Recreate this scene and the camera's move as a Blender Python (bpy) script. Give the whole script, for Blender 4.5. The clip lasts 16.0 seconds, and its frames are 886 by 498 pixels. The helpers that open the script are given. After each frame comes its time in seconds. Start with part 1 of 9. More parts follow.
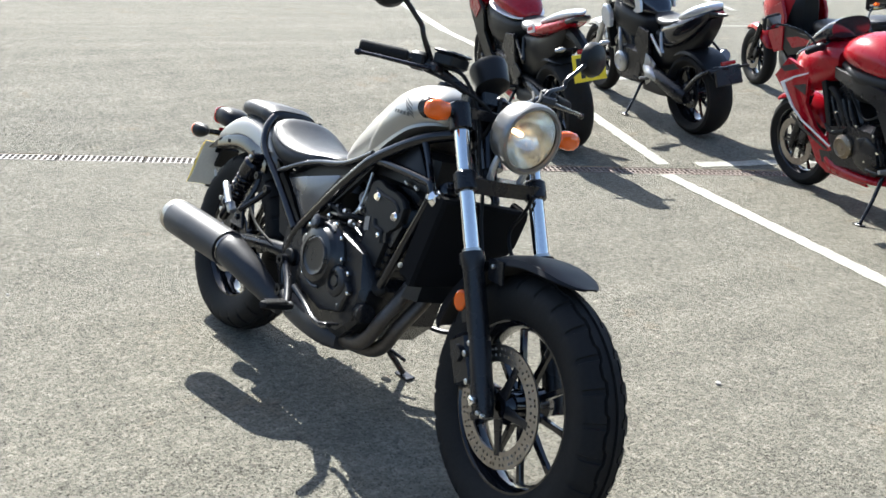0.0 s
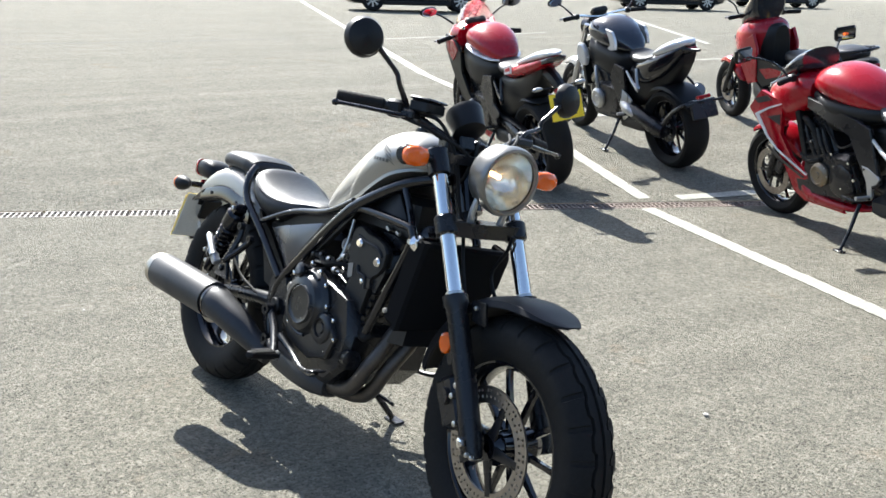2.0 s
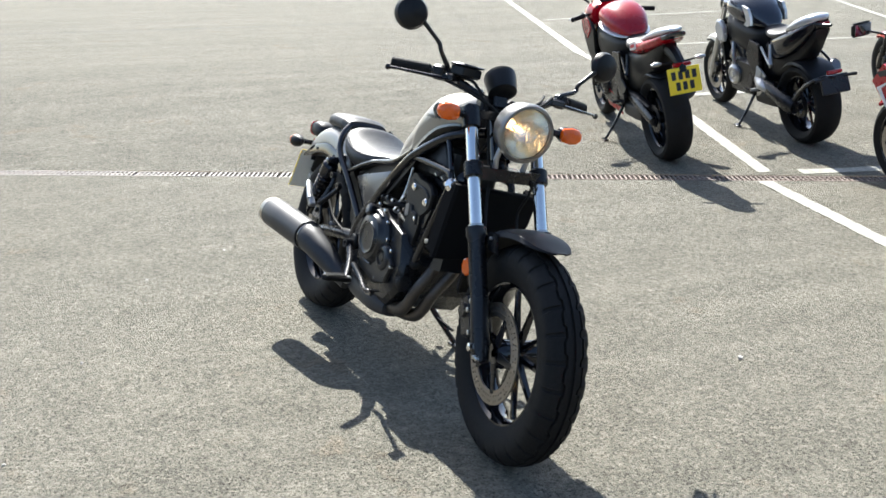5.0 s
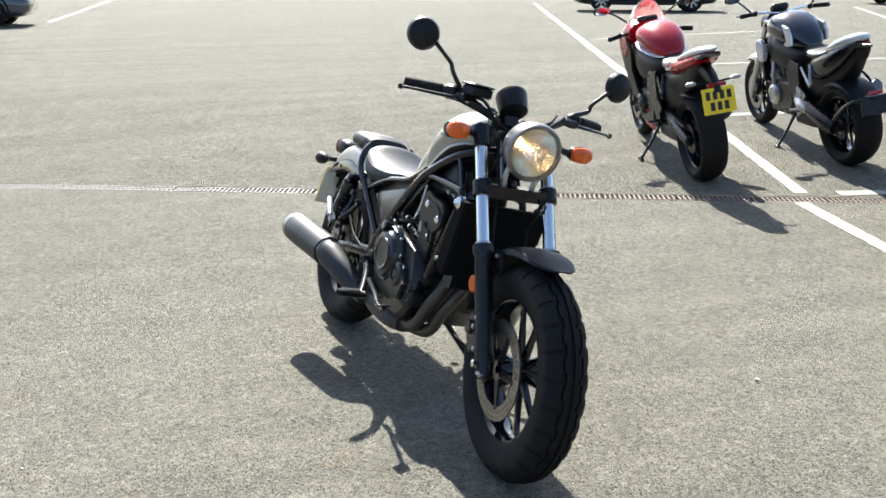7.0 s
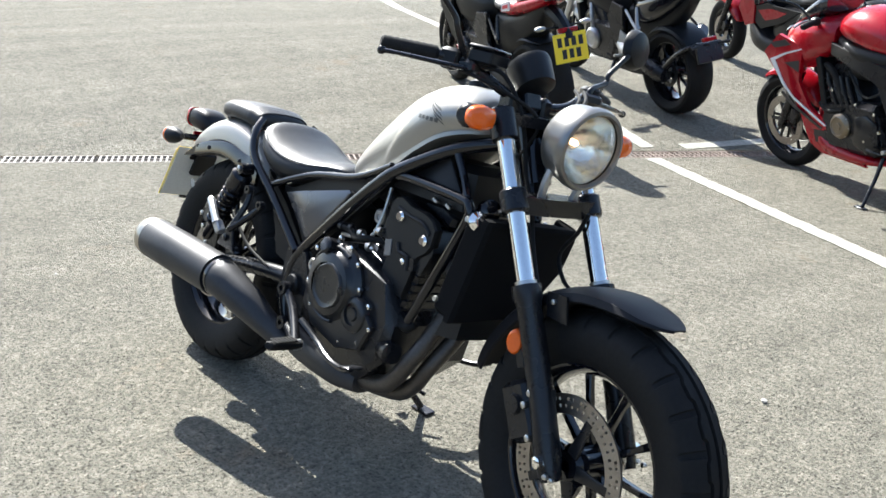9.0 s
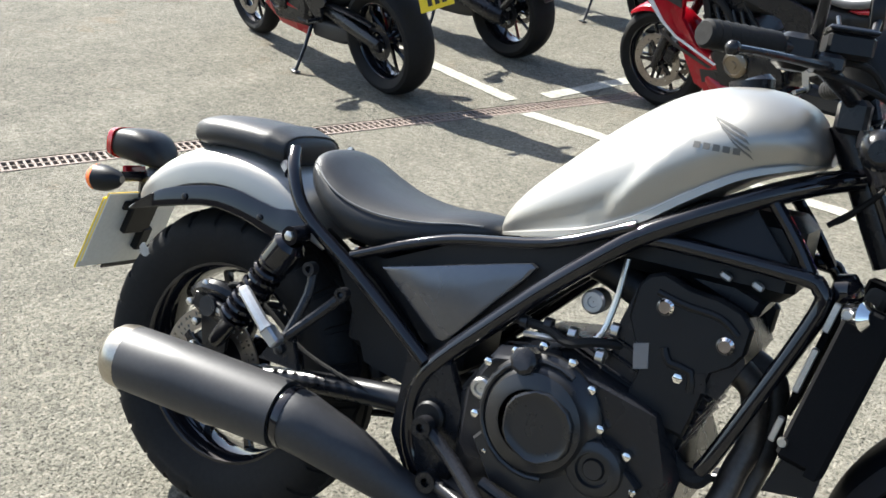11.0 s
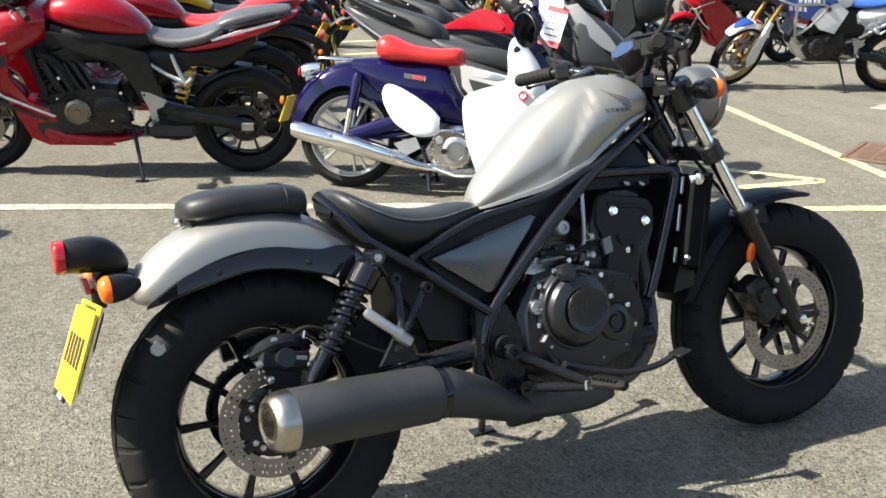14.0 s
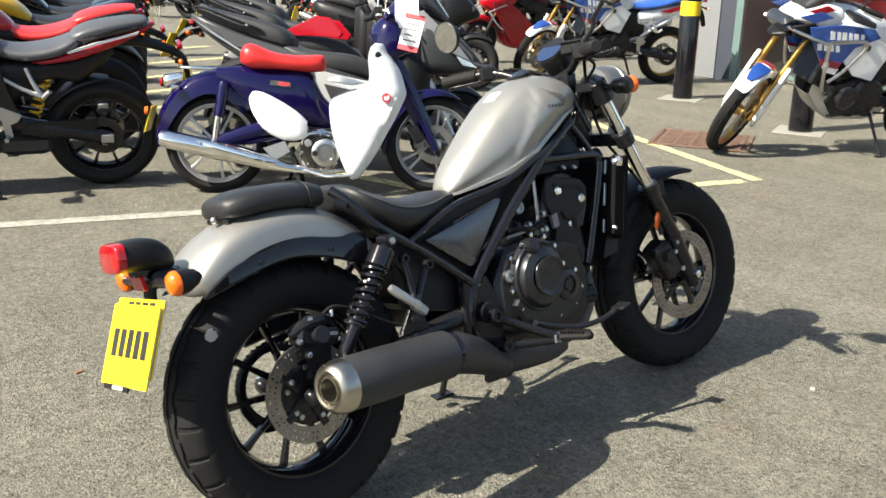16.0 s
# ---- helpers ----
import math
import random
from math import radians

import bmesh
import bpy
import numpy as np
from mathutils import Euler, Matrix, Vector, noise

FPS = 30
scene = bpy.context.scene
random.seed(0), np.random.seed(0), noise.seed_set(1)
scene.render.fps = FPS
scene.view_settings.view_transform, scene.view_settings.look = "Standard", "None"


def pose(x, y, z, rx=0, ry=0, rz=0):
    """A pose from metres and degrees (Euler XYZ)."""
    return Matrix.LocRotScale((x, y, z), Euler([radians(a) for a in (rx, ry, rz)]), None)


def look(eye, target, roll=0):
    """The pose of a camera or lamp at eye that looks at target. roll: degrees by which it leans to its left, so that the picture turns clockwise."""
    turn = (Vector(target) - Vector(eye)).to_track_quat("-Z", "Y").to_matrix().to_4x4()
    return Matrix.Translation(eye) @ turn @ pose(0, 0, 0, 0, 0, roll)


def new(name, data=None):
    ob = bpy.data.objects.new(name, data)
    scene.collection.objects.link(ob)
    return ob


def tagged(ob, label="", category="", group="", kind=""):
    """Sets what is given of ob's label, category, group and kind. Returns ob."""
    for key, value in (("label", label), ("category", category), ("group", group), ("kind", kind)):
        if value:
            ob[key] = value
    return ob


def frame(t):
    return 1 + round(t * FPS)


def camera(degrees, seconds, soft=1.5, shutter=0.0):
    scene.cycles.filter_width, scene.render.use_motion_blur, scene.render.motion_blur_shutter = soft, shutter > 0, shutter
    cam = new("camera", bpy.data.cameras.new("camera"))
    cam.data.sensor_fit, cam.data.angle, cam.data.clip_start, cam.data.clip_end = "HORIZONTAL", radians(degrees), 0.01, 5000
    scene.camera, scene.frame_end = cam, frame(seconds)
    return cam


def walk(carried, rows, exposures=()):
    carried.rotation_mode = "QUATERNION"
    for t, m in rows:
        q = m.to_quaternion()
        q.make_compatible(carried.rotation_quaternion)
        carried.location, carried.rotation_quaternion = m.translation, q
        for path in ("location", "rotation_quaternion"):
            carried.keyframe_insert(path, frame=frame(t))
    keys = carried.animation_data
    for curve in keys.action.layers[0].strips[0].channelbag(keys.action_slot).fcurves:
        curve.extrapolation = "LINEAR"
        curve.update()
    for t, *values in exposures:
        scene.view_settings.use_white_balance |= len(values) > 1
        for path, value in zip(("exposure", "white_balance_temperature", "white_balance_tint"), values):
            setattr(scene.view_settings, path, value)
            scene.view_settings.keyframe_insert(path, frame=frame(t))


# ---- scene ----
cam = camera(50.0, 16.0, soft=1.6)
PATH = [
    (0, (3.151, -1.132, 1.37), (1.572, -0.069, 0.758), 3.5),
    (0.5, (3.149, -1.126, 1.371), (1.581, -0.037, 0.776), 3.5),
    (1, (3.148, -1.122, 1.372), (1.591, -0.011, 0.788), 3.4),
    (1.5, (3.157, -1.131, 1.382), (1.586, -0.024, 0.826), 2.3),
    (2, (3.176, -1.134, 1.386), (1.589, -0.038, 0.856), 1.5),
    (2.5, (3.217, -1.105, 1.391), (1.612, -0.035, 0.865), 1.8),
    (3, (3.364, -1.062, 1.395), (1.704, -0.094, 0.841), 1.3),
    (3.5, (3.506, -1.072, 1.395), (1.797, -0.206, 0.821), 0.3),
    (3.7, (3.565, -1.094, 1.393), (1.852, -0.236, 0.819), 0.1),
    (5.8, (3.929, -0.904, 1.409), (2.12, -0.255, 0.855), -0.3),
    (6, (3.95, -0.888, 1.412), (2.133, -0.258, 0.865), -0.6),
    (6.5, (3.955, -0.865, 1.411), (2.135, -0.23, 0.877), -0.9),
    (7, (3.903, -0.887, 1.404), (2.091, -0.231, 0.87), 0.1),
    (7.5, (3.723, -1.001, 1.395), (1.95, -0.256, 0.844), 0.6),
    (8, (3.491, -1.074, 1.377), (1.804, -0.168, 0.797), 0.8),
    (8.5, (3.108, -1.045, 1.367), (1.52, 0.003, 0.749), 2.2),
    (9, (2.709, -1.105, 1.366), (1.213, 0.049, 0.71), 2.8),
    (9.5, (2.354, -1.089, 1.366), (0.893, 0.117, 0.726), 2.3),
    (10, (1.983, -1.032, 1.357), (0.585, 0.241, 0.705), 3.3),
    (10.2, (1.837, -1.014, 1.336), (0.499, 0.304, 0.649), 3.0),
    (12.3, (0.635, -1.47, 1.273), (0.281, 0.358, 0.543), 2.6),
    (12.5, (0.506, -1.522, 1.276), (0.254, 0.338, 0.584), 2.7),
    (12.7, (0.385, -1.599, 1.218), (0.254, 0.307, 0.626), 3.4),
    (13, (0.199, -1.693, 1.292), (0.289, 0.197, 0.643), 1.2),
    (13.5, (-0.056, -1.763, 1.275), (0.457, 0.044, 0.587), 0.6),
    (14, (-0.341, -1.761, 1.293), (0.419, -0.012, 0.689), 1.5),
    (14.5, (-0.626, -1.831, 1.283), (0.325, -0.167, 0.711), 3.9),
    (15, (-0.786, -1.77, 1.282), (0.273, -0.17, 0.718), 4.0),
    (15.5, (-0.871, -1.762, 1.303), (0.239, -0.207, 0.709), 2.6),
    (16, (-0.936, -1.788, 1.325), (0.221, -0.266, 0.738), 1.5),
]
walk(cam, [(t, look(eye, target, roll)) for t, eye, target, roll in PATH], [(0, 1.81, 6150, 8), (3.0, 1.77, 6150, 8), (6.0, 1.70, 6250, 8), (7.5, 1.73, 6250, 8), (9.0, 1.90, 6150, 8), (10.2, 1.92, 6200, 8), (12.3, 1.79, 6600, 7), (14.0, 1.70, 6700, 7), (16, 1.53, 6900, 6)])

# ---- sky, sun ----
SUN_EL, SUN_DIR = radians(43.0), Vector((-1.05, 0.17, 0.99)).normalized()
world = bpy.data.worlds.new("sky")
scene.world = world
world.use_nodes = True
wn = world.node_tree.nodes
sky = wn.new("ShaderNodeTexSky")
sky.sky_type, sky.sun_disc, sky.sun_elevation = "NISHITA", False, SUN_EL
sky.sun_rotation = math.atan2(SUN_DIR.x, SUN_DIR.y)
sky.air_density, sky.dust_density = 1.0, 1.5
world.node_tree.links.new(sky.outputs[0], wn["Background"].inputs[0])
wn["Background"].inputs[1].default_value = 0.085
sun_data = bpy.data.lights.new("sun", "SUN")
sun_data.energy, sun_data.angle, sun_data.color = 5.0, radians(0.55), (1.0, 0.955, 0.88)
sun = new("sun", sun_data)
sun.matrix_world = look(SUN_DIR * 30, (0, 0, 0))


# ---- materials ----
def mat(name, color, rough=0.5, metal=0.0, var=0.12, scale=8.0, fine=120.0, bump=0.0, coat=0.0, spec=0.5,
        rvar=0.1, trans=0.0, sparkle=0.0):
    """A procedural surface: base colour with broad stains and fine grain, roughness wear and slight relief."""
    m = bpy.data.materials.new(name)
    m.use_nodes = True
    nt, N = m.node_tree, m.node_tree.nodes
    b = N["Principled BSDF"]
    co = N.new("ShaderNodeTexCoord")

    def tex(s, detail):
        n = N.new("ShaderNodeTexNoise")
        n.inputs["Scale"].default_value, n.inputs["Detail"].default_value = s, detail
        nt.links.new(co.outputs["Object"], n.inputs["Vector"])
        return n
    big, small = tex(scale, 4), tex(fine, 3)
    mix = N.new("ShaderNodeMath")
    mix.operation = "ADD"
    nt.links.new(big.outputs[0], mix.inputs[0])
    nt.links.new(small.outputs[0], mix.inputs[1])
    ramp = N.new("ShaderNodeMapRange")
    ramp.inputs["From Min"].default_value, ramp.inputs["From Max"].default_value = 0.6, 1.4
    ramp.inputs["To Min"].default_value, ramp.inputs["To Max"].default_value = 1 - var, 1 + var
    nt.links.new(mix.outputs[0], ramp.inputs["Value"])
    mul = N.new("ShaderNodeVectorMath")
    mul.operation = "SCALE"
    mul.inputs[0].default_value = color
    nt.links.new(ramp.outputs[0], mul.inputs["Scale"])
    nt.links.new(mul.outputs[0], b.inputs["Base Color"])
    rr = N.new("ShaderNodeMapRange")
    rr.inputs["To Min"].default_value = max(0.02, rough - rvar)
    rr.inputs["To Max"].default_value = min(1, rough + rvar)
    nt.links.new(big.outputs[0], rr.inputs["Value"])
    nt.links.new(rr.outputs[0], b.inputs["Roughness"])
    b.inputs["Metallic"].default_value = metal
    b.inputs["Specular IOR Level"].default_value = spec
    b.inputs["Coat Weight"].default_value = coat
    b.inputs["Coat Roughness"].default_value = 0.06
    b.inputs["Transmission Weight"].default_value = trans
    if bump:
        bp = N.new("ShaderNodeBump")
        bp.inputs["Strength"].default_value, bp.inputs["Distance"].default_value = bump, 0.002
        nt.links.new(small.outputs[0], bp.inputs["Height"])
        nt.links.new(bp.outputs[0], b.inputs["Normal"])
    return m


def asphalt_material():
    """Weathered asphalt: flat worn chippings in pale binder, with dark pits between them and a few bright stones."""
    m = bpy.data.materials.new("asphalt")
    m.use_nodes = True
    nt, N = m.node_tree, m.node_tree.nodes
    b = N["Principled BSDF"]
    co = N.new("ShaderNodeTexCoord")

    def link(a, c):
        nt.links.new(a, c)

    def noise_tex(s, d, rough=0.6, src=None):
        n = N.new("ShaderNodeTexNoise")
        n.inputs["Scale"].default_value, n.inputs["Detail"].default_value = s, d
        n.inputs["Roughness"].default_value = rough
        link(src or co.outputs["Object"], n.inputs["Vector"])
        return n

    def mr(src, a, z, lo=0.3, hi=0.7):
        r = N.new("ShaderNodeMapRange")
        r.inputs["From Min"].default_value, r.inputs["From Max"].default_value = lo, hi
        r.inputs["To Min"].default_value, r.inputs["To Max"].default_value = a, z
        link(src, r.inputs["Value"])
        return r.outputs[0]

    def math_node(op, a, c):
        n = N.new("ShaderNodeMath")
        n.operation = op
        link(a, n.inputs[0])
        if isinstance(c, float):
            n.inputs[1].default_value = c
        else:
            link(c, n.inputs[1])
        return n.outputs[0]

    def mulv(col, fac):
        s = N.new("ShaderNodeVectorMath")
        s.operation = "SCALE"
        link(col, s.inputs[0])
        link(fac, s.inputs["Scale"])
        return s.outputs[0]
    # chips with uneven outlines
    wob = noise_tex(140.0, 2)
    warp = N.new("ShaderNodeVectorMath")
    warp.operation = "MULTIPLY_ADD"
    warp.inputs[1].default_value = (0.006, 0.006, 0.006)
    link(wob.outputs["Color"], warp.inputs[0])
    link(co.outputs["Object"], warp.inputs[2])
    vor = N.new("ShaderNodeTexVoronoi")
    vor.inputs["Scale"].default_value = 106.0
    link(warp.outputs[0], vor.inputs["Vector"])
    grain = N.new("ShaderNodeValToRGB")
    e = grain.color_ramp.elements
    e[0].position, e[0].color = 0.0, (0.140, 0.132, 0.107, 1)
    e[1].position, e[1].color = 1.0, (0.43, 0.405, 0.335, 1)
    for at, c in ((0.5, (0.199, 0.188, 0.153, 1)), (0.86, (0.231, 0.215, 0.175, 1)), (0.95, (0.254, 0.236, 0.190, 1))):
        k = e.new(at)
        k.color = c
    link(vor.outputs["Color"], grain.inputs[0])
    broad, mid, patch, fine = noise_tex(0.55, 4), noise_tex(3.2, 5), noise_tex(34.0, 4, 0.75), noise_tex(420.0, 2)
    pit = noise_tex(108.0, 4, 0.68)
    stretch = N.new("ShaderNodeMapping")
    stretch.inputs["Scale"].default_value = (2.4, 0.16, 1)
    stretch.inputs["Rotation"].default_value = (0, 0, radians(-24))
    link(co.outputs["Object"], stretch.inputs["Vector"])
    lane = N.new("ShaderNodeTexNoise")
    lane.inputs["Scale"].default_value, lane.inputs["Detail"].default_value = 1.5, 7
    link(stretch.outputs[0], lane.inputs["Vector"])
    # pits lie thicker in some patches than in others
    worn = math_node("ADD", pit.outputs[0], mr(mid.outputs[0], -0.018, 0.018))
    pits = mr(worn, 0.0, 1.0, 0.35, 0.445)
    col = mulv(grain.outputs[0], mr(broad.outputs[0], 0.96, 1.04))
    col = mulv(col, mr(mid.outputs[0], 0.965, 1.035))
    col = mulv(col, mr(patch.outputs[0], 0.69, 1.29))
    col = mulv(col, mr(lane.outputs[0], 0.90, 1.08))
    col = mulv(col, mr(fine.outputs[0], 0.76, 1.25))
    col = mulv(col, mr(pits, 0.30, 1.02, 0.0, 1.0))
    clump = noise_tex(10.0, 6, 0.8)
    col = mulv(col, mr(clump.outputs[0], 0.83, 1.16))
    # faint rusty stains
    rust = N.new("ShaderNodeMix")
    rust.data_type = "RGBA"
    rust.blend_type = "MULTIPLY"
    rust.inputs["B"].default_value = (1.0, 0.84, 0.72, 1)
    stain = noise_tex(2.1, 6, 0.7)
    link(mr(stain.outputs[0], 0.0, 0.8, 0.60, 0.74), rust.inputs["Factor"])
    link(col, rust.inputs["A"])
    link(rust.outputs["Result"], b.inputs["Base Color"])
    b.inputs["Roughness"].default_value = 0.88
    b.inputs["Specular IOR Level"].default_value = 0.08
    high = math_node("ADD", pits, mr(vor.outputs["Distance"], 0.5, 0.0, 0.0, 0.6))
    high = math_node("ADD", high, mr(fine.outputs[0], 0.0, 0.25))
    bp = N.new("ShaderNodeBump")
    bp.inputs["Strength"].default_value, bp.inputs["Distance"].default_value = 1.0, 0.0105
    link(high, bp.inputs["Height"])
    link(bp.outputs[0], b.inputs["Normal"])
    return m


def paint_line_material(name, color):
    """Road paint, worn through in small specks."""
    m = mat(name, color, 0.75, var=0.10, scale=6, fine=140, bump=0.5)
    nt, N = m.node_tree, m.node_tree.nodes
    b = N["Principled BSDF"]
    co = N.new("ShaderNodeTexCoord")
    worn = N.new("ShaderNodeTexNoise")
    worn.inputs["Scale"].default_value, worn.inputs["Detail"].default_value, worn.inputs["Roughness"].default_value = 26.0, 8, 0.75
    nt.links.new(co.outputs["Object"], worn.inputs["Vector"])
    ramp = N.new("ShaderNodeMapRange")
    ramp.inputs["From Min"].default_value, ramp.inputs["From Max"].default_value = 0.44, 0.55
    nt.links.new(worn.outputs[0], ramp.inputs["Value"])
    mix = N.new("ShaderNodeMix")
    mix.data_type = "RGBA"
    mix.inputs["A"].default_value = (0.20, 0.195, 0.165, 1)
    src = b.inputs["Base Color"].links[0].from_socket
    nt.links.new(ramp.outputs[0], mix.inputs["Factor"])
    nt.links.new(src, mix.inputs["B"])
    nt.links.new(mix.outputs["Result"], b.inputs["Base Color"])
    return m


ASPHALT = asphalt_material()
WHITE_LINE = paint_line_material("white_road_paint", (0.32, 0.308, 0.26))
YELLOW_LINE = paint_line_material("yellow_road_paint", (0.62, 0.55, 0.22))
BLACK_PAINT = mat("black_gloss_paint", (0.006, 0.006, 0.008), 0.07, var=0.2, coat=0.35, spec=0.30, rvar=0.03)
BLACK_MATT = mat("black_satin_metal", (0.010, 0.010, 0.0115), 0.27, var=0.25, bump=0.05, spec=0.33)
RUBBER = mat("tyre_rubber", (0.012, 0.0117, 0.0115), 0.68, var=0.25, scale=14, bump=0.25, spec=0.14)
VINYL = mat("black_vinyl", (0.013, 0.013, 0.014), 0.44, var=0.15, fine=600, bump=0.25, spec=0.36)
CORE_BLACK = mat("matt_black_core", (0.007, 0.007, 0.0075), 0.85, var=0.2, fine=300, spec=0.06)
LAMP_SILVER = mat("lamp_silver_paint", (0.20, 0.195, 0.185), 0.36, metal=0.8, var=0.05, fine=900, rvar=0.04, coat=0.15)
PLASTIC = mat("black_plastic", (0.008, 0.008, 0.0085), 0.42, var=0.2, fine=400, bump=0.12, spec=0.24)
SILVER = mat("matt_silver_paint", (0.31, 0.298, 0.272), 0.40, metal=0.7, var=0.04, scale=3, fine=900, rvar=0.04, coat=0.15)
CHROME = mat("chrome", (0.80, 0.785, 0.76), 0.09, metal=1.0, var=0.05, rvar=0.05)
WARM_STEEL = mat("heat_tinted_steel", (0.42, 0.385, 0.325), 0.30, metal=1.0, var=0.14, scale=20, fine=300)
STEEL = mat("brushed_steel", (0.50, 0.49, 0.47), 0.30, metal=1.0, var=0.12, fine=300)
TAR = mat("tar_seal", (0.055, 0.054, 0.052), 0.7, var=0.2, scale=6, bump=0.4)
STONE = mat("pale_stone", (0.42, 0.40, 0.36), 0.8, var=0.2)
BUTT = mat("brown_paper", (0.38, 0.17, 0.07), 0.7, var=0.15)
DISC_STEEL = mat("ground_disc_steel", (0.29, 0.262, 0.23), 0.34, metal=0.9, var=0.15, fine=300)
SATIN_PAINT = mat("black_satin_paint", (0.008, 0.008, 0.010), 0.5, var=0.1, scale=4, spec=0.16)
SHADE_BLUE = mat("wall_shade_blue", (0.03, 0.035, 0.05), 0.5, var=0.1)
POLISHED = mat("polished_alloy", (0.62, 0.615, 0.60), 0.17, metal=1.0, var=0.12, scale=14)
ALLOY = mat("cast_alloy", (0.42, 0.42, 0.42), 0.42, metal=0.9, var=0.12)
EXHAUST = mat("dark_exhaust_coating", (0.026, 0.026, 0.028), 0.50, metal=0.2, var=0.2)
HEADER = mat("heat_stained_steel", (0.075, 0.064, 0.054), 0.45, metal=0.5, var=0.3, scale=14)
RUST = mat("rusty_iron", (0.105, 0.06, 0.042), 0.85, var=0.45, scale=9, fine=90, bump=0.6)
AMBER = mat("amber_lens", (0.76, 0.115, 0.004), 0.12, var=0.06, coat=0.5)
RED_LENS = mat("red_lens", (0.27, 0.005, 0.008), 0.12, var=0.10, scale=30, coat=0.4)
PLATE_Y = mat("yellow_number_plate", (0.85, 0.62, 0.02), 0.35, var=0.04)
PLATE_W = mat("plate_back", (0.60, 0.60, 0.56), 0.5, var=0.08)
INK = mat("black_ink", (0.012, 0.012, 0.013), 0.5)
RED_PAINT = mat("red_gloss_paint", (0.29, 0.0025, 0.010), 0.28, var=0.06, coat=0.45, spec=0.22)
WHITE_PAINT = mat("white_gloss_paint", (0.64, 0.65, 0.66), 0.28, var=0.04, coat=0.4)
BLUE_PAINT = mat("blue_gloss_paint", (0.0035, 0.002, 0.034), 0.12, var=0.05, coat=0.30, spec=0.30)
DEEP_BLUE = mat("deep_blue_graphic", (0.012, 0.045, 0.20), 0.3, var=0.08, coat=0.4)
CRIMSON = mat("crimson_graphic", (0.22, 0.01, 0.02), 0.32, var=0.06, coat=0.4)
DARK_BROWN = mat("bronze_emblem", (0.03, 0.022, 0.015), 0.4, var=0.1)
ROYAL_BLUE = mat("royal_blue_paint", (0.02, 0.07, 0.30), 0.3, var=0.08, coat=0.4)
GREY_PAINT = mat("grey_paint", (0.16, 0.16, 0.165), 0.35, metal=0.4, var=0.06, coat=0.3)
FLASH_GREY = mat("satin_grey_panel", (0.05, 0.051, 0.055), 0.5, var=0.12, spec=0.35)
DARK_CLAD = mat("dark_grey_cladding", (0.03, 0.031, 0.034), 0.40, var=0.12, spec=0.4)
SEAT_GREY = mat("dark_grey_vinyl", (0.026, 0.0265, 0.028), 0.55, var=0.15, fine=500, bump=0.25, spec=0.3)
GREY_VINYL = mat("grey_vinyl", (0.055, 0.056, 0.06), 0.42, var=0.15, fine=500, bump=0.2)
RED_VINYL = mat("red_vinyl", (0.50, 0.020, 0.018), 0.36, var=0.06, bump=0.1)
GOLD = mat("gold_anodised", (0.38, 0.225, 0.065), 0.3, metal=1.0, var=0.1)
ENGINE_GREY = mat("engine_grey_paint", (0.014, 0.014, 0.015), 0.30, metal=0.1, var=0.12, scale=12)
DARK_SILVER = mat("dark_silver_satin", (0.125, 0.126, 0.134), 0.28, metal=0.8, var=0.06, scale=3)
REFLECTOR = mat("lamp_reflector", (0.86, 0.80, 0.68), 0.16, metal=1.0, var=0.25, scale=40, fine=75, bump=1.0)
MIRROR = mat("mirror_glass", (0.75, 0.76, 0.77), 0.03, metal=1.0, var=0.03, rvar=0.01)
GLASS_BLUE = mat("meter_glass", (0.012, 0.022, 0.06), 0.06, var=0.1, coat=0.6)
SEAM = mat("grey_thread", (0.10, 0.10, 0.10), 0.6)
DECAL = mat("grey_decal", (0.085, 0.082, 0.076), 0.5, var=0.05)
RUST_DARK = mat("sooty_steel", (0.03, 0.026, 0.023), 0.6, metal=0.4, var=0.3)
GALV_GREY = mat("grey_drain_iron", (0.19, 0.165, 0.14), 0.7, var=0.35, scale=4, fine=60, bump=0.5)
GALV = mat("drain_iron", (0.16, 0.122, 0.10), 0.8, var=0.4, scale=4, fine=60, bump=0.6)
FOOTING = mat("old_concrete", (0.21, 0.20, 0.175), 0.85, var=0.2, scale=5, fine=60, bump=0.4)
CONCRETE = mat("concrete", (0.34, 0.33, 0.30), 0.85, var=0.15, scale=5, fine=60, bump=0.4)
YELLOW_BAND = mat("yellow_band", (0.75, 0.50, 0.02), 0.4, var=0.06)
YELLOW_PAINT = mat("yellow_paint", (0.62, 0.36, 0.01), 0.35, var=0.08, coat=0.4)
GREEN_FRAME = mat("dark_green_frame", (0.10, 0.15, 0.14), 0.4, var=0.1)
WALL_GREY = mat("pale_cladding", (0.15, 0.155, 0.16), 0.6, var=0.08, scale=2)
WHITE_SILVER = mat("pale_silver_paint", (0.55, 0.55, 0.55), 0.25, metal=0.4, var=0.05, coat=0.5)
DARK_TANK = mat("dark_metallic_paint", (0.018, 0.020, 0.028), 0.2, metal=0.4, var=0.06, coat=0.8)
CARD = mat("white_card", (0.78, 0.77, 0.74), 0.6, var=0.04)
RED_INK = mat("red_ink", (0.50, 0.03, 0.04), 0.5, var=0.05)
CLEAR_GLASS = mat("clear_glass", (1, 1, 1), 0.03, var=0.0, trans=1.0, rvar=0.01)
LIT_BULB = mat("lit_bulb", (1.0, 0.85, 0.6), 0.3)
LIT_BULB.node_tree.nodes["Principled BSDF"].inputs["Emission Color"].default_value = (1.0, 0.62, 0.28, 1)
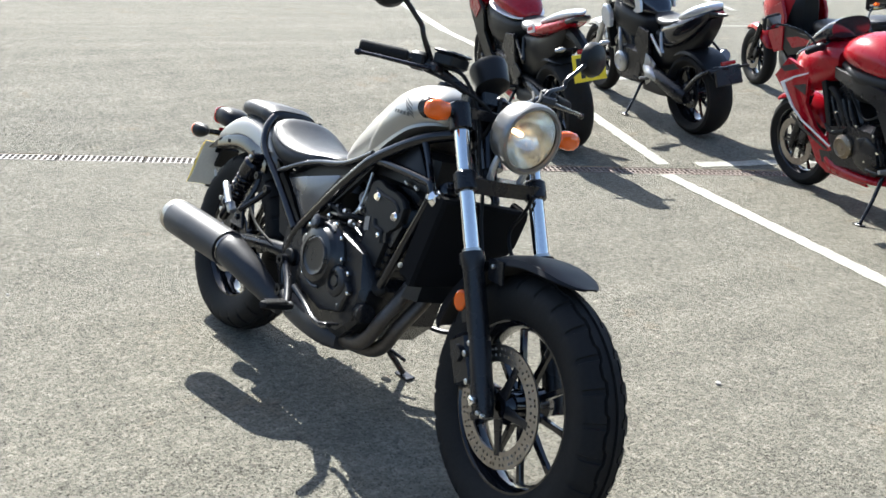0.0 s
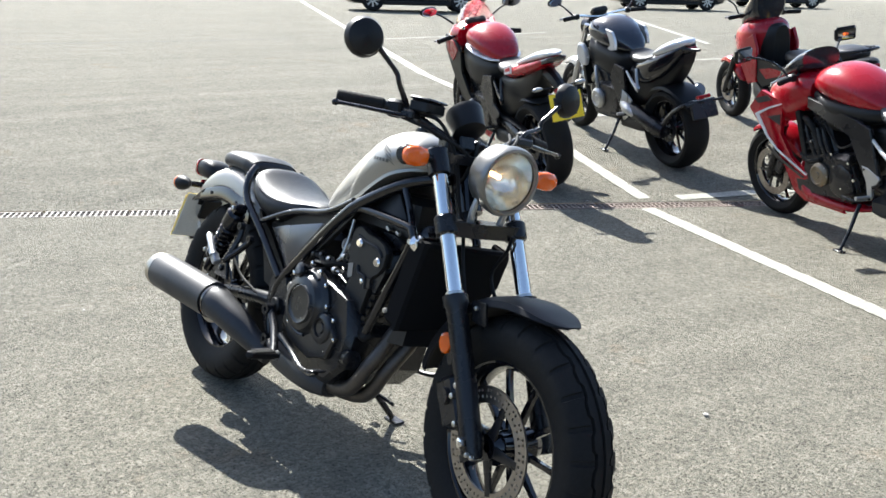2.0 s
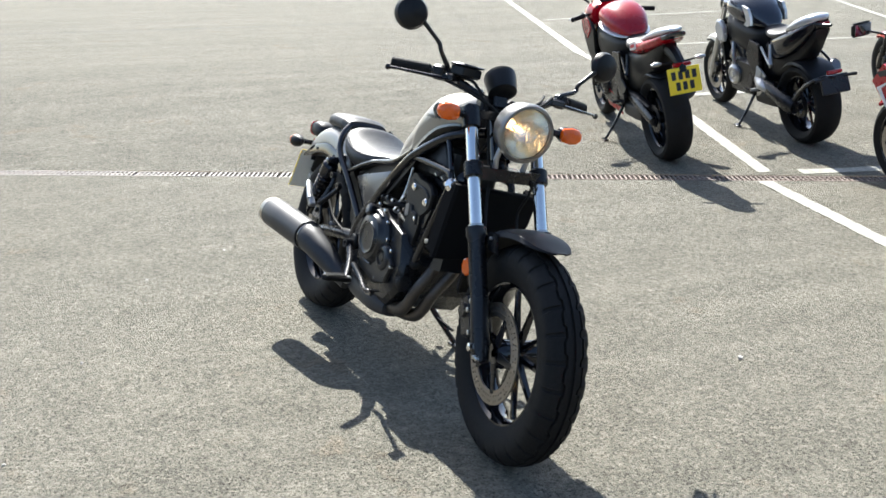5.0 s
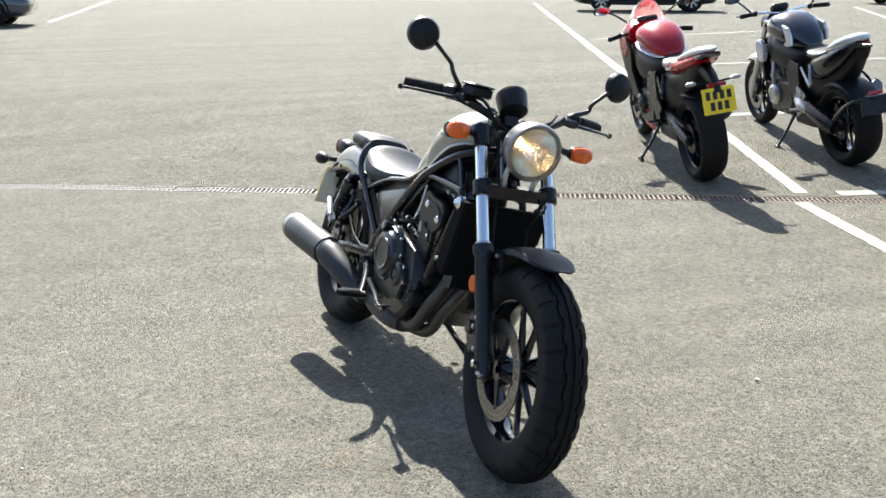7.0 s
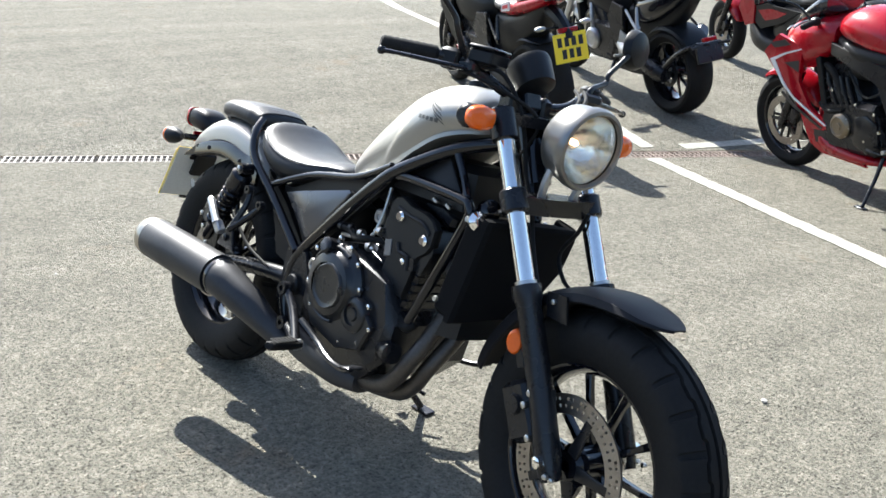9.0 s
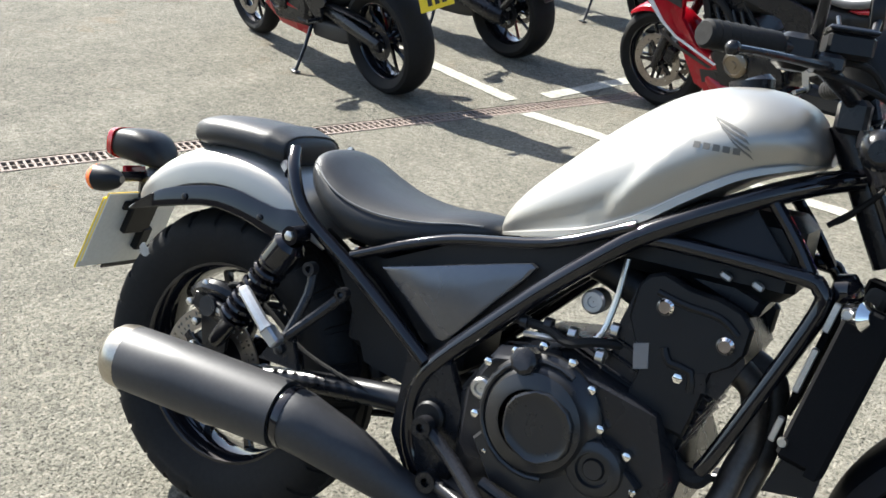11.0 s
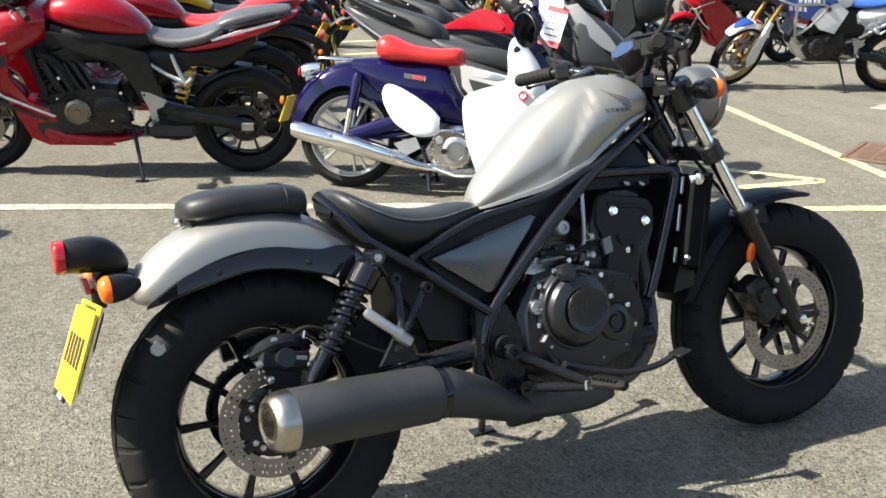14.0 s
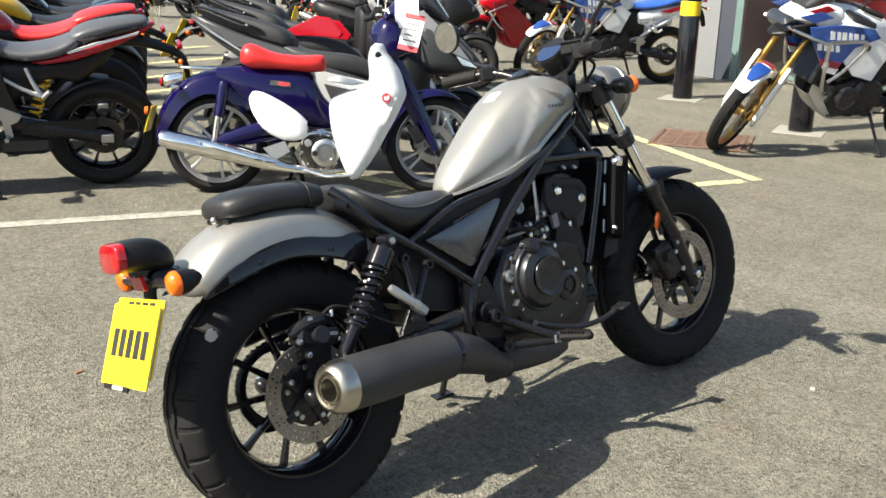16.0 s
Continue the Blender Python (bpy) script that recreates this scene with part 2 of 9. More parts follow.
LIT_BULB.node_tree.nodes["Principled BSDF"].inputs["Emission Strength"].default_value = 2.2
SHOP_GLASS = mat("tinted_shop_glass", (0.55, 0.58, 0.58), 0.0, var=0.0)
SHOP_GLASS.node_tree.nodes["Principled BSDF"].inputs["Transmission Weight"].default_value = 1.0
GLASS_DARK = mat("smoked_glass", (0.02, 0.022, 0.025), 0.05, var=0.05, coat=0.5)


# ---- mesh building ----
class Mesh:
    """Collects vertices and faces of one part."""

    def __init__(self):
        self.v, self.f, self.m = [], [], Matrix()

    def add(self, verts, faces):
        n = len(self.v)
        self.v += [self.m @ Vector(p) for p in verts]
        self.f += [tuple(i + n for i in f) for f in faces]
        return self

    def rings(self, rings, closed=True, cap=True):
        """Skins a row of rings of equal length."""
        k = len(rings[0])
        verts = [p for r in rings for p in r]
        faces = []
        for a in range(len(rings) - 1):
            for i in range(k if closed else k - 1):
                j = (i + 1) % k
                faces.append((a * k + i, a * k + j, (a + 1) * k + j, (a + 1) * k + i))
        if cap and closed:
            faces.append(tuple(range(k))[::-1])
            faces.append(tuple((len(rings) - 1) * k + i for i in range(k)))
        return self.add(verts, faces)

    def lathe(self, profile, center=(0, 0, 0), axis="y", n=48, closed=False, arc=(0, 360)):
        """Turns (radius, offset) pairs about an axis; closed: the profile is a loop."""
        rings, c = [], Vector(center)
        full = arc[1] - arc[0] >= 360
        for s in range(n if full else n + 1):
            a = radians(arc[0] + (arc[1] - arc[0]) * s / n)
            ca, sa = math.cos(a), math.sin(a)
            ring = []
            for r, o in profile:
                p = {"y": (r * ca, o, r * sa), "x": (o, r * ca, r * sa), "z": (r * ca, r * sa, o)}[axis]
                ring.append(c + Vector(p))
            rings.append(ring)
        if full:
            rings.append(rings[0])
        k = len(profile)
        faces, verts = [], [p for r in rings[:-1] for p in r] if full else [p for r in rings for p in r]
        cnt = n if full else n + 1
        for s in range(n):
            t = (s + 1) % cnt
            for i in range(k if closed else k - 1):
                j = (i + 1) % k
                faces.append((s * k + i, s * k + j, t * k + j, t * k + i))
        return self.add(verts, faces)

    def tube(self, pts, r, n=10, smooth=0, cap=True, flat=1.0):
        """A bent rod along points; r: one radius or one for each point; smooth: extra points by spline."""
        P = [Vector(p) for p in pts]
        R = list(r) if isinstance(r, (list, tuple)) else [r] * len(P)
        if smooth and len(P) > 2:
            Q, S = [], []
            for i in range(len(P) - 1):
                a, b, c, d = P[max(i - 1, 0)], P[i], P[i + 1], P[min(i + 2, len(P) - 1)]
                for s in range(smooth):
                    u = s / smooth
                    Q.append(0.5 * (2 * b + (c - a) * u + (2 * a - 5 * b + 4 * c - d) * u * u + (3 * b - a - 3 * c + d) * u ** 3))
                    S.append(R[i] + (R[i + 1] - R[i]) * u)
            P, R = Q + [P[-1]], S + [R[-1]]
        rings, side = [], None
        for i, p in enumerate(P):
            t = (P[min(i + 1, len(P) - 1)] - P[max(i - 1, 0)]).normalized()
            if side is None:
                side = t.cross(Vector((0, 0, 1)) if abs(t.z) < 0.9 else Vector((1, 0, 0))).normalized()
            side = (side - t * side.dot(t)).normalized()
            up = side.cross(t)
            rings.append([p + R[i] * (math.cos(a) * side + flat * math.sin(a) * up)
                          for a in (2 * math.pi * k / n for k in range(n))])
        return self.rings(rings, cap=cap)

    def box(self, size, center=(0, 0, 0), m=None, bevel=0.0, top=1.0):
        """A block with chamfered edges; top: how far its upper face is narrowed."""
        x, y, z = (s / 2 for s in size)
        b = min(bevel, x * 0.9, y * 0.9, z * 0.9)
        mm = (m or Matrix()).copy()
        rings = []
        for zz, e in ((-z, b), (-z + b, 0), (z - b, 0), (z, b)):
            k = 1.0 + (top - 1.0) * (zz + z) / (2 * z)
            X, Y = (x - e) * k, (y - e) * k
            c = b * 0.7
            ring = [(X - c, -Y), (X, -Y + c), (X, Y - c), (X - c, Y), (-X + c, Y), (-X, Y - c), (-X, -Y + c), (-X + c, -Y)] if b else [(X, -Y), (X, Y), (-X, Y), (-X, -Y)]
            rings.append([mm @ (Vector((px, py, zz))) + Vector(center) for px, py in ring])
        if not b:
            rings = [rings[0], rings[-1]]
        return self.rings(rings)

    def plate(self, outline, y0, y1, inset=0.0):
        """A slab in the x-z plane between y0 and y1, edges eased by inset."""
        P = [Vector((p[0], 0, p[1])) for p in outline]
        c = sum(P, Vector()) / len(P)

        def ring(y, k):
            return [Vector((p.x + (c.x - p.x) * k, y, p.z + (c.z - p.z) * k)) for p in P]
        d = (y1 - y0) * 0.25
        rr = [ring(y0, inset), ring(y0 + d, 0), ring(y1 - d, 0), ring(y1, inset)] if inset else [ring(y0, 0), ring(y1, 0)]
        return self.rings(rr)

    def bar(self, a, b, r, n=12):
        return self.tube([a, b], r, n)

    def ball(self, c, r, n=16, k=8, stretch=(1, 1, 1)):
        rings = []
        for i in range(1, k):
            t = math.pi * i / k
            rings.append([Vector(c) + Vector((stretch[0] * r * math.sin(t) * math.cos(u), stretch[1] * r * math.sin(t) * math.sin(u), stretch[2] * r * math.cos(t)))
                          for u in (2 * math.pi * j / n for j in range(n))])
        return self.rings(rings)


def part(name, bm, material, parent=None, label="", sharp=35):
    me = bpy.data.meshes.new(name)
    me.from_pydata([tuple(p) for p in bm.v], [], bm.f)
    me.materials.append(material)
    b = bmesh.new()
    b.from_mesh(me)
    bmesh.ops.recalc_face_normals(b, faces=b.faces)
    b.to_mesh(me)
    b.free()
    for p in me.polygons:
        p.use_smooth = True
    me.set_sharp_from_angle(angle=radians(sharp))
    ob = new(name, me)
    if parent is not None:
        ob.parent = parent
    if label:
        ob["label"] = label
    return ob


def thing(name, m, label, category, group=""):
    ob = new(name)
    ob.matrix_world = m
    return tagged(ob, label, category, group)


# ---- ground: level near the motorcycle, rising gently beyond the drain ----
DRAIN_P, DRAIN_D = Vector((-1.60, 2.731, 0)), Vector((0.408, 0.913, 0)).normalized()
DRAIN_N = Vector((-DRAIN_D.y, DRAIN_D.x, 0))


def gz(x, y):
    d = (Vector((x, y, 0)) - DRAIN_P).dot(DRAIN_N)
    if d <= 0:
        return 0.0
    return 0.09 * min(d, 3.0) + 0.02 * min(max(d - 3.0, 0), 40.0)


def build_ground():
    """One sheet out to the horizon, with a slot where the drain channel lies; axes follow the drain."""
    g = Mesh()
    ds = [-900, -300, -100, -40, -15, -6, -3, -1.5, -0.5, -0.075, 0.075, 0.5, 1, 2, 3, 4, 6, 10, 20, 43, 100, 300, 900]
    ss = [-900, -300, -100, -40, -20, -8.0, -4, 0, 2.6, 9, 20, 40, 100, 300, 900]
    idx = {}
    verts, faces = [], []
    for i, d in enumerate(ds):
        for j, s in enumerate(ss):
            p = DRAIN_P + DRAIN_N * d + DRAIN_D * s
            idx[i, j] = len(verts)
            verts.append((p.x, p.y, gz(p.x, p.y)))
    for i in range(len(ds) - 1):
        for j in range(len(ss) - 1):
            if ds[i] == -0.075 and -8 <= ss[j] < 2.6:
                continue
            faces.append((idx[i, j], idx[i + 1, j], idx[i + 1, j + 1], idx[i, j + 1]))
    g.add(verts, faces)
    ob = part("ground", g, ASPHALT)
    tagged(ob, "pale grey weathered asphalt of a car park", "ground", kind="structure")
    return ob


ground = build_ground()


def strip(a, b, width, z=0.004, cuts=8):
    """A painted strip on the ground from a to b, following its slope."""
    m = Mesh()
    a, b = Vector((*a, 0)), Vector((*b, 0))
    n = Vector((-(b - a).y, (b - a).x, 0)).normalized() * width / 2
    verts, faces = [], []
    for i in range(cuts + 1):
        p = a + (b - a) * i / cuts
        for q in (p - n, p + n):
            verts.append((q.x, q.y, gz(q.x, q.y) + z))
    for i in range(cuts):
        faces.append((2 * i, 2 * i + 1, 2 * i + 3, 2 * i + 2))
    return m.add(verts, faces)

# ---- motorcycle parts used by all machines ----
def tyre_mesh(R, rim, hw, c=(0, 0, 0), n=96, groove=6, depth=0.005):
    """A tyre turned about y: rounded section, shoulder slots cut every few segments."""
    prof = [(rim, -hw * 0.66), (rim + 0.012, -hw * 0.82), ((R + rim) / 2 - 0.005, -hw), (R - 0.034, -hw * 0.95), (R - 0.016, -hw * 0.72),
            (R - 0.006, -hw * 0.42), (R - 0.001, -hw * 0.16), (R - 0.001, hw * 0.16), (R - 0.006, hw * 0.42), (R - 0.016, hw * 0.72),
            (R - 0.034, hw * 0.95), ((R + rim) / 2 - 0.005, hw), (rim + 0.012, hw * 0.82), (rim, hw * 0.66)]
    m, k = Mesh(), len(prof)
    verts, faces = [], []
    for s in range(n):
        a = 2 * math.pi * s / n
        for i, (r, y) in enumerate(prof):
            cut = 0.0
            if groove:
                if s % groove == 0 and i in (4, 5):
                    cut = depth
                if (s + groove // 2) % groove == 0 and i in (8, 9):
                    cut = depth
            verts.append((c[0] + (r - cut) * math.cos(a), c[1] + y, c[2] + (r - cut) * math.sin(a)))
    for s in range(n):
        t = (s + 1) % n
        for i in range(k):
            j = (i + 1) % k
            faces.append((s * k + i, s * k + j, t * k + j, t * k + i))
    return m.add(verts, faces)


def road_tyre_mesh(R, rim, hw, blocks=26):
    """A tyre with two zigzag grooves round it and slots across its shoulders."""
    m = Mesh()
    d = 0.0075
    base = [(rim, -0.66), (rim + 0.012, -0.82), ((R + rim) / 2 - 0.005, -1.0), (R - 0.044, -0.98), (R - 0.034, -0.95), (R - 0.018, -0.76), (R - 0.008, -0.52),
            (R - 0.006, -0.42), (R - 0.005 - d, -0.40), (R - 0.0045 - d, -0.33), (R - 0.003, -0.31), (R - 0.001, -0.08), (R - 0.001 - d * 0.8, -0.06)]
    half = len(base)
    prof = base + [(r, -y) for r, y in base[::-1]]
    k = len(prof)
    offs = (0.0, 0.4, 2.3, 2.7, 5.0, 6.4, 9.4, 11.6)
    zig = (0.055, 0.055, 0.055, 0.055, 0.055, -0.055, -0.055, -0.055)
    rows = []
    for b in range(blocks):
        for j, o in enumerate(offs):
            a = radians((b + o / 13.85) * 360 / blocks)
            ring = []
            for i, (r, y) in enumerate(prof):
                left = i < half
                q = i if left else k - 1 - i
                s = j if left else (j + 4) % 8
                if 7 <= q <= 10:
                    y += zig[s]
                if q in (4, 5, 6) and s in (1, 2):
                    r -= 0.0065
                if q == 6 and s in (5, 6):
                    r -= 0.002
                ring.append((r * math.cos(a), y * hw, r * math.sin(a)))
            rows.append(ring)
    n = len(rows)
    faces = [(s * k + i, s * k + (i + 1) % k, (s + 1) % n * k + (i + 1) % k, (s + 1) % n * k + i) for s in range(n) for i in range(k)]
    return m.add([p for r in rows for p in r], faces)


def rim_mesh(rim, hw, c):
    m = Mesh()
    w = hw * 0.68
    return m.lathe([(rim + 0.006, -w), (rim + 0.004, -w + 0.006), (rim - 0.008, -w + 0.012), (rim - 0.014, -w * 0.4), (rim - 0.014, w * 0.4),
                    (rim - 0.008, w - 0.012), (rim + 0.004, w - 0.006), (rim + 0.006, w), (rim - 0.004, w), (rim - 0.012, w - 0.010), (rim - 0.021, w * 0.4),
                    (rim - 0.021, -w * 0.4), (rim - 0.012, -w + 0.010), (rim - 0.004, -w)], c, n=64, closed=True)


def disc_mesh(r0, r1, y, c, n=72, t=0.005, holes=True, dense=False):
    """A brake disc with rows of drilled holes left open."""
    m = Mesh()
    rads = [r0, r0 + (r1 - r0) * 0.30, r0 + (r1 - r0) * 0.46, r0 + (r1 - r0) * 0.66, r0 + (r1 - r0) * 0.82, r1]
    k = len(rads)
    verts, faces = [], []
    for side in (-t / 2, t / 2):
        for s in range(n):
            a = 2 * math.pi * s / n
            verts += [(c[0] + r * math.cos(a), c[1] + y + side, c[2] + r * math.sin(a)) for r in rads]
    off = n * k
    for s in range(n):
        u = (s + 1) % n
        for i in range(k - 1):
            if holes and ((i == 1 and s % 6 == 0) or (i == 3 and s % 6 == 3) or (dense and i in (1, 3) and s % 6 == 2 + i)):
                for a, b in (((s, i), (s, i + 1)), ((s, i + 1), (u, i + 1)), ((u, i + 1), (u, i)), ((u, i), (s, i))):
                    p, q = a[0] * k + a[1], b[0] * k + b[1]
                    faces.append((p, q, q + off, p + off))
                continue
            f = (s * k + i, s * k + i + 1, u * k + i + 1, u * k + i)
            faces += [f, tuple(v + off for v in f[::-1])]
        for i in (0, k - 1):
            faces.append((s * k + i, u * k + i, u * k + i + off, s * k + i + off))
    return m.add(verts, faces)


def spoke_mesh(a, r0, r1, c, w0=0.018, w1=0.0115, t0=0.022, t1=0.014, y=0.0, lean=0.0):
    """One cast spoke from hub to rim, tapered and chamfered."""
    rings = []
    for k in range(4):
        u = k / 3
        r, w, t = r0 + (r1 - r0) * u, w0 + (w1 - w0) * u, t0 + (t1 - t0) * u
        if k == 3:
            w *= 1.7
        ang = a + lean * u
        e, f = Vector((math.cos(ang), 0, math.sin(ang))), Vector((-math.sin(ang), 0, math.cos(ang)))
        p = Vector(c) + e * r + Vector((0, y, 0))
        b = 0.3
        rings.append([p + f * (w / 2 * sx) + Vector((0, t / 2 * sy, 0)) for sx, sy in
                      ((1, -1 + b), (1, 1 - b), (1 - b, 1), (-1 + b, 1), (-1, 1 - b), (-1, -1 + b), (-1 + b, -1), (1 - b, -1))])
    return Mesh().rings(rings)


def ring_shape(w, z1, z0, n=20, p=2.4, waist=0.5, up=2.4):
    """A rounded cross-section across y; waist: height of the widest place."""
    out, zm = [], z0 + (z1 - z0) * waist
    for k in range(n):
        a = 2 * math.pi * k / n
        c, s = math.cos(a), math.sin(a)
        e = up if s > 0 else p
        y = math.copysign(abs(c) ** (2 / e), c) * w
        z = zm + math.copysign(abs(s) ** (2 / e), s) * ((z1 - zm) if s > 0 else (zm - z0))
        out.append((y, z))
    return out


def smooth_rows(rows, k=4):
    """More rows between the given ones, by spline through every column."""
    out = []
    for i in range(len(rows) - 1):
        a, b, c, d = rows[max(i - 1, 0)], rows[i], rows[i + 1], rows[min(i + 2, len(rows) - 1)]
        for s in range(k):
            u = s / k
            out.append([0.5 * (2 * B + (C - A) * u + (2 * A - 5 * B + 4 * C - D) * u * u + (3 * B - A - 3 * C + D) * u ** 3)
                        for A, B, C, D in zip(a, b, c, d)])
    return out + [list(rows[-1])]


def shell(rows, n=24, p=2.4, up=2.4, waist=0.5, k=4, y=0.0):
    """A body along x from rows of x, half width, top and bottom."""
    rings = []
    for x, w, z1, z0 in smooth_rows(rows, k):
        rings.append([(x, y + a, b) for a, b in ring_shape(max(w, 0.002), z1, z0, n, p, waist, up)])
    return Mesh().rings(rings)


def fender_mesh(c, rows, thick=0.004, n=9, k=4, cap=0.5):
    """A mudguard round a wheel centre: rows of angle, crown radius, edge radius and half width."""
    rows = smooth_rows(rows, k)
    m = Mesh()
    outer, inner = [], []
    for a, rc, re, w in rows:
        e = Vector((math.cos(radians(a)), 0, math.sin(radians(a))))
        ro, ri = [], []
        for i in range(n):
            u = -1 + 2 * i / (n - 1)
            y = math.sin(u * math.pi / 2) * w
            r = re + (rc - re) * math.cos(u * math.pi / 2) ** cap
            ro.append(Vector(c) + e * r + Vector((0, y, 0)))
            ri.append(Vector(c) + e * (r - thick) + Vector((0, y * (1 - thick / max(w, 0.02)), 0)))
        outer.append(ro)
        inner.append(ri)
    return m.rings([o + i[::-1] for o, i in zip(outer, inner)])


def bolt_mesh(p, d, r=0.006, h=0.006):
    d = Vector(d).normalized()
    p = Vector(p)
    return Mesh().tube([p - d * 0.004, p + d * h * 0.8, p + d * h], [r, r, r * 0.6], 6)


def coil_mesh(a, b, r, wire, turns, n=14):
    a, b = Vector(a), Vector(b)
    t = (b - a).normalized()
    s = t.cross(Vector((0, 1, 0))).normalized()
    u = t.cross(s)
    pts = []
    for i in range(int(turns * n) + 1):
        q = 2 * math.pi * i / n
        pts.append(a + (b - a) * i / (turns * n) + r * (math.cos(q) * s + math.sin(q) * u))
    return Mesh().tube(pts, wire, 6)


def build_wheel(parent, name, c, R, rim, hw, rim_mat, spokes, disc=None, disc_y=(), spoke_lean=0.0, hub=0.045, tyre_n=96, groove=6,
                holes=True, disc_mat=None, inner=0.018, pair=0.0, spoke_mat=None, tread=False):
    """A whole wheel: tyre, rim, hub, spokes and brake discs, as parts of one wheel under the parent."""
    w = part(name, road_tyre_mesh(R, rim, hw) if tread else tyre_mesh(R, rim, hw, (0, 0, 0), tyre_n, groove), RUBBER, parent, "black rubber tyre with cut tread")
    w.location = c
    part("rim", rim_mesh(rim, hw, (0, 0, 0)), rim_mat, w)
    hm = Mesh().lathe([(0.012, -0.075), (hub * 0.7, -0.075), (hub, -0.05), (hub * 0.85, 0), (hub, 0.05), (hub * 0.7, 0.075), (0.012, 0.075)], n=24)
    part("hub", hm, rim_mat, w)
    for i in range(spokes):
        a = 2 * math.pi * i / spokes
        if pair:
            a = 2 * math.pi * (i // 2) / (spokes // 2) + (pair if i % 2 else -pair)
        part("spoke", spoke_mesh(a, hub * 0.8, rim - inner, (0, 0, 0), lean=spoke_lean if i % 2 else -spoke_lean), spoke_mat or rim_mat, w)
    for y in disc_y:
        d = part("brake_disc", disc_mesh(disc[0], disc[1], y, (0, 0, 0), n=144 if tread else 72, holes=holes, dense=tread), disc_mat or DISC_STEEL, w, "drilled steel brake disc")
        cm = Mesh()
        for i in range(5):
            cm.add(*arm_piece(2 * math.pi * i / 5, 0.03, disc[0] + 0.008, y))
        part("disc_carrier", cm, BLACK_MATT, w)
    return w


def arm_piece(a, r0, r1, y):
    m = spoke_mesh(a, r0, r1, (0, y, 0), 0.03, 0.014, 0.008, 0.006)
    return m.v, m.f


# ---- the silver and black cruiser ----
BIKE = Matrix.Translation((0.0627, 0.0306, 0)) @ pose(0, 0, 0, 0, 0, 4.1) @ pose(0, 0, 0, -14, 0, 0)
STEER, RAKE = radians(-6.0), radians(29.3)


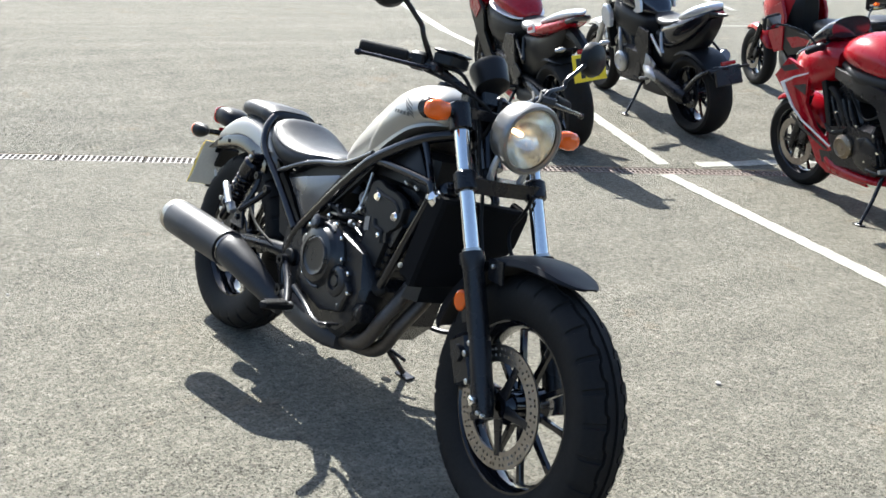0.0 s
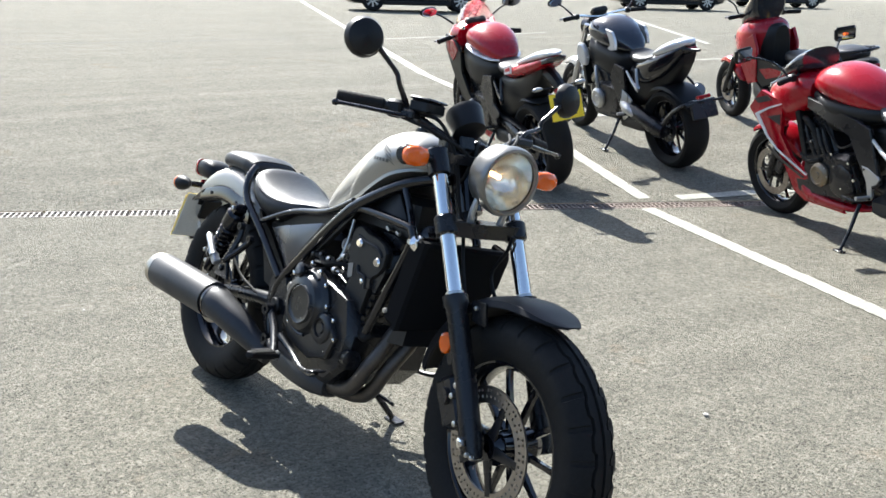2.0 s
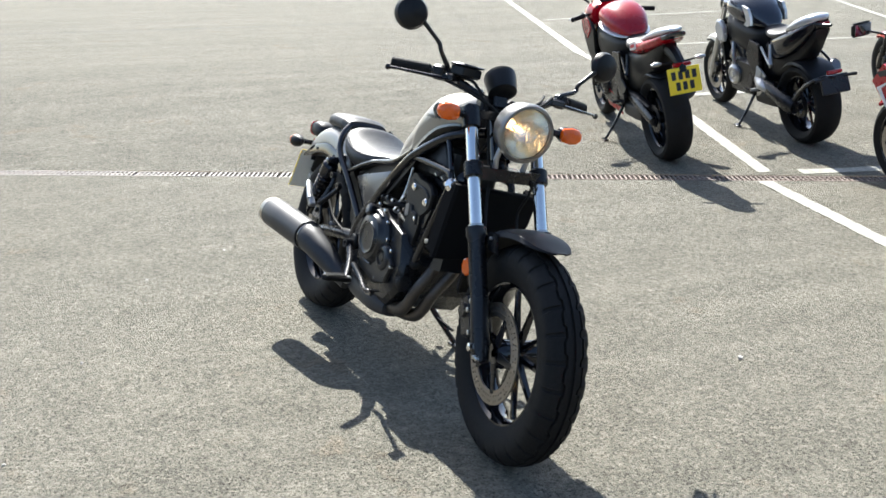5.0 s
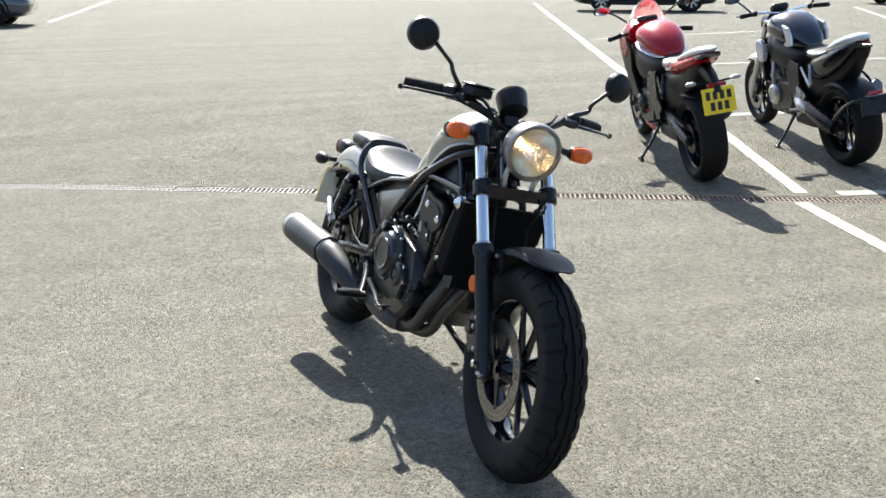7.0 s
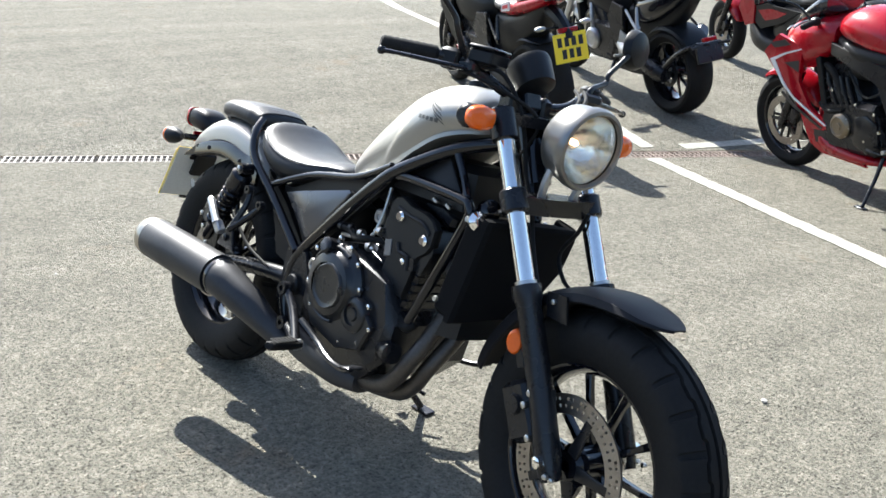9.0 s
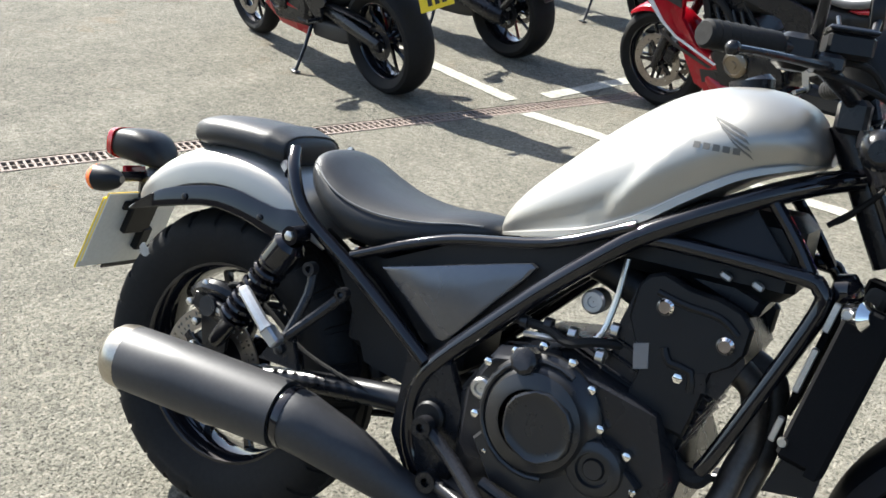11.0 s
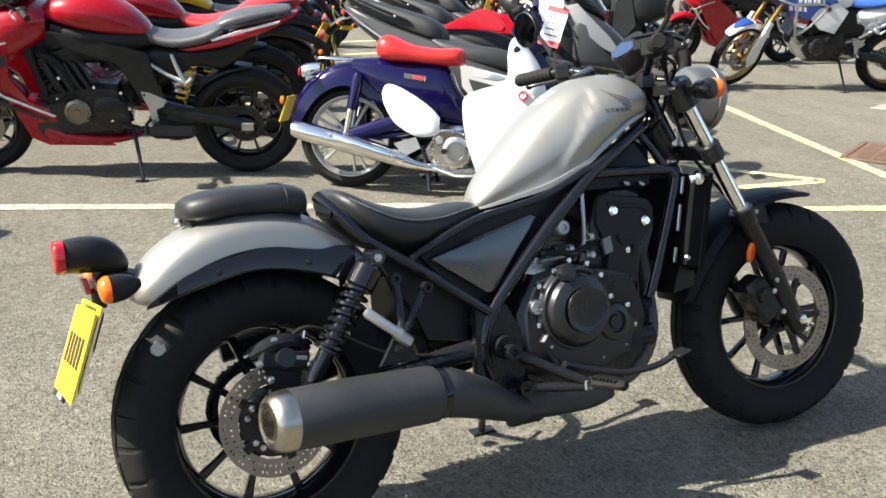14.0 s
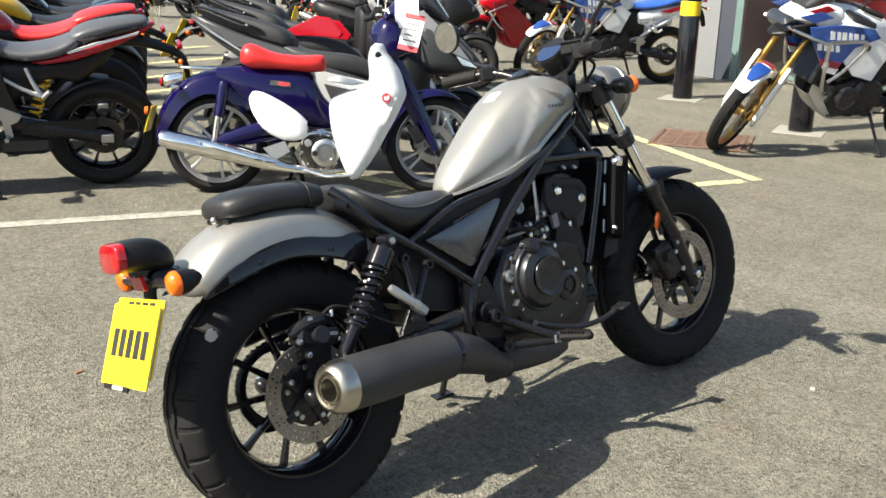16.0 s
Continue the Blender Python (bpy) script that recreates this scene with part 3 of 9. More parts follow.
def build_cruiser():
    bike = thing("cruiser_motorcycle", BIKE, "matt silver and black cruiser motorcycle leaning on its side stand", "motorcycle")
    P = lambda name, m, material, label="", sharp=35: part(name, m, material, bike, label, sharp)  # noqa: E731

    # rear wheel
    rw = build_wheel(bike, "rear_wheel", (0, 0, 0.322), 0.322, 0.206, 0.076, BLACK_PAINT, 10, (0.082, 0.121), (-0.082,), tread=True)
    part("carrier_plate", Mesh().lathe([(0.018, -0.0785), (0.074, -0.0785), (0.078, -0.0765), (0.074, -0.0745), (0.018, -0.0745)], n=48, closed=True), BLACK_MATT, rw)
    for i in range(5):
        a = 2 * math.pi * (i + 0.3) / 5
        part("disc_bolt", bolt_mesh((0.062 * math.cos(a), -0.079, 0.062 * math.sin(a)), (0, -1, 0), 0.007, 0.005), STEEL, rw)
    m = Mesh().lathe([(0.085, 0.078), (0.104, 0.079), (0.104, 0.085), (0.085, 0.086)], n=60, closed=True)
    for i in range(40):
        a = 2 * math.pi * i / 40
        m.box((0.009, 0.006, 0.010), (0.107 * math.cos(a), 0.082, 0.107 * math.sin(a)))
    part("sprocket", m, BLACK_MATT, rw)
    sm = Mesh()
    sm.m = Matrix.Translation((-0.222, -0.0748, 0.19)) @ pose(0, 0, 0, 8, 30, 0)
    sm.plate([(-0.015, -0.004), (-0.009, -0.013), (0.004, -0.015), (0.012, -0.010), (0.016, 0.003), (0.011, 0.007), (0.007, 0.013), (0.001, 0.009), (-0.005, 0.015), (-0.012, 0.009)], -0.0006, 0.0006)
    part("sticker", sm, CONCRETE, rw, "torn pale paper sticker")
    for i in range(5):
        a = 2 * math.pi * i / 5
        part("disc_bolt", bolt_mesh((0.062 * math.cos(a), -0.087, 0.062 * math.sin(a)), (0, -1, 0), 0.007, 0.007), STEEL, rw)

    # front assembly, turned with the bars about the steering axis
    top = Vector((1.068, 0, 0.957))
    axis = Vector((-math.sin(RAKE), 0, math.cos(RAKE)))
    rot = Matrix.Translation(top) @ Matrix.Rotation(STEER, 4, axis) @ Matrix.Translation(-top)

    def F(name, m, material, label="", sharp=35):
        ob = part(name, m, material, bike, label, sharp)
        ob.matrix_local = rot
        return ob

    def fork(z):
        return 1.49 - (z - 0.322) * math.tan(RAKE)
    fw = build_wheel(bike, "front_wheel", (0, 0, 0), 0.322, 0.206, 0.066, BLACK_PAINT, 10, (0.107, 0.148), (-0.072,), tread=True)
    fw.matrix_local = rot @ Matrix.Translation((1.49, 0, 0.322))
    for sy in (-1, 1):
        y = 0.112 * sy
        F("fork_tube", Mesh().bar((fork(0.60), y, 0.60), (fork(0.965), y, 0.965), 0.0205, 20), CHROME, "polished chrome fork tube")
        F("fork_leg", Mesh().tube([(fork(0.295) - 0.01, y, 0.295), (fork(0.33) - 0.01, y, 0.33), (fork(0.45), y, 0.45), (fork(0.615), y, 0.615), (fork(0.625), y, 0.625), (fork(0.648), y, 0.648), (fork(0.65), y, 0.65)],
                                  [0.022, 0.029, 0.027, 0.0275, 0.032, 0.032, 0.023], 20), BLACK_MATT)
        F("fork_seal", Mesh().bar((fork(0.648), y, 0.648), (fork(0.656), y, 0.656), 0.0235, 20), STEEL)
        F("fork_cover", Mesh().tube([(fork(0.925), y, 0.925), (fork(0.928), y, 0.928), (fork(0.985), y, 0.985), (fork(0.99), y, 0.99)], [0.024, 0.030, 0.030, 0.024], 20), BLACK_MATT)
        F("clamp_collar", Mesh().tube([(fork(0.785), y, 0.785), (fork(0.789), y, 0.789), (fork(0.826), y, 0.826), (fork(0.83), y, 0.83)], [0.026, 0.030, 0.030, 0.026], 20), BLACK_MATT)
        F("pinch_bolt", bolt_mesh((1.478, y + 0.03 * sy, 0.333), (0, sy, 0), 0.013, 0.012), CHROME)
        for dz in (0.0, 0.018):
            F("axle_bolt", bolt_mesh((1.50 + dz, y + 0.026 * sy, 0.312), (0.3, sy, 0), 0.006, 0.006), STEEL)
        # indicator
        x = fork(0.957)
        zi, out = (0.968, 0.0) if sy < 0 else (0.948, 0.030)
        ind = F("front_indicator", Mesh().tube([(x, y + 0.02 * sy, 0.962), (x + 0.004, y + (0.050 + out) * sy, zi), (x + 0.004, y + (0.066 + out) * sy, zi), (x + 0.004, y + (0.108 + out) * sy, zi), (x + 0.006, y + (0.124 + out) * sy, zi)],
                                                [0.011, 0.011, 0.024, 0.027, 0.014], 14, 3, flat=1.0), BLACK_MATT)
        lens = Mesh()
        rows = []
        for u, h, d in ((0.056, 0.014, 0.010), (0.062, 0.022, 0.015), (0.088, 0.027, 0.019), (0.110, 0.024, 0.017), (0.122, 0.015, 0.012), (0.126, 0.006, 0.005)):
            rows.append([(x + 0.027 + d * math.copysign(abs(math.cos(a)) ** 0.7, math.cos(a)), y + (u + out) * sy, zi + h * math.copysign(abs(math.sin(a)) ** 0.8, math.sin(a))) for a in (2 * math.pi * q / 16 for q in range(16))])
        lens.rings(rows)
        part("indicator_lens", lens, AMBER, ind, "amber plastic lens")
        # reflector
        rf = F("reflector", Mesh().lathe([(0.001, 0.006), (0.018, 0.006), (0.022, 0.002), (0.022, -0.004), (0.001, -0.004)], (0, 0, 0), "x", 24), AMBER, "round amber side reflector")
        rf.matrix_local = rot @ pose(1.325, 0.128 * sy, 0.532, 0, 8, -62 if sy < 0 else 62) @ Matrix.Diagonal((1, 0.8, 1.25, 1))
        F("reflector_stay", Mesh().box((0.02, 0.004, 0.07), (1.335, 0.12 * sy, 0.515), pose(0, 0, 0, 0, -28, 0), 0.001), BLACK_MATT)
    F("lower_clamp", Mesh().rings([[(fork(0.805) + a, y, 0.805 + b) for a, b in ((-0.045 * k, -0.019), (0.036 * k, -0.019), (0.036 * k, 0.019), (-0.045 * k, 0.019))] for y, k in ((-0.115, 0.6), (-0.05, 1), (0.05, 1), (0.115, 0.6))]), BLACK_MATT)
    F("upper_clamp", Mesh().rings([[(fork(0.972) + a, y, 0.972 + b) for a, b in ((-0.05 * k, -0.012), (0.03 * k, -0.012), (0.03 * k, 0.012), (-0.05 * k, 0.012))] for y, k in ((-0.115, 0.6), (-0.05, 1), (0.05, 1), (0.115, 0.6))]), BLACK_MATT)
    F("steering_stem", Mesh().bar((1.155, 0, 0.80), (1.05, 0, 0.99), 0.03, 16), BLACK_MATT)
    # headlamp
    hl = pose(1.238, 0.004, 0.950, 0, 8, 0) @ Matrix.Diagonal((0.95, 0.95, 0.97, 1))
    bucket = Mesh()
    bucket.m = hl
    bucket.lathe([(0.060, -0.028), (0.076, -0.025), (0.084, -0.014), (0.0875, 0.004), (0.0895, 0.025), (0.0905, 0.045)], (0, 0, 0), "x", 40)
    hb = F("headlamp", bucket, LAMP_SILVER, "round headlamp in a silver shell")
    rear = Mesh()
    rear.m = hl
    rear.lathe([(0.004, -0.064), (0.035, -0.061), (0.055, -0.047), (0.061, -0.026)], (0, 0, 0), "x", 32)
    part("headlamp_back", rear, PLASTIC, hb, "black rear cover")
    rimm = Mesh()
    rimm.m = hl
    rimm.lathe([(0.086, 0.036), (0.0935, 0.040), (0.094, 0.054), (0.090, 0.064), (0.083, 0.066), (0.079, 0.058), (0.080, 0.046)], (0, 0, 0), "x", 40, closed=True)
    part("headlamp_rim", rimm, LAMP_SILVER, hb, "pale silver rim")
    refl = Mesh()
    refl.m = hl
    refl.lathe([(0.010, -0.03), (0.03, -0.022), (0.055, 0.0), (0.072, 0.026), (0.081, 0.05)], (0, 0, 0), "x", 36)
    part("reflector_bowl", refl, REFLECTOR, hb)
    bulb = Mesh()
    bulb.m = hl
    bulb.tube([(-0.03, 0, 0), (0.006, 0, 0), (0.012, 0, 0)], [0.007, 0.0075, 0.004], 12)
    part("bulb", bulb, LIT_BULB, hb, "lit warm filament bulb")
    gap = Mesh()
    gap.m = hl
    gap.lathe([(0.0785, 0.050), (0.0830, 0.050), (0.0830, 0.059), (0.0785, 0.057)], (0, 0, 0), "x", 40, closed=True)
    part("lens_seal", gap, RUBBER, hb)
    glass = Mesh()
    glass.m = hl
    glass.lathe([(0.0005, 0.074), (0.03, 0.072), (0.06, 0.064), (0.081, 0.054), (0.081, 0.0515), (0.06, 0.0615), (0.03, 0.0695), (0.0005, 0.0715)], (0, 0, 0), "x", 36, closed=True)
    part("headlamp_glass", glass, CLEAR_GLASS, hb, "fluted clear glass").visible_shadow = False
    for sy in (-1, 1):
        F("headlamp_bracket", Mesh().tube([(1.225, 0.045 * sy, 0.81), (1.235, 0.052 * sy, 0.855), (1.24, 0.046 * sy, 0.89)], [0.010, 0.009, 0.008], 8), ALLOY, "grey alloy bracket")
    # meter
    mt = F("meter", Mesh().tube([(1.094, 0.0, 1.040), (1.089, 0, 1.045), (1.052, 0, 1.088), (1.046, 0, 1.094)], [0.034, 0.046, 0.052, 0.0505], 32), PLASTIC, "round black instrument pod")
    part("meter_face", Mesh().tube([(1.0464, 0, 1.0935), (1.0452, 0, 1.0949)], [0.0465, 0.0455], 32), GLASS_BLUE, mt, "dark blue reflecting glass face")
    F("meter_stay", Mesh().box((0.03, 0.05, 0.06), (1.075, 0, 1.02), pose(0, 0, 0, 0, -20, 0), 0.006), BLACK_MATT)
    # bars: set a little over to the left in their clamps
    mid = Vector((1.06, 0, 1.03))
    bm = Matrix.Translation((0, 0.036, -0.006)) @ Matrix.Translation(mid) @ Matrix.Rotation(radians(-3.6), 4, "X") @ Matrix.Translation(-mid)

    def H(name, m, material, label="", sharp=35):
        ob = part(name, m, material, bike, label, sharp)
        ob.matrix_local = rot @ bm
        return ob
    for sy in (-1, 1):
        H("handlebar", Mesh().tube([(1.062, 0.0, 1.012), (1.062, 0.06 * sy, 1.014), (1.055, 0.115 * sy, 1.03), (1.02, 0.19 * sy, 1.062), (0.985, 0.255 * sy, 1.068), (0.925, 0.36 * sy, 1.062)], 0.0125, 12, 4), BLACK_MATT)
        g = H("grip", Mesh().tube([(0.985, 0.252 * sy, 1.068), (0.984, 0.256 * sy, 1.068), (0.926, 0.358 * sy, 1.062), (0.924, 0.362 * sy, 1.062)], [0.014, 0.0185, 0.0185, 0.015], 14), RUBBER)
        for i in range(7):
            u = 0.1 + 0.12 * i
            p = Vector((0.985, 0.252 * sy, 1.068)).lerp(Vector((0.924, 0.362 * sy, 1.062)), u)
            q = Vector((0.985, 0.252 * sy, 1.068)).lerp(Vector((0.924, 0.362 * sy, 1.062)), u + 0.06)
            part("grip_rib", Mesh().bar(p, q, 0.0191, 12), RUBBER, g)
        H("switch_housing", Mesh().box((0.045, 0.045, 0.048), (1.0, 0.222 * sy, 1.066), pose(0, 0, 0, 0, 0, -30 * sy), 0.008), PLASTIC)
        H("lever_perch", Mesh().box((0.04, 0.05, 0.026), (1.035, 0.195 * sy, 1.058), pose(0, 0, 0, 0, 0, -30 * sy), 0.006), BLACK_MATT)
        H("lever", Mesh().tube([(1.045, 0.2 * sy, 1.055), (1.04, 0.235 * sy, 1.052), (1.025, 0.29 * sy, 1.05), (0.99, 0.36 * sy, 1.048), (0.972, 0.385 * sy, 1.046)], [0.010, 0.0095, 0.008, 0.007, 0.0085], 10, 3, flat=0.7), BLACK_MATT)
        H("lever_ball", Mesh().ball((0.972, 0.386 * sy, 1.046), 0.010, 10, 6), BLACK_MATT)
        F("bar_clamp", Mesh().box((0.045, 0.03, 0.05), (1.065, 0.05 * sy, 1.0), None, 0.008), BLACK_MATT)
        # mirror
        mc = rot.inverted() @ (Vector((0.978, -0.321, 1.221)) if sy < 0 else Vector((1.011, 0.413, 1.204)))
        mi = F("mirror", Mesh().tube([bm @ Vector((1.018, 0.205 * sy, 1.062)), bm @ Vector((1.018, 0.206 * sy, 1.082)), mc + Vector((0.024, -0.108 * sy, -0.098)), mc + Vector((0.021, -0.100 * sy, -0.076)), mc + Vector((0.018, -0.070 * sy, -0.048)), mc + Vector((0.014, -0.036 * sy, -0.018))],
                                     [0.010, 0.0085, 0.007, 0.007, 0.0065, 0.008], 10, 4), BLACK_MATT, "round black mirror on a bent stalk")
        sh = Mesh()
        sh.m = Matrix.Translation(mc) @ pose(0, 0, 0, 0, -6, 12 * sy)
        sh.lathe([(0.001, 0.024), (0.025, 0.022), (0.045, 0.014), (0.052, 0.0), (0.052, -0.008), (0.049, -0.010)], (0, 0, 0), "x", 32)
        part("mirror_shell", sh, PLASTIC, mi)
        gl = Mesh()
        gl.m = sh.m
        gl.lathe([(0.001, -0.009), (0.049, -0.009)], (0, 0, 0), "x", 32)
        part("mirror_glass", gl, MIRROR, mi)
    rs = H("brake_reservoir", Mesh().box((0.06, 0.085, 0.034), (1.048, -0.158, 1.085), pose(0, 0, 0, 0, 0, 22), 0.006), PLASTIC, "black brake fluid reservoir")
    part("reservoir_lid", Mesh().box((0.064, 0.09, 0.008), (1.048, -0.158, 1.105), pose(0, 0, 0, 0, 0, 22), 0.003), BLACK_MATT, rs)
    F("brake_hose", Mesh().tube([(1.05, -0.14, 1.07), (1.09, -0.1, 1.06), (1.13, -0.06, 0.98), (1.17, -0.05, 0.86), (1.21, -0.05, 0.79), (1.26, -0.07, 0.72), (1.33, -0.09, 0.62), (1.38, -0.1, 0.48)], 0.005, 8, 5), RUBBER)
    F("brake_pipe", Mesh().tube([(1.26, 0.075, 0.80), (1.235, 0.08, 0.75), (1.20, 0.075, 0.69), (1.245, 0.06, 0.64), (1.30, 0.06, 0.62)], 0.005, 8, 5), RUBBER)
    for y0, y1 in ((-0.12, -0.03), (0.12, 0.02), (0.14, 0.05)):
        F("cable", Mesh().tube([(1.03, y0 * 1.5, 1.055), (1.11, y0, 1.03), (1.15, y1, 0.98), (1.12, y1, 0.90), (1.06, y1, 0.84)], 0.0045, 8, 6), RUBBER)
    # mudguard and caliper
    F("front_mudguard", fender_mesh((1.49, 0, 0.322), [(68, 0.366, 0.362, 0.018), (71, 0.362, 0.354, 0.042), (77, 0.360, 0.346, 0.066), (88, 0.364, 0.340, 0.079), (110, 0.366, 0.335, 0.084), (140, 0.366, 0.320, 0.084), (152, 0.366, 0.320, 0.083), (163, 0.362, 0.325, 0.075), (166, 0.358, 0.340, 0.06)], cap=0.6), SATIN_PAINT, "black painted front mudguard")
    for sy in (-1, 1):
        F("mudguard_stay", Mesh().plate([(1.36, 0.60), (1.42, 0.60), (1.405, 0.655), (1.35, 0.65)], 0.086 * sy - 0.003, 0.086 * sy + 0.003), BLACK_MATT)
        F("mudguard_bolt", bolt_mesh((1.375, 0.09 * sy, 0.635), (0, sy, 0), 0.006), STEEL)
    cal = F("front_caliper", Mesh().box((0.075, 0.075, 0.13), (1.372, -0.092, 0.395), pose(0, 0, 0, 0, -32, 0), 0.012), BLACK_MATT)
    part("caliper_piston", Mesh().tube([(1.365, -0.125, 0.41), (1.365, -0.14, 0.41)], [0.024, 0.02], 16), BLACK_MATT, cal)
    for z, x in ((0.45, 1.405), (0.36, 1.425), (0.42, 1.395)):
        part("caliper_bolt", bolt_mesh((x, -0.13, z), (0, -1, 0), 0.008, 0.008), STEEL, cal)
    F("caliper_mount", Mesh().plate([(1.39, 0.46), (1.44, 0.47), (1.475, 0.36), (1.43, 0.33)], -0.112, -0.098), BLACK_MATT)

    # frame
    for sy in (-1, 1):
        y = 0.130 * sy
        P("main_tube", Mesh().tube([(1.085, 0.03 * sy, 0.912), (1.04, 0.07 * sy, 0.897), (0.965, 0.108 * sy, 0.862), (0.83, 0.126 * sy, 0.785), (0.77, y, 0.738), (0.68, y, 0.657), (0.60, y, 0.577), (0.532, y, 0.507), (0.496, y, 0.455), (0.486, y, 0.395), (0.492, y, 0.34), (0.52, y * 0.95, 0.28)], 0.0165, 14, 4), BLACK_PAINT)
        P("seat_tube", Mesh().tube([(0.135, 0.085 * sy, 0.785), (0.165, 0.12 * sy, 0.748), (0.219, 0.14 * sy, 0.682), (0.342, y * 1.06, 0.601), (0.50, y * 1.04, 0.487)], 0.0128, 12, 5), BLACK_PAINT)
        P("subframe_tube", Mesh().tube([(0.32, 0.13 * sy, 0.63), (0.42, 0.125 * sy, 0.672), (0.514, 0.12 * sy, 0.702), (0.677, 0.125 * sy, 0.733), (0.81, 0.132 * sy, 0.790)], 0.0092, 12, 4), BLACK_PAINT)
        P("front_tube", Mesh().tube([(0.82, 0.12 * sy, 0.772), (0.87, 0.118 * sy, 0.775), (1.045, 0.114 * sy, 0.768), (1.076, 0.114 * sy, 0.757), (1.080, 0.114 * sy, 0.725), (1.032, 0.118 * sy, 0.595), (0.986, 0.12 * sy, 0.480), (0.972, 0.118 * sy, 0.452)], 0.0125, 12, 4), BLACK_PAINT)
        P("head_brace", Mesh().tube([(1.065, 0.108 * sy, 0.765), (1.030, 0.105 * sy, 0.815), (0.990, 0.102 * sy, 0.862)], 0.010, 10, 3), BLACK_PAINT)
        P("gusset", Mesh().plate([(0.865, 0.785), (1.03, 0.775), (0.965, 0.85)], 0.098 * sy - 0.006, 0.098 * sy + 0.006, 0.16), PLASTIC)
        # rear section
        P("swingarm", Mesh().tube([(0.50, 0.105 * sy, 0.40), (0.40, 0.112 * sy, 0.395), (0.20, 0.118 * sy, 0.365), (0.0, 0.118 * sy, 0.322), (-0.03, 0.118 * sy, 0.315)], [0.028, 0.024, 0.021, 0.024, 0.016], 12, 3), BLACK_MATT)
        P("axle_nut", Mesh().tube([(0, 0.13 * sy, 0.322), (0, 0.150 * sy, 0.322), (0, 0.158 * sy, 0.322)], [0.020, 0.020, 0.013], 16), CHROME)
        a, b = Vector((0.222, 0.165 * sy, 0.647)), Vector((0.062, 0.155 * sy, 0.405))
        sk = P("shock_absorber", Mesh().tube([a.lerp(b, 0.05), a.lerp(b, 0.08), a.lerp(b, 0.23), a.lerp(b, 0.25)], [0.022, 0.031, 0.032, 0.024], 18), BLACK_PAINT, "black coil-over rear shock absorber")
        part("shock_eye", Mesh().tube([a + Vector((0, -0.02, 0)), a + Vector((0, 0.02, 0))], 0.017, 14), BLACK_PAINT, sk)
        part("shock_bolt", bolt_mesh(a + Vector((0, 0.018 * sy, 0)), (0, sy, 0), 0.009, 0.008), STEEL, sk)
        part("shock_body", Mesh().tube([a.lerp(b, 0.23), a.lerp(b, 0.73), a.lerp(b, 0.735), a.lerp(b, 0.755), a.lerp(b, 0.76), a.lerp(b, 0.96), b], [0.017, 0.017, 0.031, 0.031, 0.018, 0.017, 0.014], 16), BLACK_PAINT, sk)
        part("spring", coil_mesh(a.lerp(b, 0.24), a.lerp(b, 0.73), 0.026, 0.0055, 7.5), BLACK_PAINT, sk)
        P("peg_hanger", Mesh().tube([(0.337, 0.16 * sy, 0.568), (0.30, 0.175 * sy, 0.525), (0.255, 0.20 * sy, 0.475)], 0.010, 10, 3), BLACK_MATT)
        P("peg_hanger", Mesh().tube([(0.264, 0.16 * sy, 0.596), (0.268, 0.17 * sy, 0.55), (0.255, 0.2 * sy, 0.475)], 0.009, 10, 3), BLACK_MATT)
        for x, z in ((0.337, 0.568), (0.264, 0.596)):
            P("tube_end", Mesh().lathe([(0.006, -0.008), (0.0125, -0.008), (0.0125, 0.008), (0.006, 0.008)], (x, 0.168 * sy, z), "y", 16, closed=True), BLACK_MATT)
        pp = P("pillion_peg", Mesh().tube([(0.168, 0.225 * sy, 0.545), (0.172, 0.226 * sy, 0.541), (0.225, 0.232 * sy, 0.497), (0.236, 0.232 * sy, 0.488)], [0.008, 0.011, 0.011, 0.014], 8), ALLOY, "folded bare alloy pillion footpeg")
        part("peg_joint", Mesh().box((0.04, 0.024, 0.024), (0.245, 0.228 * sy, 0.479), pose(0, 0, 0, 0, 38, 0), 0.004), ALLOY, pp)
        rim = [(0.378, 0.622), (0.468, 0.646), (0.60, 0.680), (0.648, 0.692), (0.658, 0.687), (0.645, 0.668), (0.60, 0.618), (0.535, 0.540), (0.520, 0.530), (0.506, 0.531), (0.44, 0.578)]
        lip = [(0.388, 0.620), (0.470, 0.641), (0.60, 0.674), (0.644, 0.685), (0.649, 0.683), (0.638, 0.665), (0.594, 0.617), (0.531, 0.543), (0.519, 0.536), (0.510, 0.537), (0.446, 0.579)]
        deep = [0.013, 0.0225, 0.013, 0.012, 0.012, 0.013, 0.016, 0.0215, 0.023, 0.0225, 0.017]
        sv = [(x, 0.106 * sy, z) for x, z in rim] + [(x, (0.106 + d) * sy, z) for (x, z), d in zip(rim, deep)] + [(x, (0.1085 + d) * sy, z) for (x, z), d in zip(lip, deep)]
        sv += [(0.486, 0.1335 * sy, 0.605), (0.502, 0.1335 * sy, 0.570), (0.555, 0.1265 * sy, 0.628), (0.60, 0.1225 * sy, 0.652)]
        n = len(rim)
        sf = [(i + a * n, (i + 1) % n + a * n, (i + 1) % n + (a + 1) * n, i + (a + 1) * n) for a in (0, 1) for i in range(n)]
        o = 2 * n
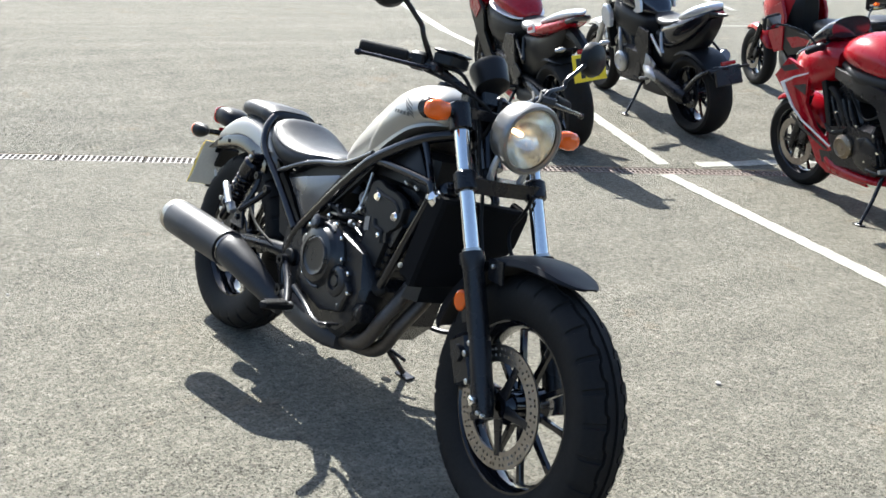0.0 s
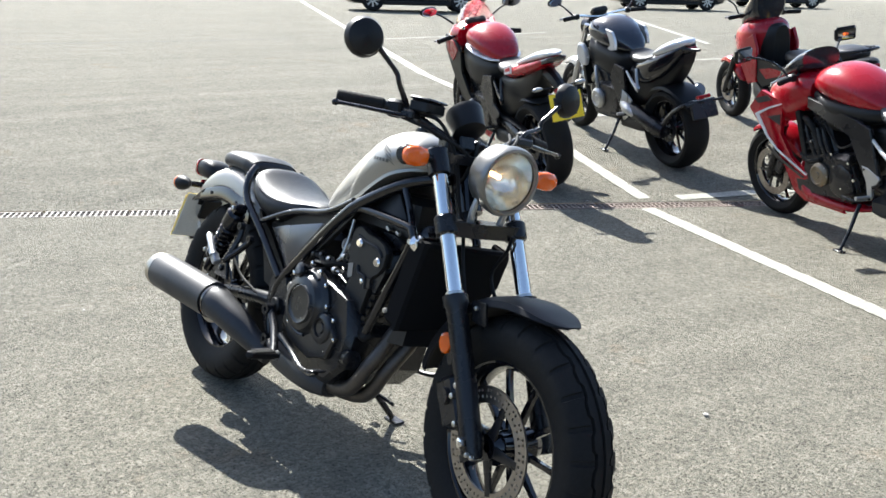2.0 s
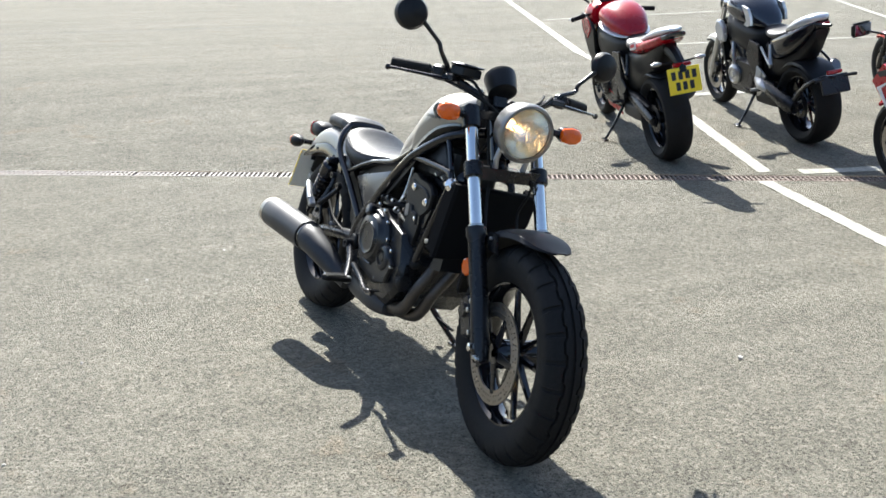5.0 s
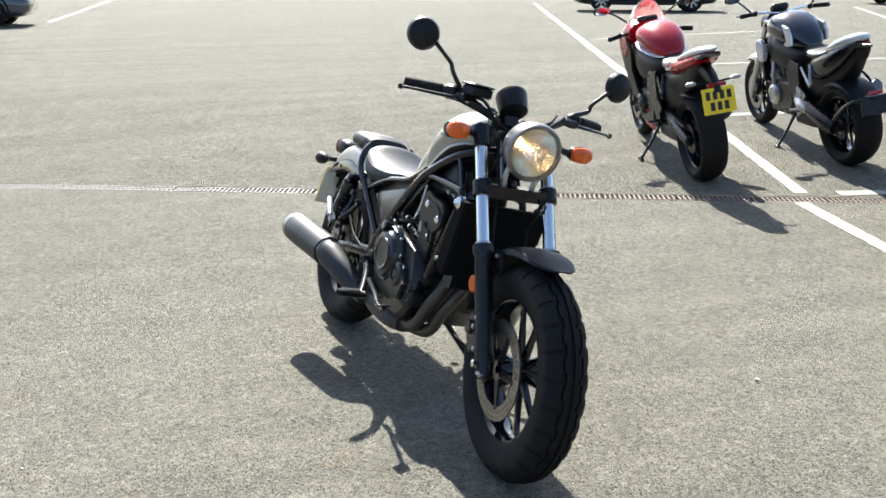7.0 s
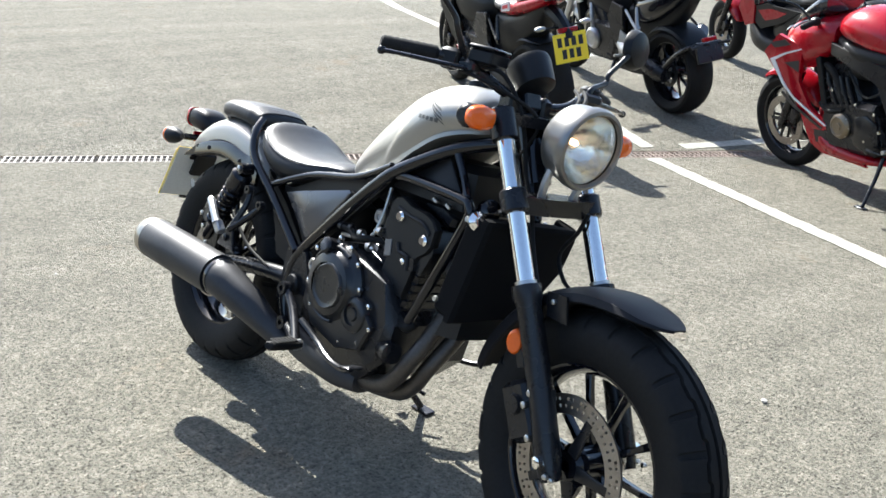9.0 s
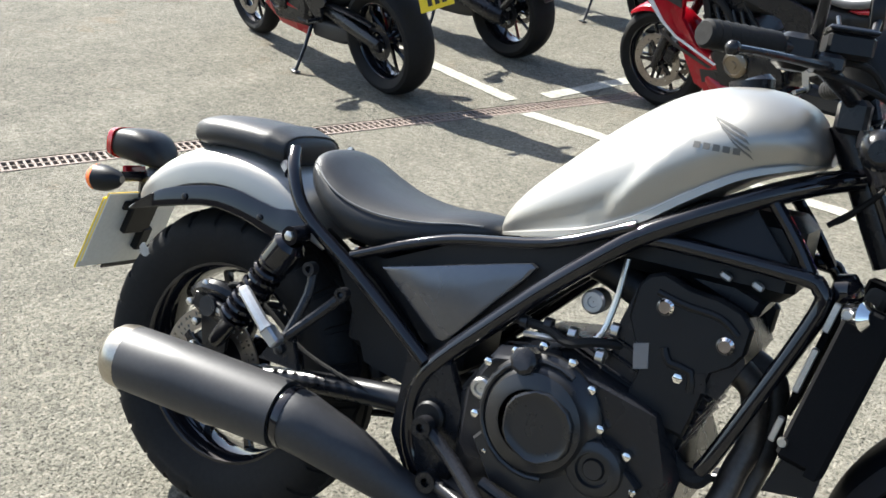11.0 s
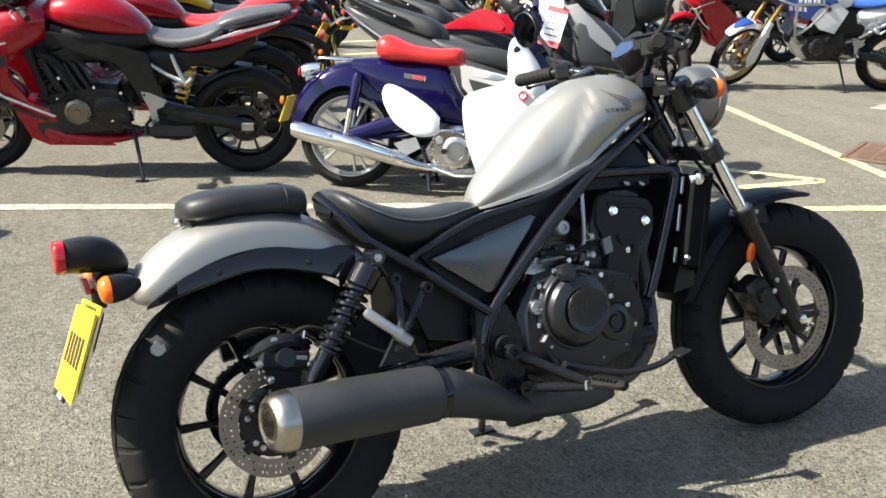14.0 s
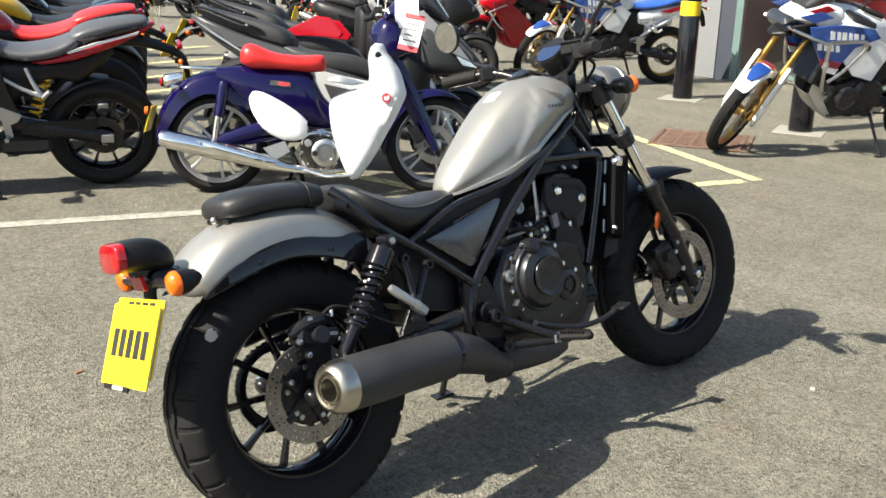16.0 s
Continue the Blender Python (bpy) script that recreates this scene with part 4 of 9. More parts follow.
        sf += [(o, o + 1, 3 * n, o + 10), (o + 10, 3 * n, 3 * n + 1, o + 9), (o + 9, 3 * n + 1, o + 8), (o + 1, o + 2, 3 * n + 2, 3 * n), (3 * n, 3 * n + 2, o + 7, 3 * n + 1), (3 * n + 1, o + 7, o + 8), (o + 2, o + 3, o + 4, 3 * n + 3), (o + 2, 3 * n + 3, 3 * n + 2), (3 * n + 3, o + 4, o + 5, o + 6), (3 * n + 2, 3 * n + 3, o + 6), (3 * n + 2, o + 6, o + 7)]
        P("side_cover", Mesh().add(sv, sf), DARK_SILVER, "satin dark grey creased triangular side cover", 24)
        P("inner_panel", Mesh().plate([(0.24, 0.66), (0.36, 0.59), (0.47, 0.50), (0.46, 0.42), (0.36, 0.44), (0.335, 0.50), (0.30, 0.56)], 0.094 * sy - 0.008, 0.094 * sy + 0.008, 0.02), PLASTIC)
        P("passenger_grab", Mesh().tube([(0.13, 0.1 * sy, 0.755), (0.155, 0.118 * sy, 0.745)], 0.012, 8), BLACK_PAINT)
    for sy in (-1, 1):
        P("frame_cover", Mesh().plate([(0.36, 0.628), (0.50, 0.69), (0.68, 0.728), (0.82, 0.785), (0.76, 0.725), (0.66, 0.632), (0.52, 0.505), (0.47, 0.51)], 0.093 * sy - 0.008, 0.093 * sy + 0.008), PLASTIC)
    P("battery_box", Mesh().box((0.24, 0.17, 0.20), (0.42, 0, 0.55), None, 0.02), PLASTIC)
    P("rear_inner_guard", Mesh().box((0.03, 0.13, 0.22), (0.335, 0, 0.50), pose(0, 0, 0, 0, -20, 0), 0.01), PLASTIC)
    P("air_box", Mesh().box((0.28, 0.17, 0.13), (0.90, 0, 0.78), None, 0.02), PLASTIC)
    P("head_pipe", Mesh().bar((1.155, 0, 0.835), (1.085, 0, 0.965), 0.034, 18), BLACK_PAINT)

    # rear mudguard and tail
    c = (0, 0, 0.322)
    P("rear_mudguard", fender_mesh(c, [(131.5, 0.384, 0.380, 0.030), (130, 0.398, 0.368, 0.075), (125, 0.420, 0.358, 0.098), (112, 0.440, 0.365, 0.106), (95, 0.449, 0.369, 0.108), (80, 0.447, 0.368, 0.108), (66, 0.434, 0.366, 0.106), (56, 0.415, 0.372, 0.100), (52, 0.405, 0.375, 0.092)], cap=0.55, n=21, k=7), SILVER, "matt silver rear mudguard")
    for sy in (-1, 1):
        m = Mesh()
        rows = []
        for x, zt, zb in smooth_rows([(-0.240, 0.600, 0.597), (-0.215, 0.620, 0.602), (-0.148, 0.657, 0.620), (-0.045, 0.683, 0.643), (0.026, 0.689, 0.642), (0.085, 0.680, 0.630), (0.13, 0.674, 0.616), (0.165, 0.678, 0.602), (0.20, 0.672, 0.596)], 5):
            rows.append([(x, 0.104 * sy, zb), (x, 0.1115 * sy, zb), (x, 0.1135 * sy, zb + 0.003), (x, 0.1140 * sy, zt - 0.003), (x, 0.1125 * sy, zt), (x, 0.104 * sy, zt)])
        gs = P("guard_strut", m.rings(rows), BLACK_PAINT, "gloss black mudguard strut", 30)
        for x, z in ((0.096, 0.650), (-0.093, 0.652)):
            part("guard_bolt", bolt_mesh((x, 0.112 * sy, z), (0, sy, 0), 0.007, 0.006), BLACK_MATT, gs)
    sub = Mesh().box((0.24, 0.10, 0.02), (-0.01, 0, 0.752), None, 0.006)
    P("seat_base", sub, PLASTIC)
    ps = P("pillion_seat", shell([(-0.140, 0.030, 0.786, 0.766), (-0.130, 0.065, 0.803, 0.757), (-0.095, 0.086, 0.815, 0.752), (-0.04, 0.095, 0.821, 0.756), (0.04, 0.096, 0.820, 0.754), (0.09, 0.092, 0.814, 0.750), (0.115, 0.08, 0.803, 0.752), (0.122, 0.05, 0.79, 0.765)], p=3.2, up=2.8, waist=0.45), VINYL, "black vinyl pillion pad")
    part("seat_strap", shell([(0.068, 0.0965, 0.8195, 0.750), (0.071, 0.0985, 0.8215, 0.749), (0.108, 0.0905, 0.8105, 0.748), (0.111, 0.088, 0.8085, 0.75)], p=3.2, up=2.8, waist=0.45), VINYL, ps)
    P("seat_stud", Mesh().ball((-0.145, -0.02, 0.757), 0.009, 10, 6), STEEL)
    rs2 = P("rider_seat", shell([(0.176, 0.045, 0.785, 0.765), (0.186, 0.09, 0.796, 0.735), (0.21, 0.122, 0.792, 0.705), (0.25, 0.138, 0.772, 0.668), (0.30, 0.140, 0.752, 0.642), (0.36, 0.132, 0.738, 0.640), (0.43, 0.112, 0.733, 0.655), (0.49, 0.088, 0.738, 0.674), (0.535, 0.066, 0.735, 0.690), (0.556, 0.042, 0.720, 0.700)], p=2.6, up=2.3, waist=0.52), VINYL, "black stitched vinyl rider seat")
    for sy in (-1, 1):
        seam = []
        for x, w, z1, z0 in smooth_rows([(0.20, 0.112, 0.795, 0.72), (0.25, 0.138, 0.772, 0.668), (0.30, 0.140, 0.752, 0.642), (0.36, 0.132, 0.738, 0.640), (0.43, 0.112, 0.733, 0.655), (0.49, 0.088, 0.738, 0.674), (0.53, 0.068, 0.736, 0.690)], 4):
            seam.append((x, sy * w * 0.955, z0 + (z1 - z0) * 0.73))
        part("seat_seam", Mesh().tube(seam, 0.0018, 6), SEAM, rs2)
    # tail lamp, indicators, plate
    tl = P("tail_lamp", shell([(-0.375, 0.050, 0.742, 0.680), (-0.36, 0.053, 0.746, 0.677), (-0.32, 0.053, 0.748, 0.674), (-0.285, 0.046, 0.738, 0.672), (-0.262, 0.034, 0.715, 0.672), (-0.252, 0.018, 0.695, 0.676)], p=3, up=3), PLASTIC, "black tail lamp housing with red lens")
    part("tail_lens", shell([(-0.392, 0.046, 0.737, 0.684), (-0.388, 0.052, 0.743, 0.679), (-0.372, 0.054, 0.745, 0.677)], p=4, up=4), RED_LENS, tl, "red tail lamp lens")
    P("tail_bracket", Mesh().tube([(-0.24, 0, 0.64), (-0.28, 0, 0.655), (-0.30, 0, 0.648), (-0.312, 0, 0.63), (-0.312, 0, 0.60)], [0.03, 0.026, 0.020, 0.016, 0.013], 8, 3), BLACK_MATT)
    P("indicator_bar", Mesh().tube([(-0.315, -0.12, 0.648), (-0.315, 0.12, 0.648)], 0.011, 10), BLACK_MATT)
    P("rear_reflector", Mesh().box((0.010, 0.058, 0.034), (-0.338, -0.012, 0.650), pose(0, 0, 0, 0, -12, 0), 0.002), RED_LENS, "small red rear reflector")
    for sy in (-1, 1):
        ri = P("rear_indicator", Mesh().tube([(-0.250, 0.128 * sy, 0.654), (-0.262, 0.13 * sy, 0.653), (-0.285, 0.133 * sy, 0.650), (-0.308, 0.135 * sy, 0.648)], [0.008, 0.018, 0.026, 0.0275], 18), PLASTIC)
        part("indicator_lens", Mesh().tube([(-0.308, 0.135 * sy, 0.648), (-0.316, 0.1355 * sy, 0.6475), (-0.324, 0.136 * sy, 0.647), (-0.328, 0.136 * sy, 0.6465)], [0.0275, 0.027, 0.021, 0.010], 20), AMBER, ri, "amber plastic lens")
    pm = Matrix.Translation((-0.369, 0.015, 0.517)) @ pose(0, 0, 0, 0, 0, 3) @ pose(0, 0, 0, 0, 21, 0)

    def on_plate(name, size, at, material, parent, bevel=0.0, label=""):
        k = Mesh()
        k.m = pm
        return part(name, k.box(size, at, None, bevel), material, parent, label)
    pl = on_plate("number_plate", (0.003, 0.219, 0.174), (0.0015, 0, 0), PLATE_W, bike, 0.001, "yellow rear number plate with black characters")
    on_plate("plate_face", (0.003, 0.222, 0.178), (-0.0016, 0, 0), PLATE_Y, pl)
    for i in range(5):
        on_plate("character_bar", (0.0012, 0.024, 0.062), (-0.0038, 0.072 - 0.036 * i, 0.004), INK, pl)
    on_plate("plate_label", (0.004, 0.12, 0.012), (-0.002, 0.03, -0.094), PLASTIC, pl)
    on_plate("dealer_label", (0.001, 0.05, 0.008), (-0.0045, 0.02, -0.094), PLATE_W, pl)
    bk = on_plate("backing_plate", (0.003, 0.220, 0.170), (0.009, 0.0, 0.018), PLATE_W, pl)
    on_plate("backing_face", (0.002, 0.222, 0.172), (0.0065, 0.0, 0.018), PLATE_Y, bk)
    for i in range(4):
        on_plate("character_bar", (0.0012, 0.026, 0.007), (0.0049, 0.045 - 0.034 * i, 0.094), INK, bk)
    on_plate("plate_bracket", (0.016, 0.075, 0.085), (0.020, -0.005, 0.050), PLASTIC, pl, 0.004)
    on_plate("bracket_foot", (0.020, 0.030, 0.060), (0.020, 0.030, -0.010), PLASTIC, pl, 0.004)
    on_plate("plate_clip", (0.008, 0.06, 0.022), (0.014, -0.03, 0.075), PLASTIC, pl, 0.002)

    # tank
    tank_rows = [(0.548, 0.028, 0.742, 0.716), (0.56, 0.046, 0.768, 0.716), (0.59, 0.066, 0.806, 0.722), (0.64, 0.088, 0.855, 0.733), (0.72, 0.113, 0.928, 0.752), (0.80, 0.130, 0.986, 0.788), (0.87, 0.138, 1.014, 0.838), (0.94, 0.136, 1.021, 0.884), (1.0, 0.119, 1.006, 0.908), (1.03, 0.09, 0.974, 0.916), (1.043, 0.05, 0.948, 0.924)]
    side = [(0.0, 1.0), (0.22, 0.99), (0.42, 0.955), (0.60, 0.895), (0.75, 0.81), (0.87, 0.70), (0.95, 0.58), (0.99, 0.47), (1.0, 0.39), (0.99, 0.32), (0.965, 0.25), (0.915, 0.13), (0.90, 0.095), (0.905, 0.085), (0.945, 0.078), (0.95, 0.0), (0.6, -0.02)]
    section = side + [(-y, h) for y, h in side[:0:-1]]

    def knee(x, h):
        """Depth of the knee hollow: a crisp front edge that fades out towards the seat."""
        edge = 0.72 + 0.135 * min(max((h - 0.15) / 0.55, 0), 1) ** 0.7
        front = min(max((edge - x) / 0.010, 0), 1)
        back = min(max((x - 0.58) / 0.16, 0), 1)
        return 0.0095 * front * back * min(max((0.90 - h) / 0.18, 0), 1) * min(max((h - 0.10) / 0.1, 0), 1)
    tank_mesh = Mesh().rings([[(x, math.copysign(max(abs(y) * max(w, 0.002) - knee(x, h), 0), y), z0 + (z1 - z0) * h) for y, h in section] for x, w, z1, z0 in smooth_rows(tank_rows, 9)])
    tank = P("fuel_tank", tank_mesh, SILVER, "matt silver teardrop fuel tank", 42)
    part("filler_cap", Mesh().tube([(0.905, 0, 1.017), (0.903, 0, 1.029), (0.902, 0, 1.031)], [0.034, 0.034, 0.028], 28), BLACK_MATT, tank)
    from mathutils.bvhtree import BVHTree
    tree = BVHTree.FromPolygons(tank_mesh.v, tank_mesh.f)

    def decal(name, poly, material, sy=-1, lift=0.0012):
        """A thin mark laid on the tank's side from a polygon in x and z."""
        pts = []
        for x, z in poly:
            hit = tree.ray_cast(Vector((x, 0.4 * sy, z)), Vector((0, -sy, 0)))
            pts.append(hit[0] + hit[1] * lift * (1 if hit[1].y * sy > 0 else -1) if hit[0] is not None else Vector((x, 0.13 * sy, z)))
        n = len(pts) // 2
        mm = Mesh()
        mm.add(pts, [(i, i + 1, 2 * n - 2 - i, 2 * n - 1 - i) for i in range(n - 1)])
        part(name, mm, material, tank)
    for sy in (-1, 1):
        for i in range(4):
            x0, z0 = 0.872 + 0.012 * i, 0.978 - 0.010 * i
            x1 = 0.935 + 0.004 * i
            up = [(x0 + (x1 - x0) * u / 5, z0 - 0.026 * (u / 5) ** 0.8 + 0.0) for u in range(6)]
            dn = [(x0 + (x1 - x0) * u / 5 + 0.006, z0 - 0.026 * (u / 5) ** 0.8 - 0.0065) for u in range(6)]
            decal("tank_emblem", up + dn[::-1], DECAL, sy)
        for i in range(5):
            x0 = 0.868 + 0.014 * i
            decal("lettering_bar", [(x0, 0.928), (x0 + 0.010, 0.928), (x0 + 0.010, 0.919), (x0, 0.919)], DECAL, sy)
    lab = []
    for x, y in ((0.758, 0.012), (0.776, 0.012), (0.794, 0.012), (0.798, -0.03), (0.780, -0.03), (0.762, -0.03)):
        hit = tree.ray_cast(Vector((x, y, 1.3)), Vector((0, 0, -1)))
        lab.append(hit[0] + Vector((0, 0, 0.0015)))
    part("tank_label", Mesh().add(lab, [(0, 1, 4, 5), (1, 2, 3, 4)]), PLATE_W, tank, "small white paper label")

    # engine
    en = P("engine_case", Mesh().rings([[(x, y, z) for x, z in ((0.575 + d, 0.36), (0.60 + d, 0.30 + d), (0.70, 0.262 + d), (0.86, 0.262 + d), (0.935 - d, 0.33), (0.95 - d, 0.43), (0.90, 0.52), (0.74, 0.575 - d), (0.63, 0.555 - d), (0.575 + d, 0.47))]
                                         for y, d in ((-0.15, 0.02), (-0.135, 0), (0.135, 0), (0.15, 0.02))]), BLACK_MATT, "satin black twin-cylinder engine")
    cyl = Matrix.Translation((0.875, 0, 0.565)) @ pose(0, 0, 0, 0, 19, 0)
    blk = Mesh()
    blk.m = cyl
    blk.box((0.17, 0.22, 0.15), (0, 0, -0.03), None, 0.012)
    part("cylinder_block", blk, BLACK_MATT, en)
    for i in range(5):
        fin = Mesh()
        fin.m = cyl
        fin.box((0.176, 0.228, 0.006), (0, 0, -0.075 + 0.024 * i), None, 0.002)
        part("cooling_fin", fin, BLACK_MATT, en)
    hd = Mesh()
    hd.m = cyl
    hd.rings([[(x, y, z) for x, z in ((-0.085, 0.03), (0.095, 0.03), (0.10, 0.10), (0.06, 0.14), (-0.05, 0.15), (-0.09, 0.11))] for y in (-0.118, 0.118)])
    part("cylinder_head", hd, BLACK_MATT, en)
    for sy in (-1, 1):
        cv = Mesh().plate([(0.828, 0.705), (0.84, 0.722), (0.862, 0.730), (0.905, 0.715), (0.950, 0.711), (0.985, 0.700), (1.003, 0.680), (1.000, 0.640), (0.985, 0.618), (0.958, 0.600), (0.950, 0.55), (0.936, 0.492), (0.836, 0.507), (0.856, 0.585), (0.835, 0.625), (0.822, 0.655)], 0.113 * sy - 0.013, 0.113 * sy + 0.013, 0.05)
        hc = part("head_cover", cv, PLASTIC, en)
        part("cover_rib", Mesh().tube([(0.86, 0.125 * sy, 0.70), (0.905, 0.126 * sy, 0.69), (0.955, 0.126 * sy, 0.685), (0.985, 0.125 * sy, 0.665)], 0.006, 8, 3), PLASTIC, hc)
        part("cover_rib", Mesh().tube([(0.885, 0.125 * sy, 0.62), (0.897, 0.127 * sy, 0.60), (0.93, 0.127 * sy, 0.595), (0.935, 0.125 * sy, 0.565)], 0.007, 8, 2), PLASTIC, hc)
        for x, z in ((0.875, 0.681), (0.971, 0.647)):
            part("head_bolt", Mesh().tube([(x, 0.11 * sy, z), (x, 0.130 * sy, z), (x, 0.135 * sy, z)], [0.0135, 0.0135, 0.009], 14), CHROME, en)
        part("head_bolt", bolt_mesh((0.913, 0.122 * sy, 0.58), (0, sy, 0), 0.008, 0.006), CHROME, en)
        part("bracket_plate", Mesh().plate([(0.845, 0.575), (0.868, 0.582), (0.862, 0.622), (0.838, 0.615)], 0.122 * sy - 0.006, 0.122 * sy + 0.006, 0.04), GREY_PAINT, en)
        part("bracket_plate", Mesh().plate([(0.935, 0.565), (0.958, 0.57), (0.952, 0.60), (0.932, 0.595)], 0.122 * sy - 0.006, 0.122 * sy + 0.006, 0.04), BLACK_MATT, en)
    part("cam_cover", Mesh().box((0.13, 0.15, 0.05), (0.94, 0, 0.72), pose(0, 0, 0, 0, 19, 0), 0.015), BLACK_MATT, en)
    # clutch cover: stepped round dome with a flat hexagonal middle
    cx, cz = 0.724, 0.464
    cc = part("clutch_cover", Mesh().lathe([(0.103, -0.13), (0.103, -0.156), (0.098, -0.163), (0.090, -0.168), (0.085, -0.172), (0.079, -0.186), (0.062, -0.193), (0.054, -0.194)], (cx, 0, cz), "y", 40), ENGINE_GREY, en, "dark grey round clutch cover")
    part("clutch_hub", Mesh().rings([[(cx + 0.012 + r * math.cos(radians(20 * i)) * (1 - 0.04 * (i % 3 == 0)), y, cz - 0.002 + r * math.sin(radians(20 * i)) * (1 - 0.04 * (i % 3 == 0))) for i in range(18)] for y, r in ((-0.185, 0.062), (-0.1955, 0.058), (-0.197, 0.055), (-0.1945, 0.050), (-0.194, 0.04))]), ENGINE_GREY, cc)
    part("cover_lip", Mesh().tube([(cx + 0.094 * math.cos(radians(a)), -0.168, cz + 0.094 * math.sin(radians(a))) for a in range(60, 300, 15)], 0.005, 8), ENGINE_GREY, cc)
    oil = part("oil_cap", Mesh().tube([(0.693, -0.150, 0.548), (0.693, -0.190, 0.556), (0.693, -0.194, 0.557)], [0.022, 0.022, 0.016], 8), BLACK_MATT, en)
    part("timing_plug", Mesh().lathe([(0.018, -0.14), (0.018, -0.160), (0.015, -0.163), (0.010, -0.163), (0.008, -0.159), (0.001, -0.159)], (0.618, 0, 0.482), "y", 24), STEEL, en, "bright metal plug")
    part("generator_cap", Mesh().lathe([(0.047, -0.13), (0.047, -0.164), (0.043, -0.171), (0.034, -0.175), (0.027, -0.175), (0.025, -0.168), (0.018, -0.168), (0.015, -0.173), (0.001, -0.173)], (0.828, 0, 0.418), "y", 32), ENGINE_GREY, en)
    part("case_skirt", Mesh().plate([(0.62, 0.40), (0.66, 0.34), (0.78, 0.315), (0.87, 0.34), (0.90, 0.41), (0.84, 0.46), (0.70, 0.50)], -0.166, -0.14, 0.04), ENGINE_GREY, en)
    for x, z in ((0.762, 0.567), (0.800, 0.535), (0.824, 0.480), (0.872, 0.452), (0.890, 0.402), (0.858, 0.356), (0.79, 0.335), (0.668, 0.560), (0.625, 0.530), (0.617, 0.44), (0.645, 0.385), (0.712, 0.580)):
        part("case_bolt", bolt_mesh((x, -0.158, z), (0, -1, 0), 0.0072, 0.008), CHROME, en)
    part("water_pump", Mesh().tube([(0.90, -0.10, 0.37), (0.935, -0.13, 0.365), (0.96, -0.135, 0.365), (0.962, -0.135, 0.365)], [0.03, 0.028, 0.028, 0.018], 14), BLACK_MATT, en)
    part("pivot_cap", Mesh().lathe([(0.028, -0.12), (0.028, -0.15), (0.024, -0.154), (0.001, -0.154)], (0.53, 0, 0.402), "y", 20), PLASTIC, en)
    part("pivot_plate", Mesh().plate([(0.465, 0.50), (0.55, 0.50), (0.60, 0.40), (0.58, 0.30), (0.50, 0.28), (0.455, 0.35)], -0.14, -0.118, 0.04), BLACK_MATT, en)
    part("pivot_plate", Mesh().plate([(0.465, 0.50), (0.55, 0.50), (0.60, 0.40), (0.58, 0.30), (0.50, 0.28), (0.455, 0.35)], 0.118, 0.14, 0.04), BLACK_MATT, en)
    part("sprocket_cover", Mesh().lathe([(0.085, 0.12), (0.085, 0.155), (0.07, 0.17), (0.001, 0.175)], (0.66, 0, 0.42), "y", 28), ENGINE_GREY, en)
    part("alternator_cover", Mesh().lathe([(0.085, 0.12), (0.085, 0.165), (0.07, 0.18), (0.001, 0.185)], (0.80, 0, 0.41), "y", 28), ENGINE_GREY, en)
    P("ignition_lock", Mesh().lathe([(0.020, -0.055), (0.020, -0.088), (0.016, -0.092), (0.009, -0.092), (0.008, -0.088), (0.001, -0.088)], (0.752, 0, 0.652), "y", 20), ALLOY, "round key lock")
    P("lock_hose", Mesh().tube([(0.80, -0.11, 0.735), (0.795, -0.115, 0.66), (0.78, -0.125, 0.605), (0.73, -0.13, 0.59), (0.66, -0.12, 0.58)], 0.005, 8, 4), STEEL, "thin bright breather pipe")
    P("coolant_hose", Mesh().tube([(0.91, -0.10, 0.465), (0.945, -0.112, 0.440), (0.968, -0.112, 0.436), (0.982, -0.105, 0.450)], [0.010, 0.013, 0.016, 0.012], 10, 4), RUBBER)
    P("wiring", Mesh().tube([(0.82, -0.10, 0.60), (0.78, -0.13, 0.60), (0.74, -0.14, 0.59), (0.70, -0.13, 0.60), (0.62, -0.12, 0.60)], 0.008, 8, 4), RUBBER)
    P("throttle_body", Mesh().tube([(0.84, -0.05, 0.67), (0.77, -0.05, 0.70), (0.72, -0.05, 0.72)], [0.03, 0.028, 0.034], 14), PLASTIC)
    P("throttle_body", Mesh().tube([(0.84, 0.05, 0.67), (0.77, 0.05, 0.70), (0.72, 0.05, 0.72)], [0.03, 0.028, 0.034], 14), PLASTIC)
    for x, y, z in ((0.742, -0.125, 0.602), (0.795, -0.135, 0.582), (0.700, -0.125, 0.606), (0.806, -0.120, 0.625), (0.66, -0.125, 0.60)):
        P("hose_clip", Mesh().lathe([(0.007, -0.006), (0.0115, -0.006), (0.0115, 0.006), (0.007, 0.006)], (x, y, z), "x", 14, closed=True), STEEL if x > 0.73 else BLACK_MATT)
    for x, z in ((0.945, 0.742), (0.992, 0.738)):
        P("coil_clip", Mesh().box((0.018, 0.010, 0.012), (x, -0.095, z), pose(0, 0, 0, 0, 24, 0), 0.003), ALLOY)
    # radiator
    rd = Matrix.Translation((1.118, 0, 0.635)) @ pose(0, 0, 0, 0, 12, 0)
    m = Mesh()
    m.m = rd
    m.box((0.03, 0.27, 0.225), (0, 0, 0), None, 0.006)
    rad = P("radiator", m, CORE_BLACK, "black radiator with side shrouds")
    for i in range(26):
        k = Mesh()
        k.m = rd
        k.box((0.004, 0.225, 0.003), (0.0165, 0, -0.1 + 0.008 * i))
        part("radiator_fin", k, CORE_BLACK, rad)
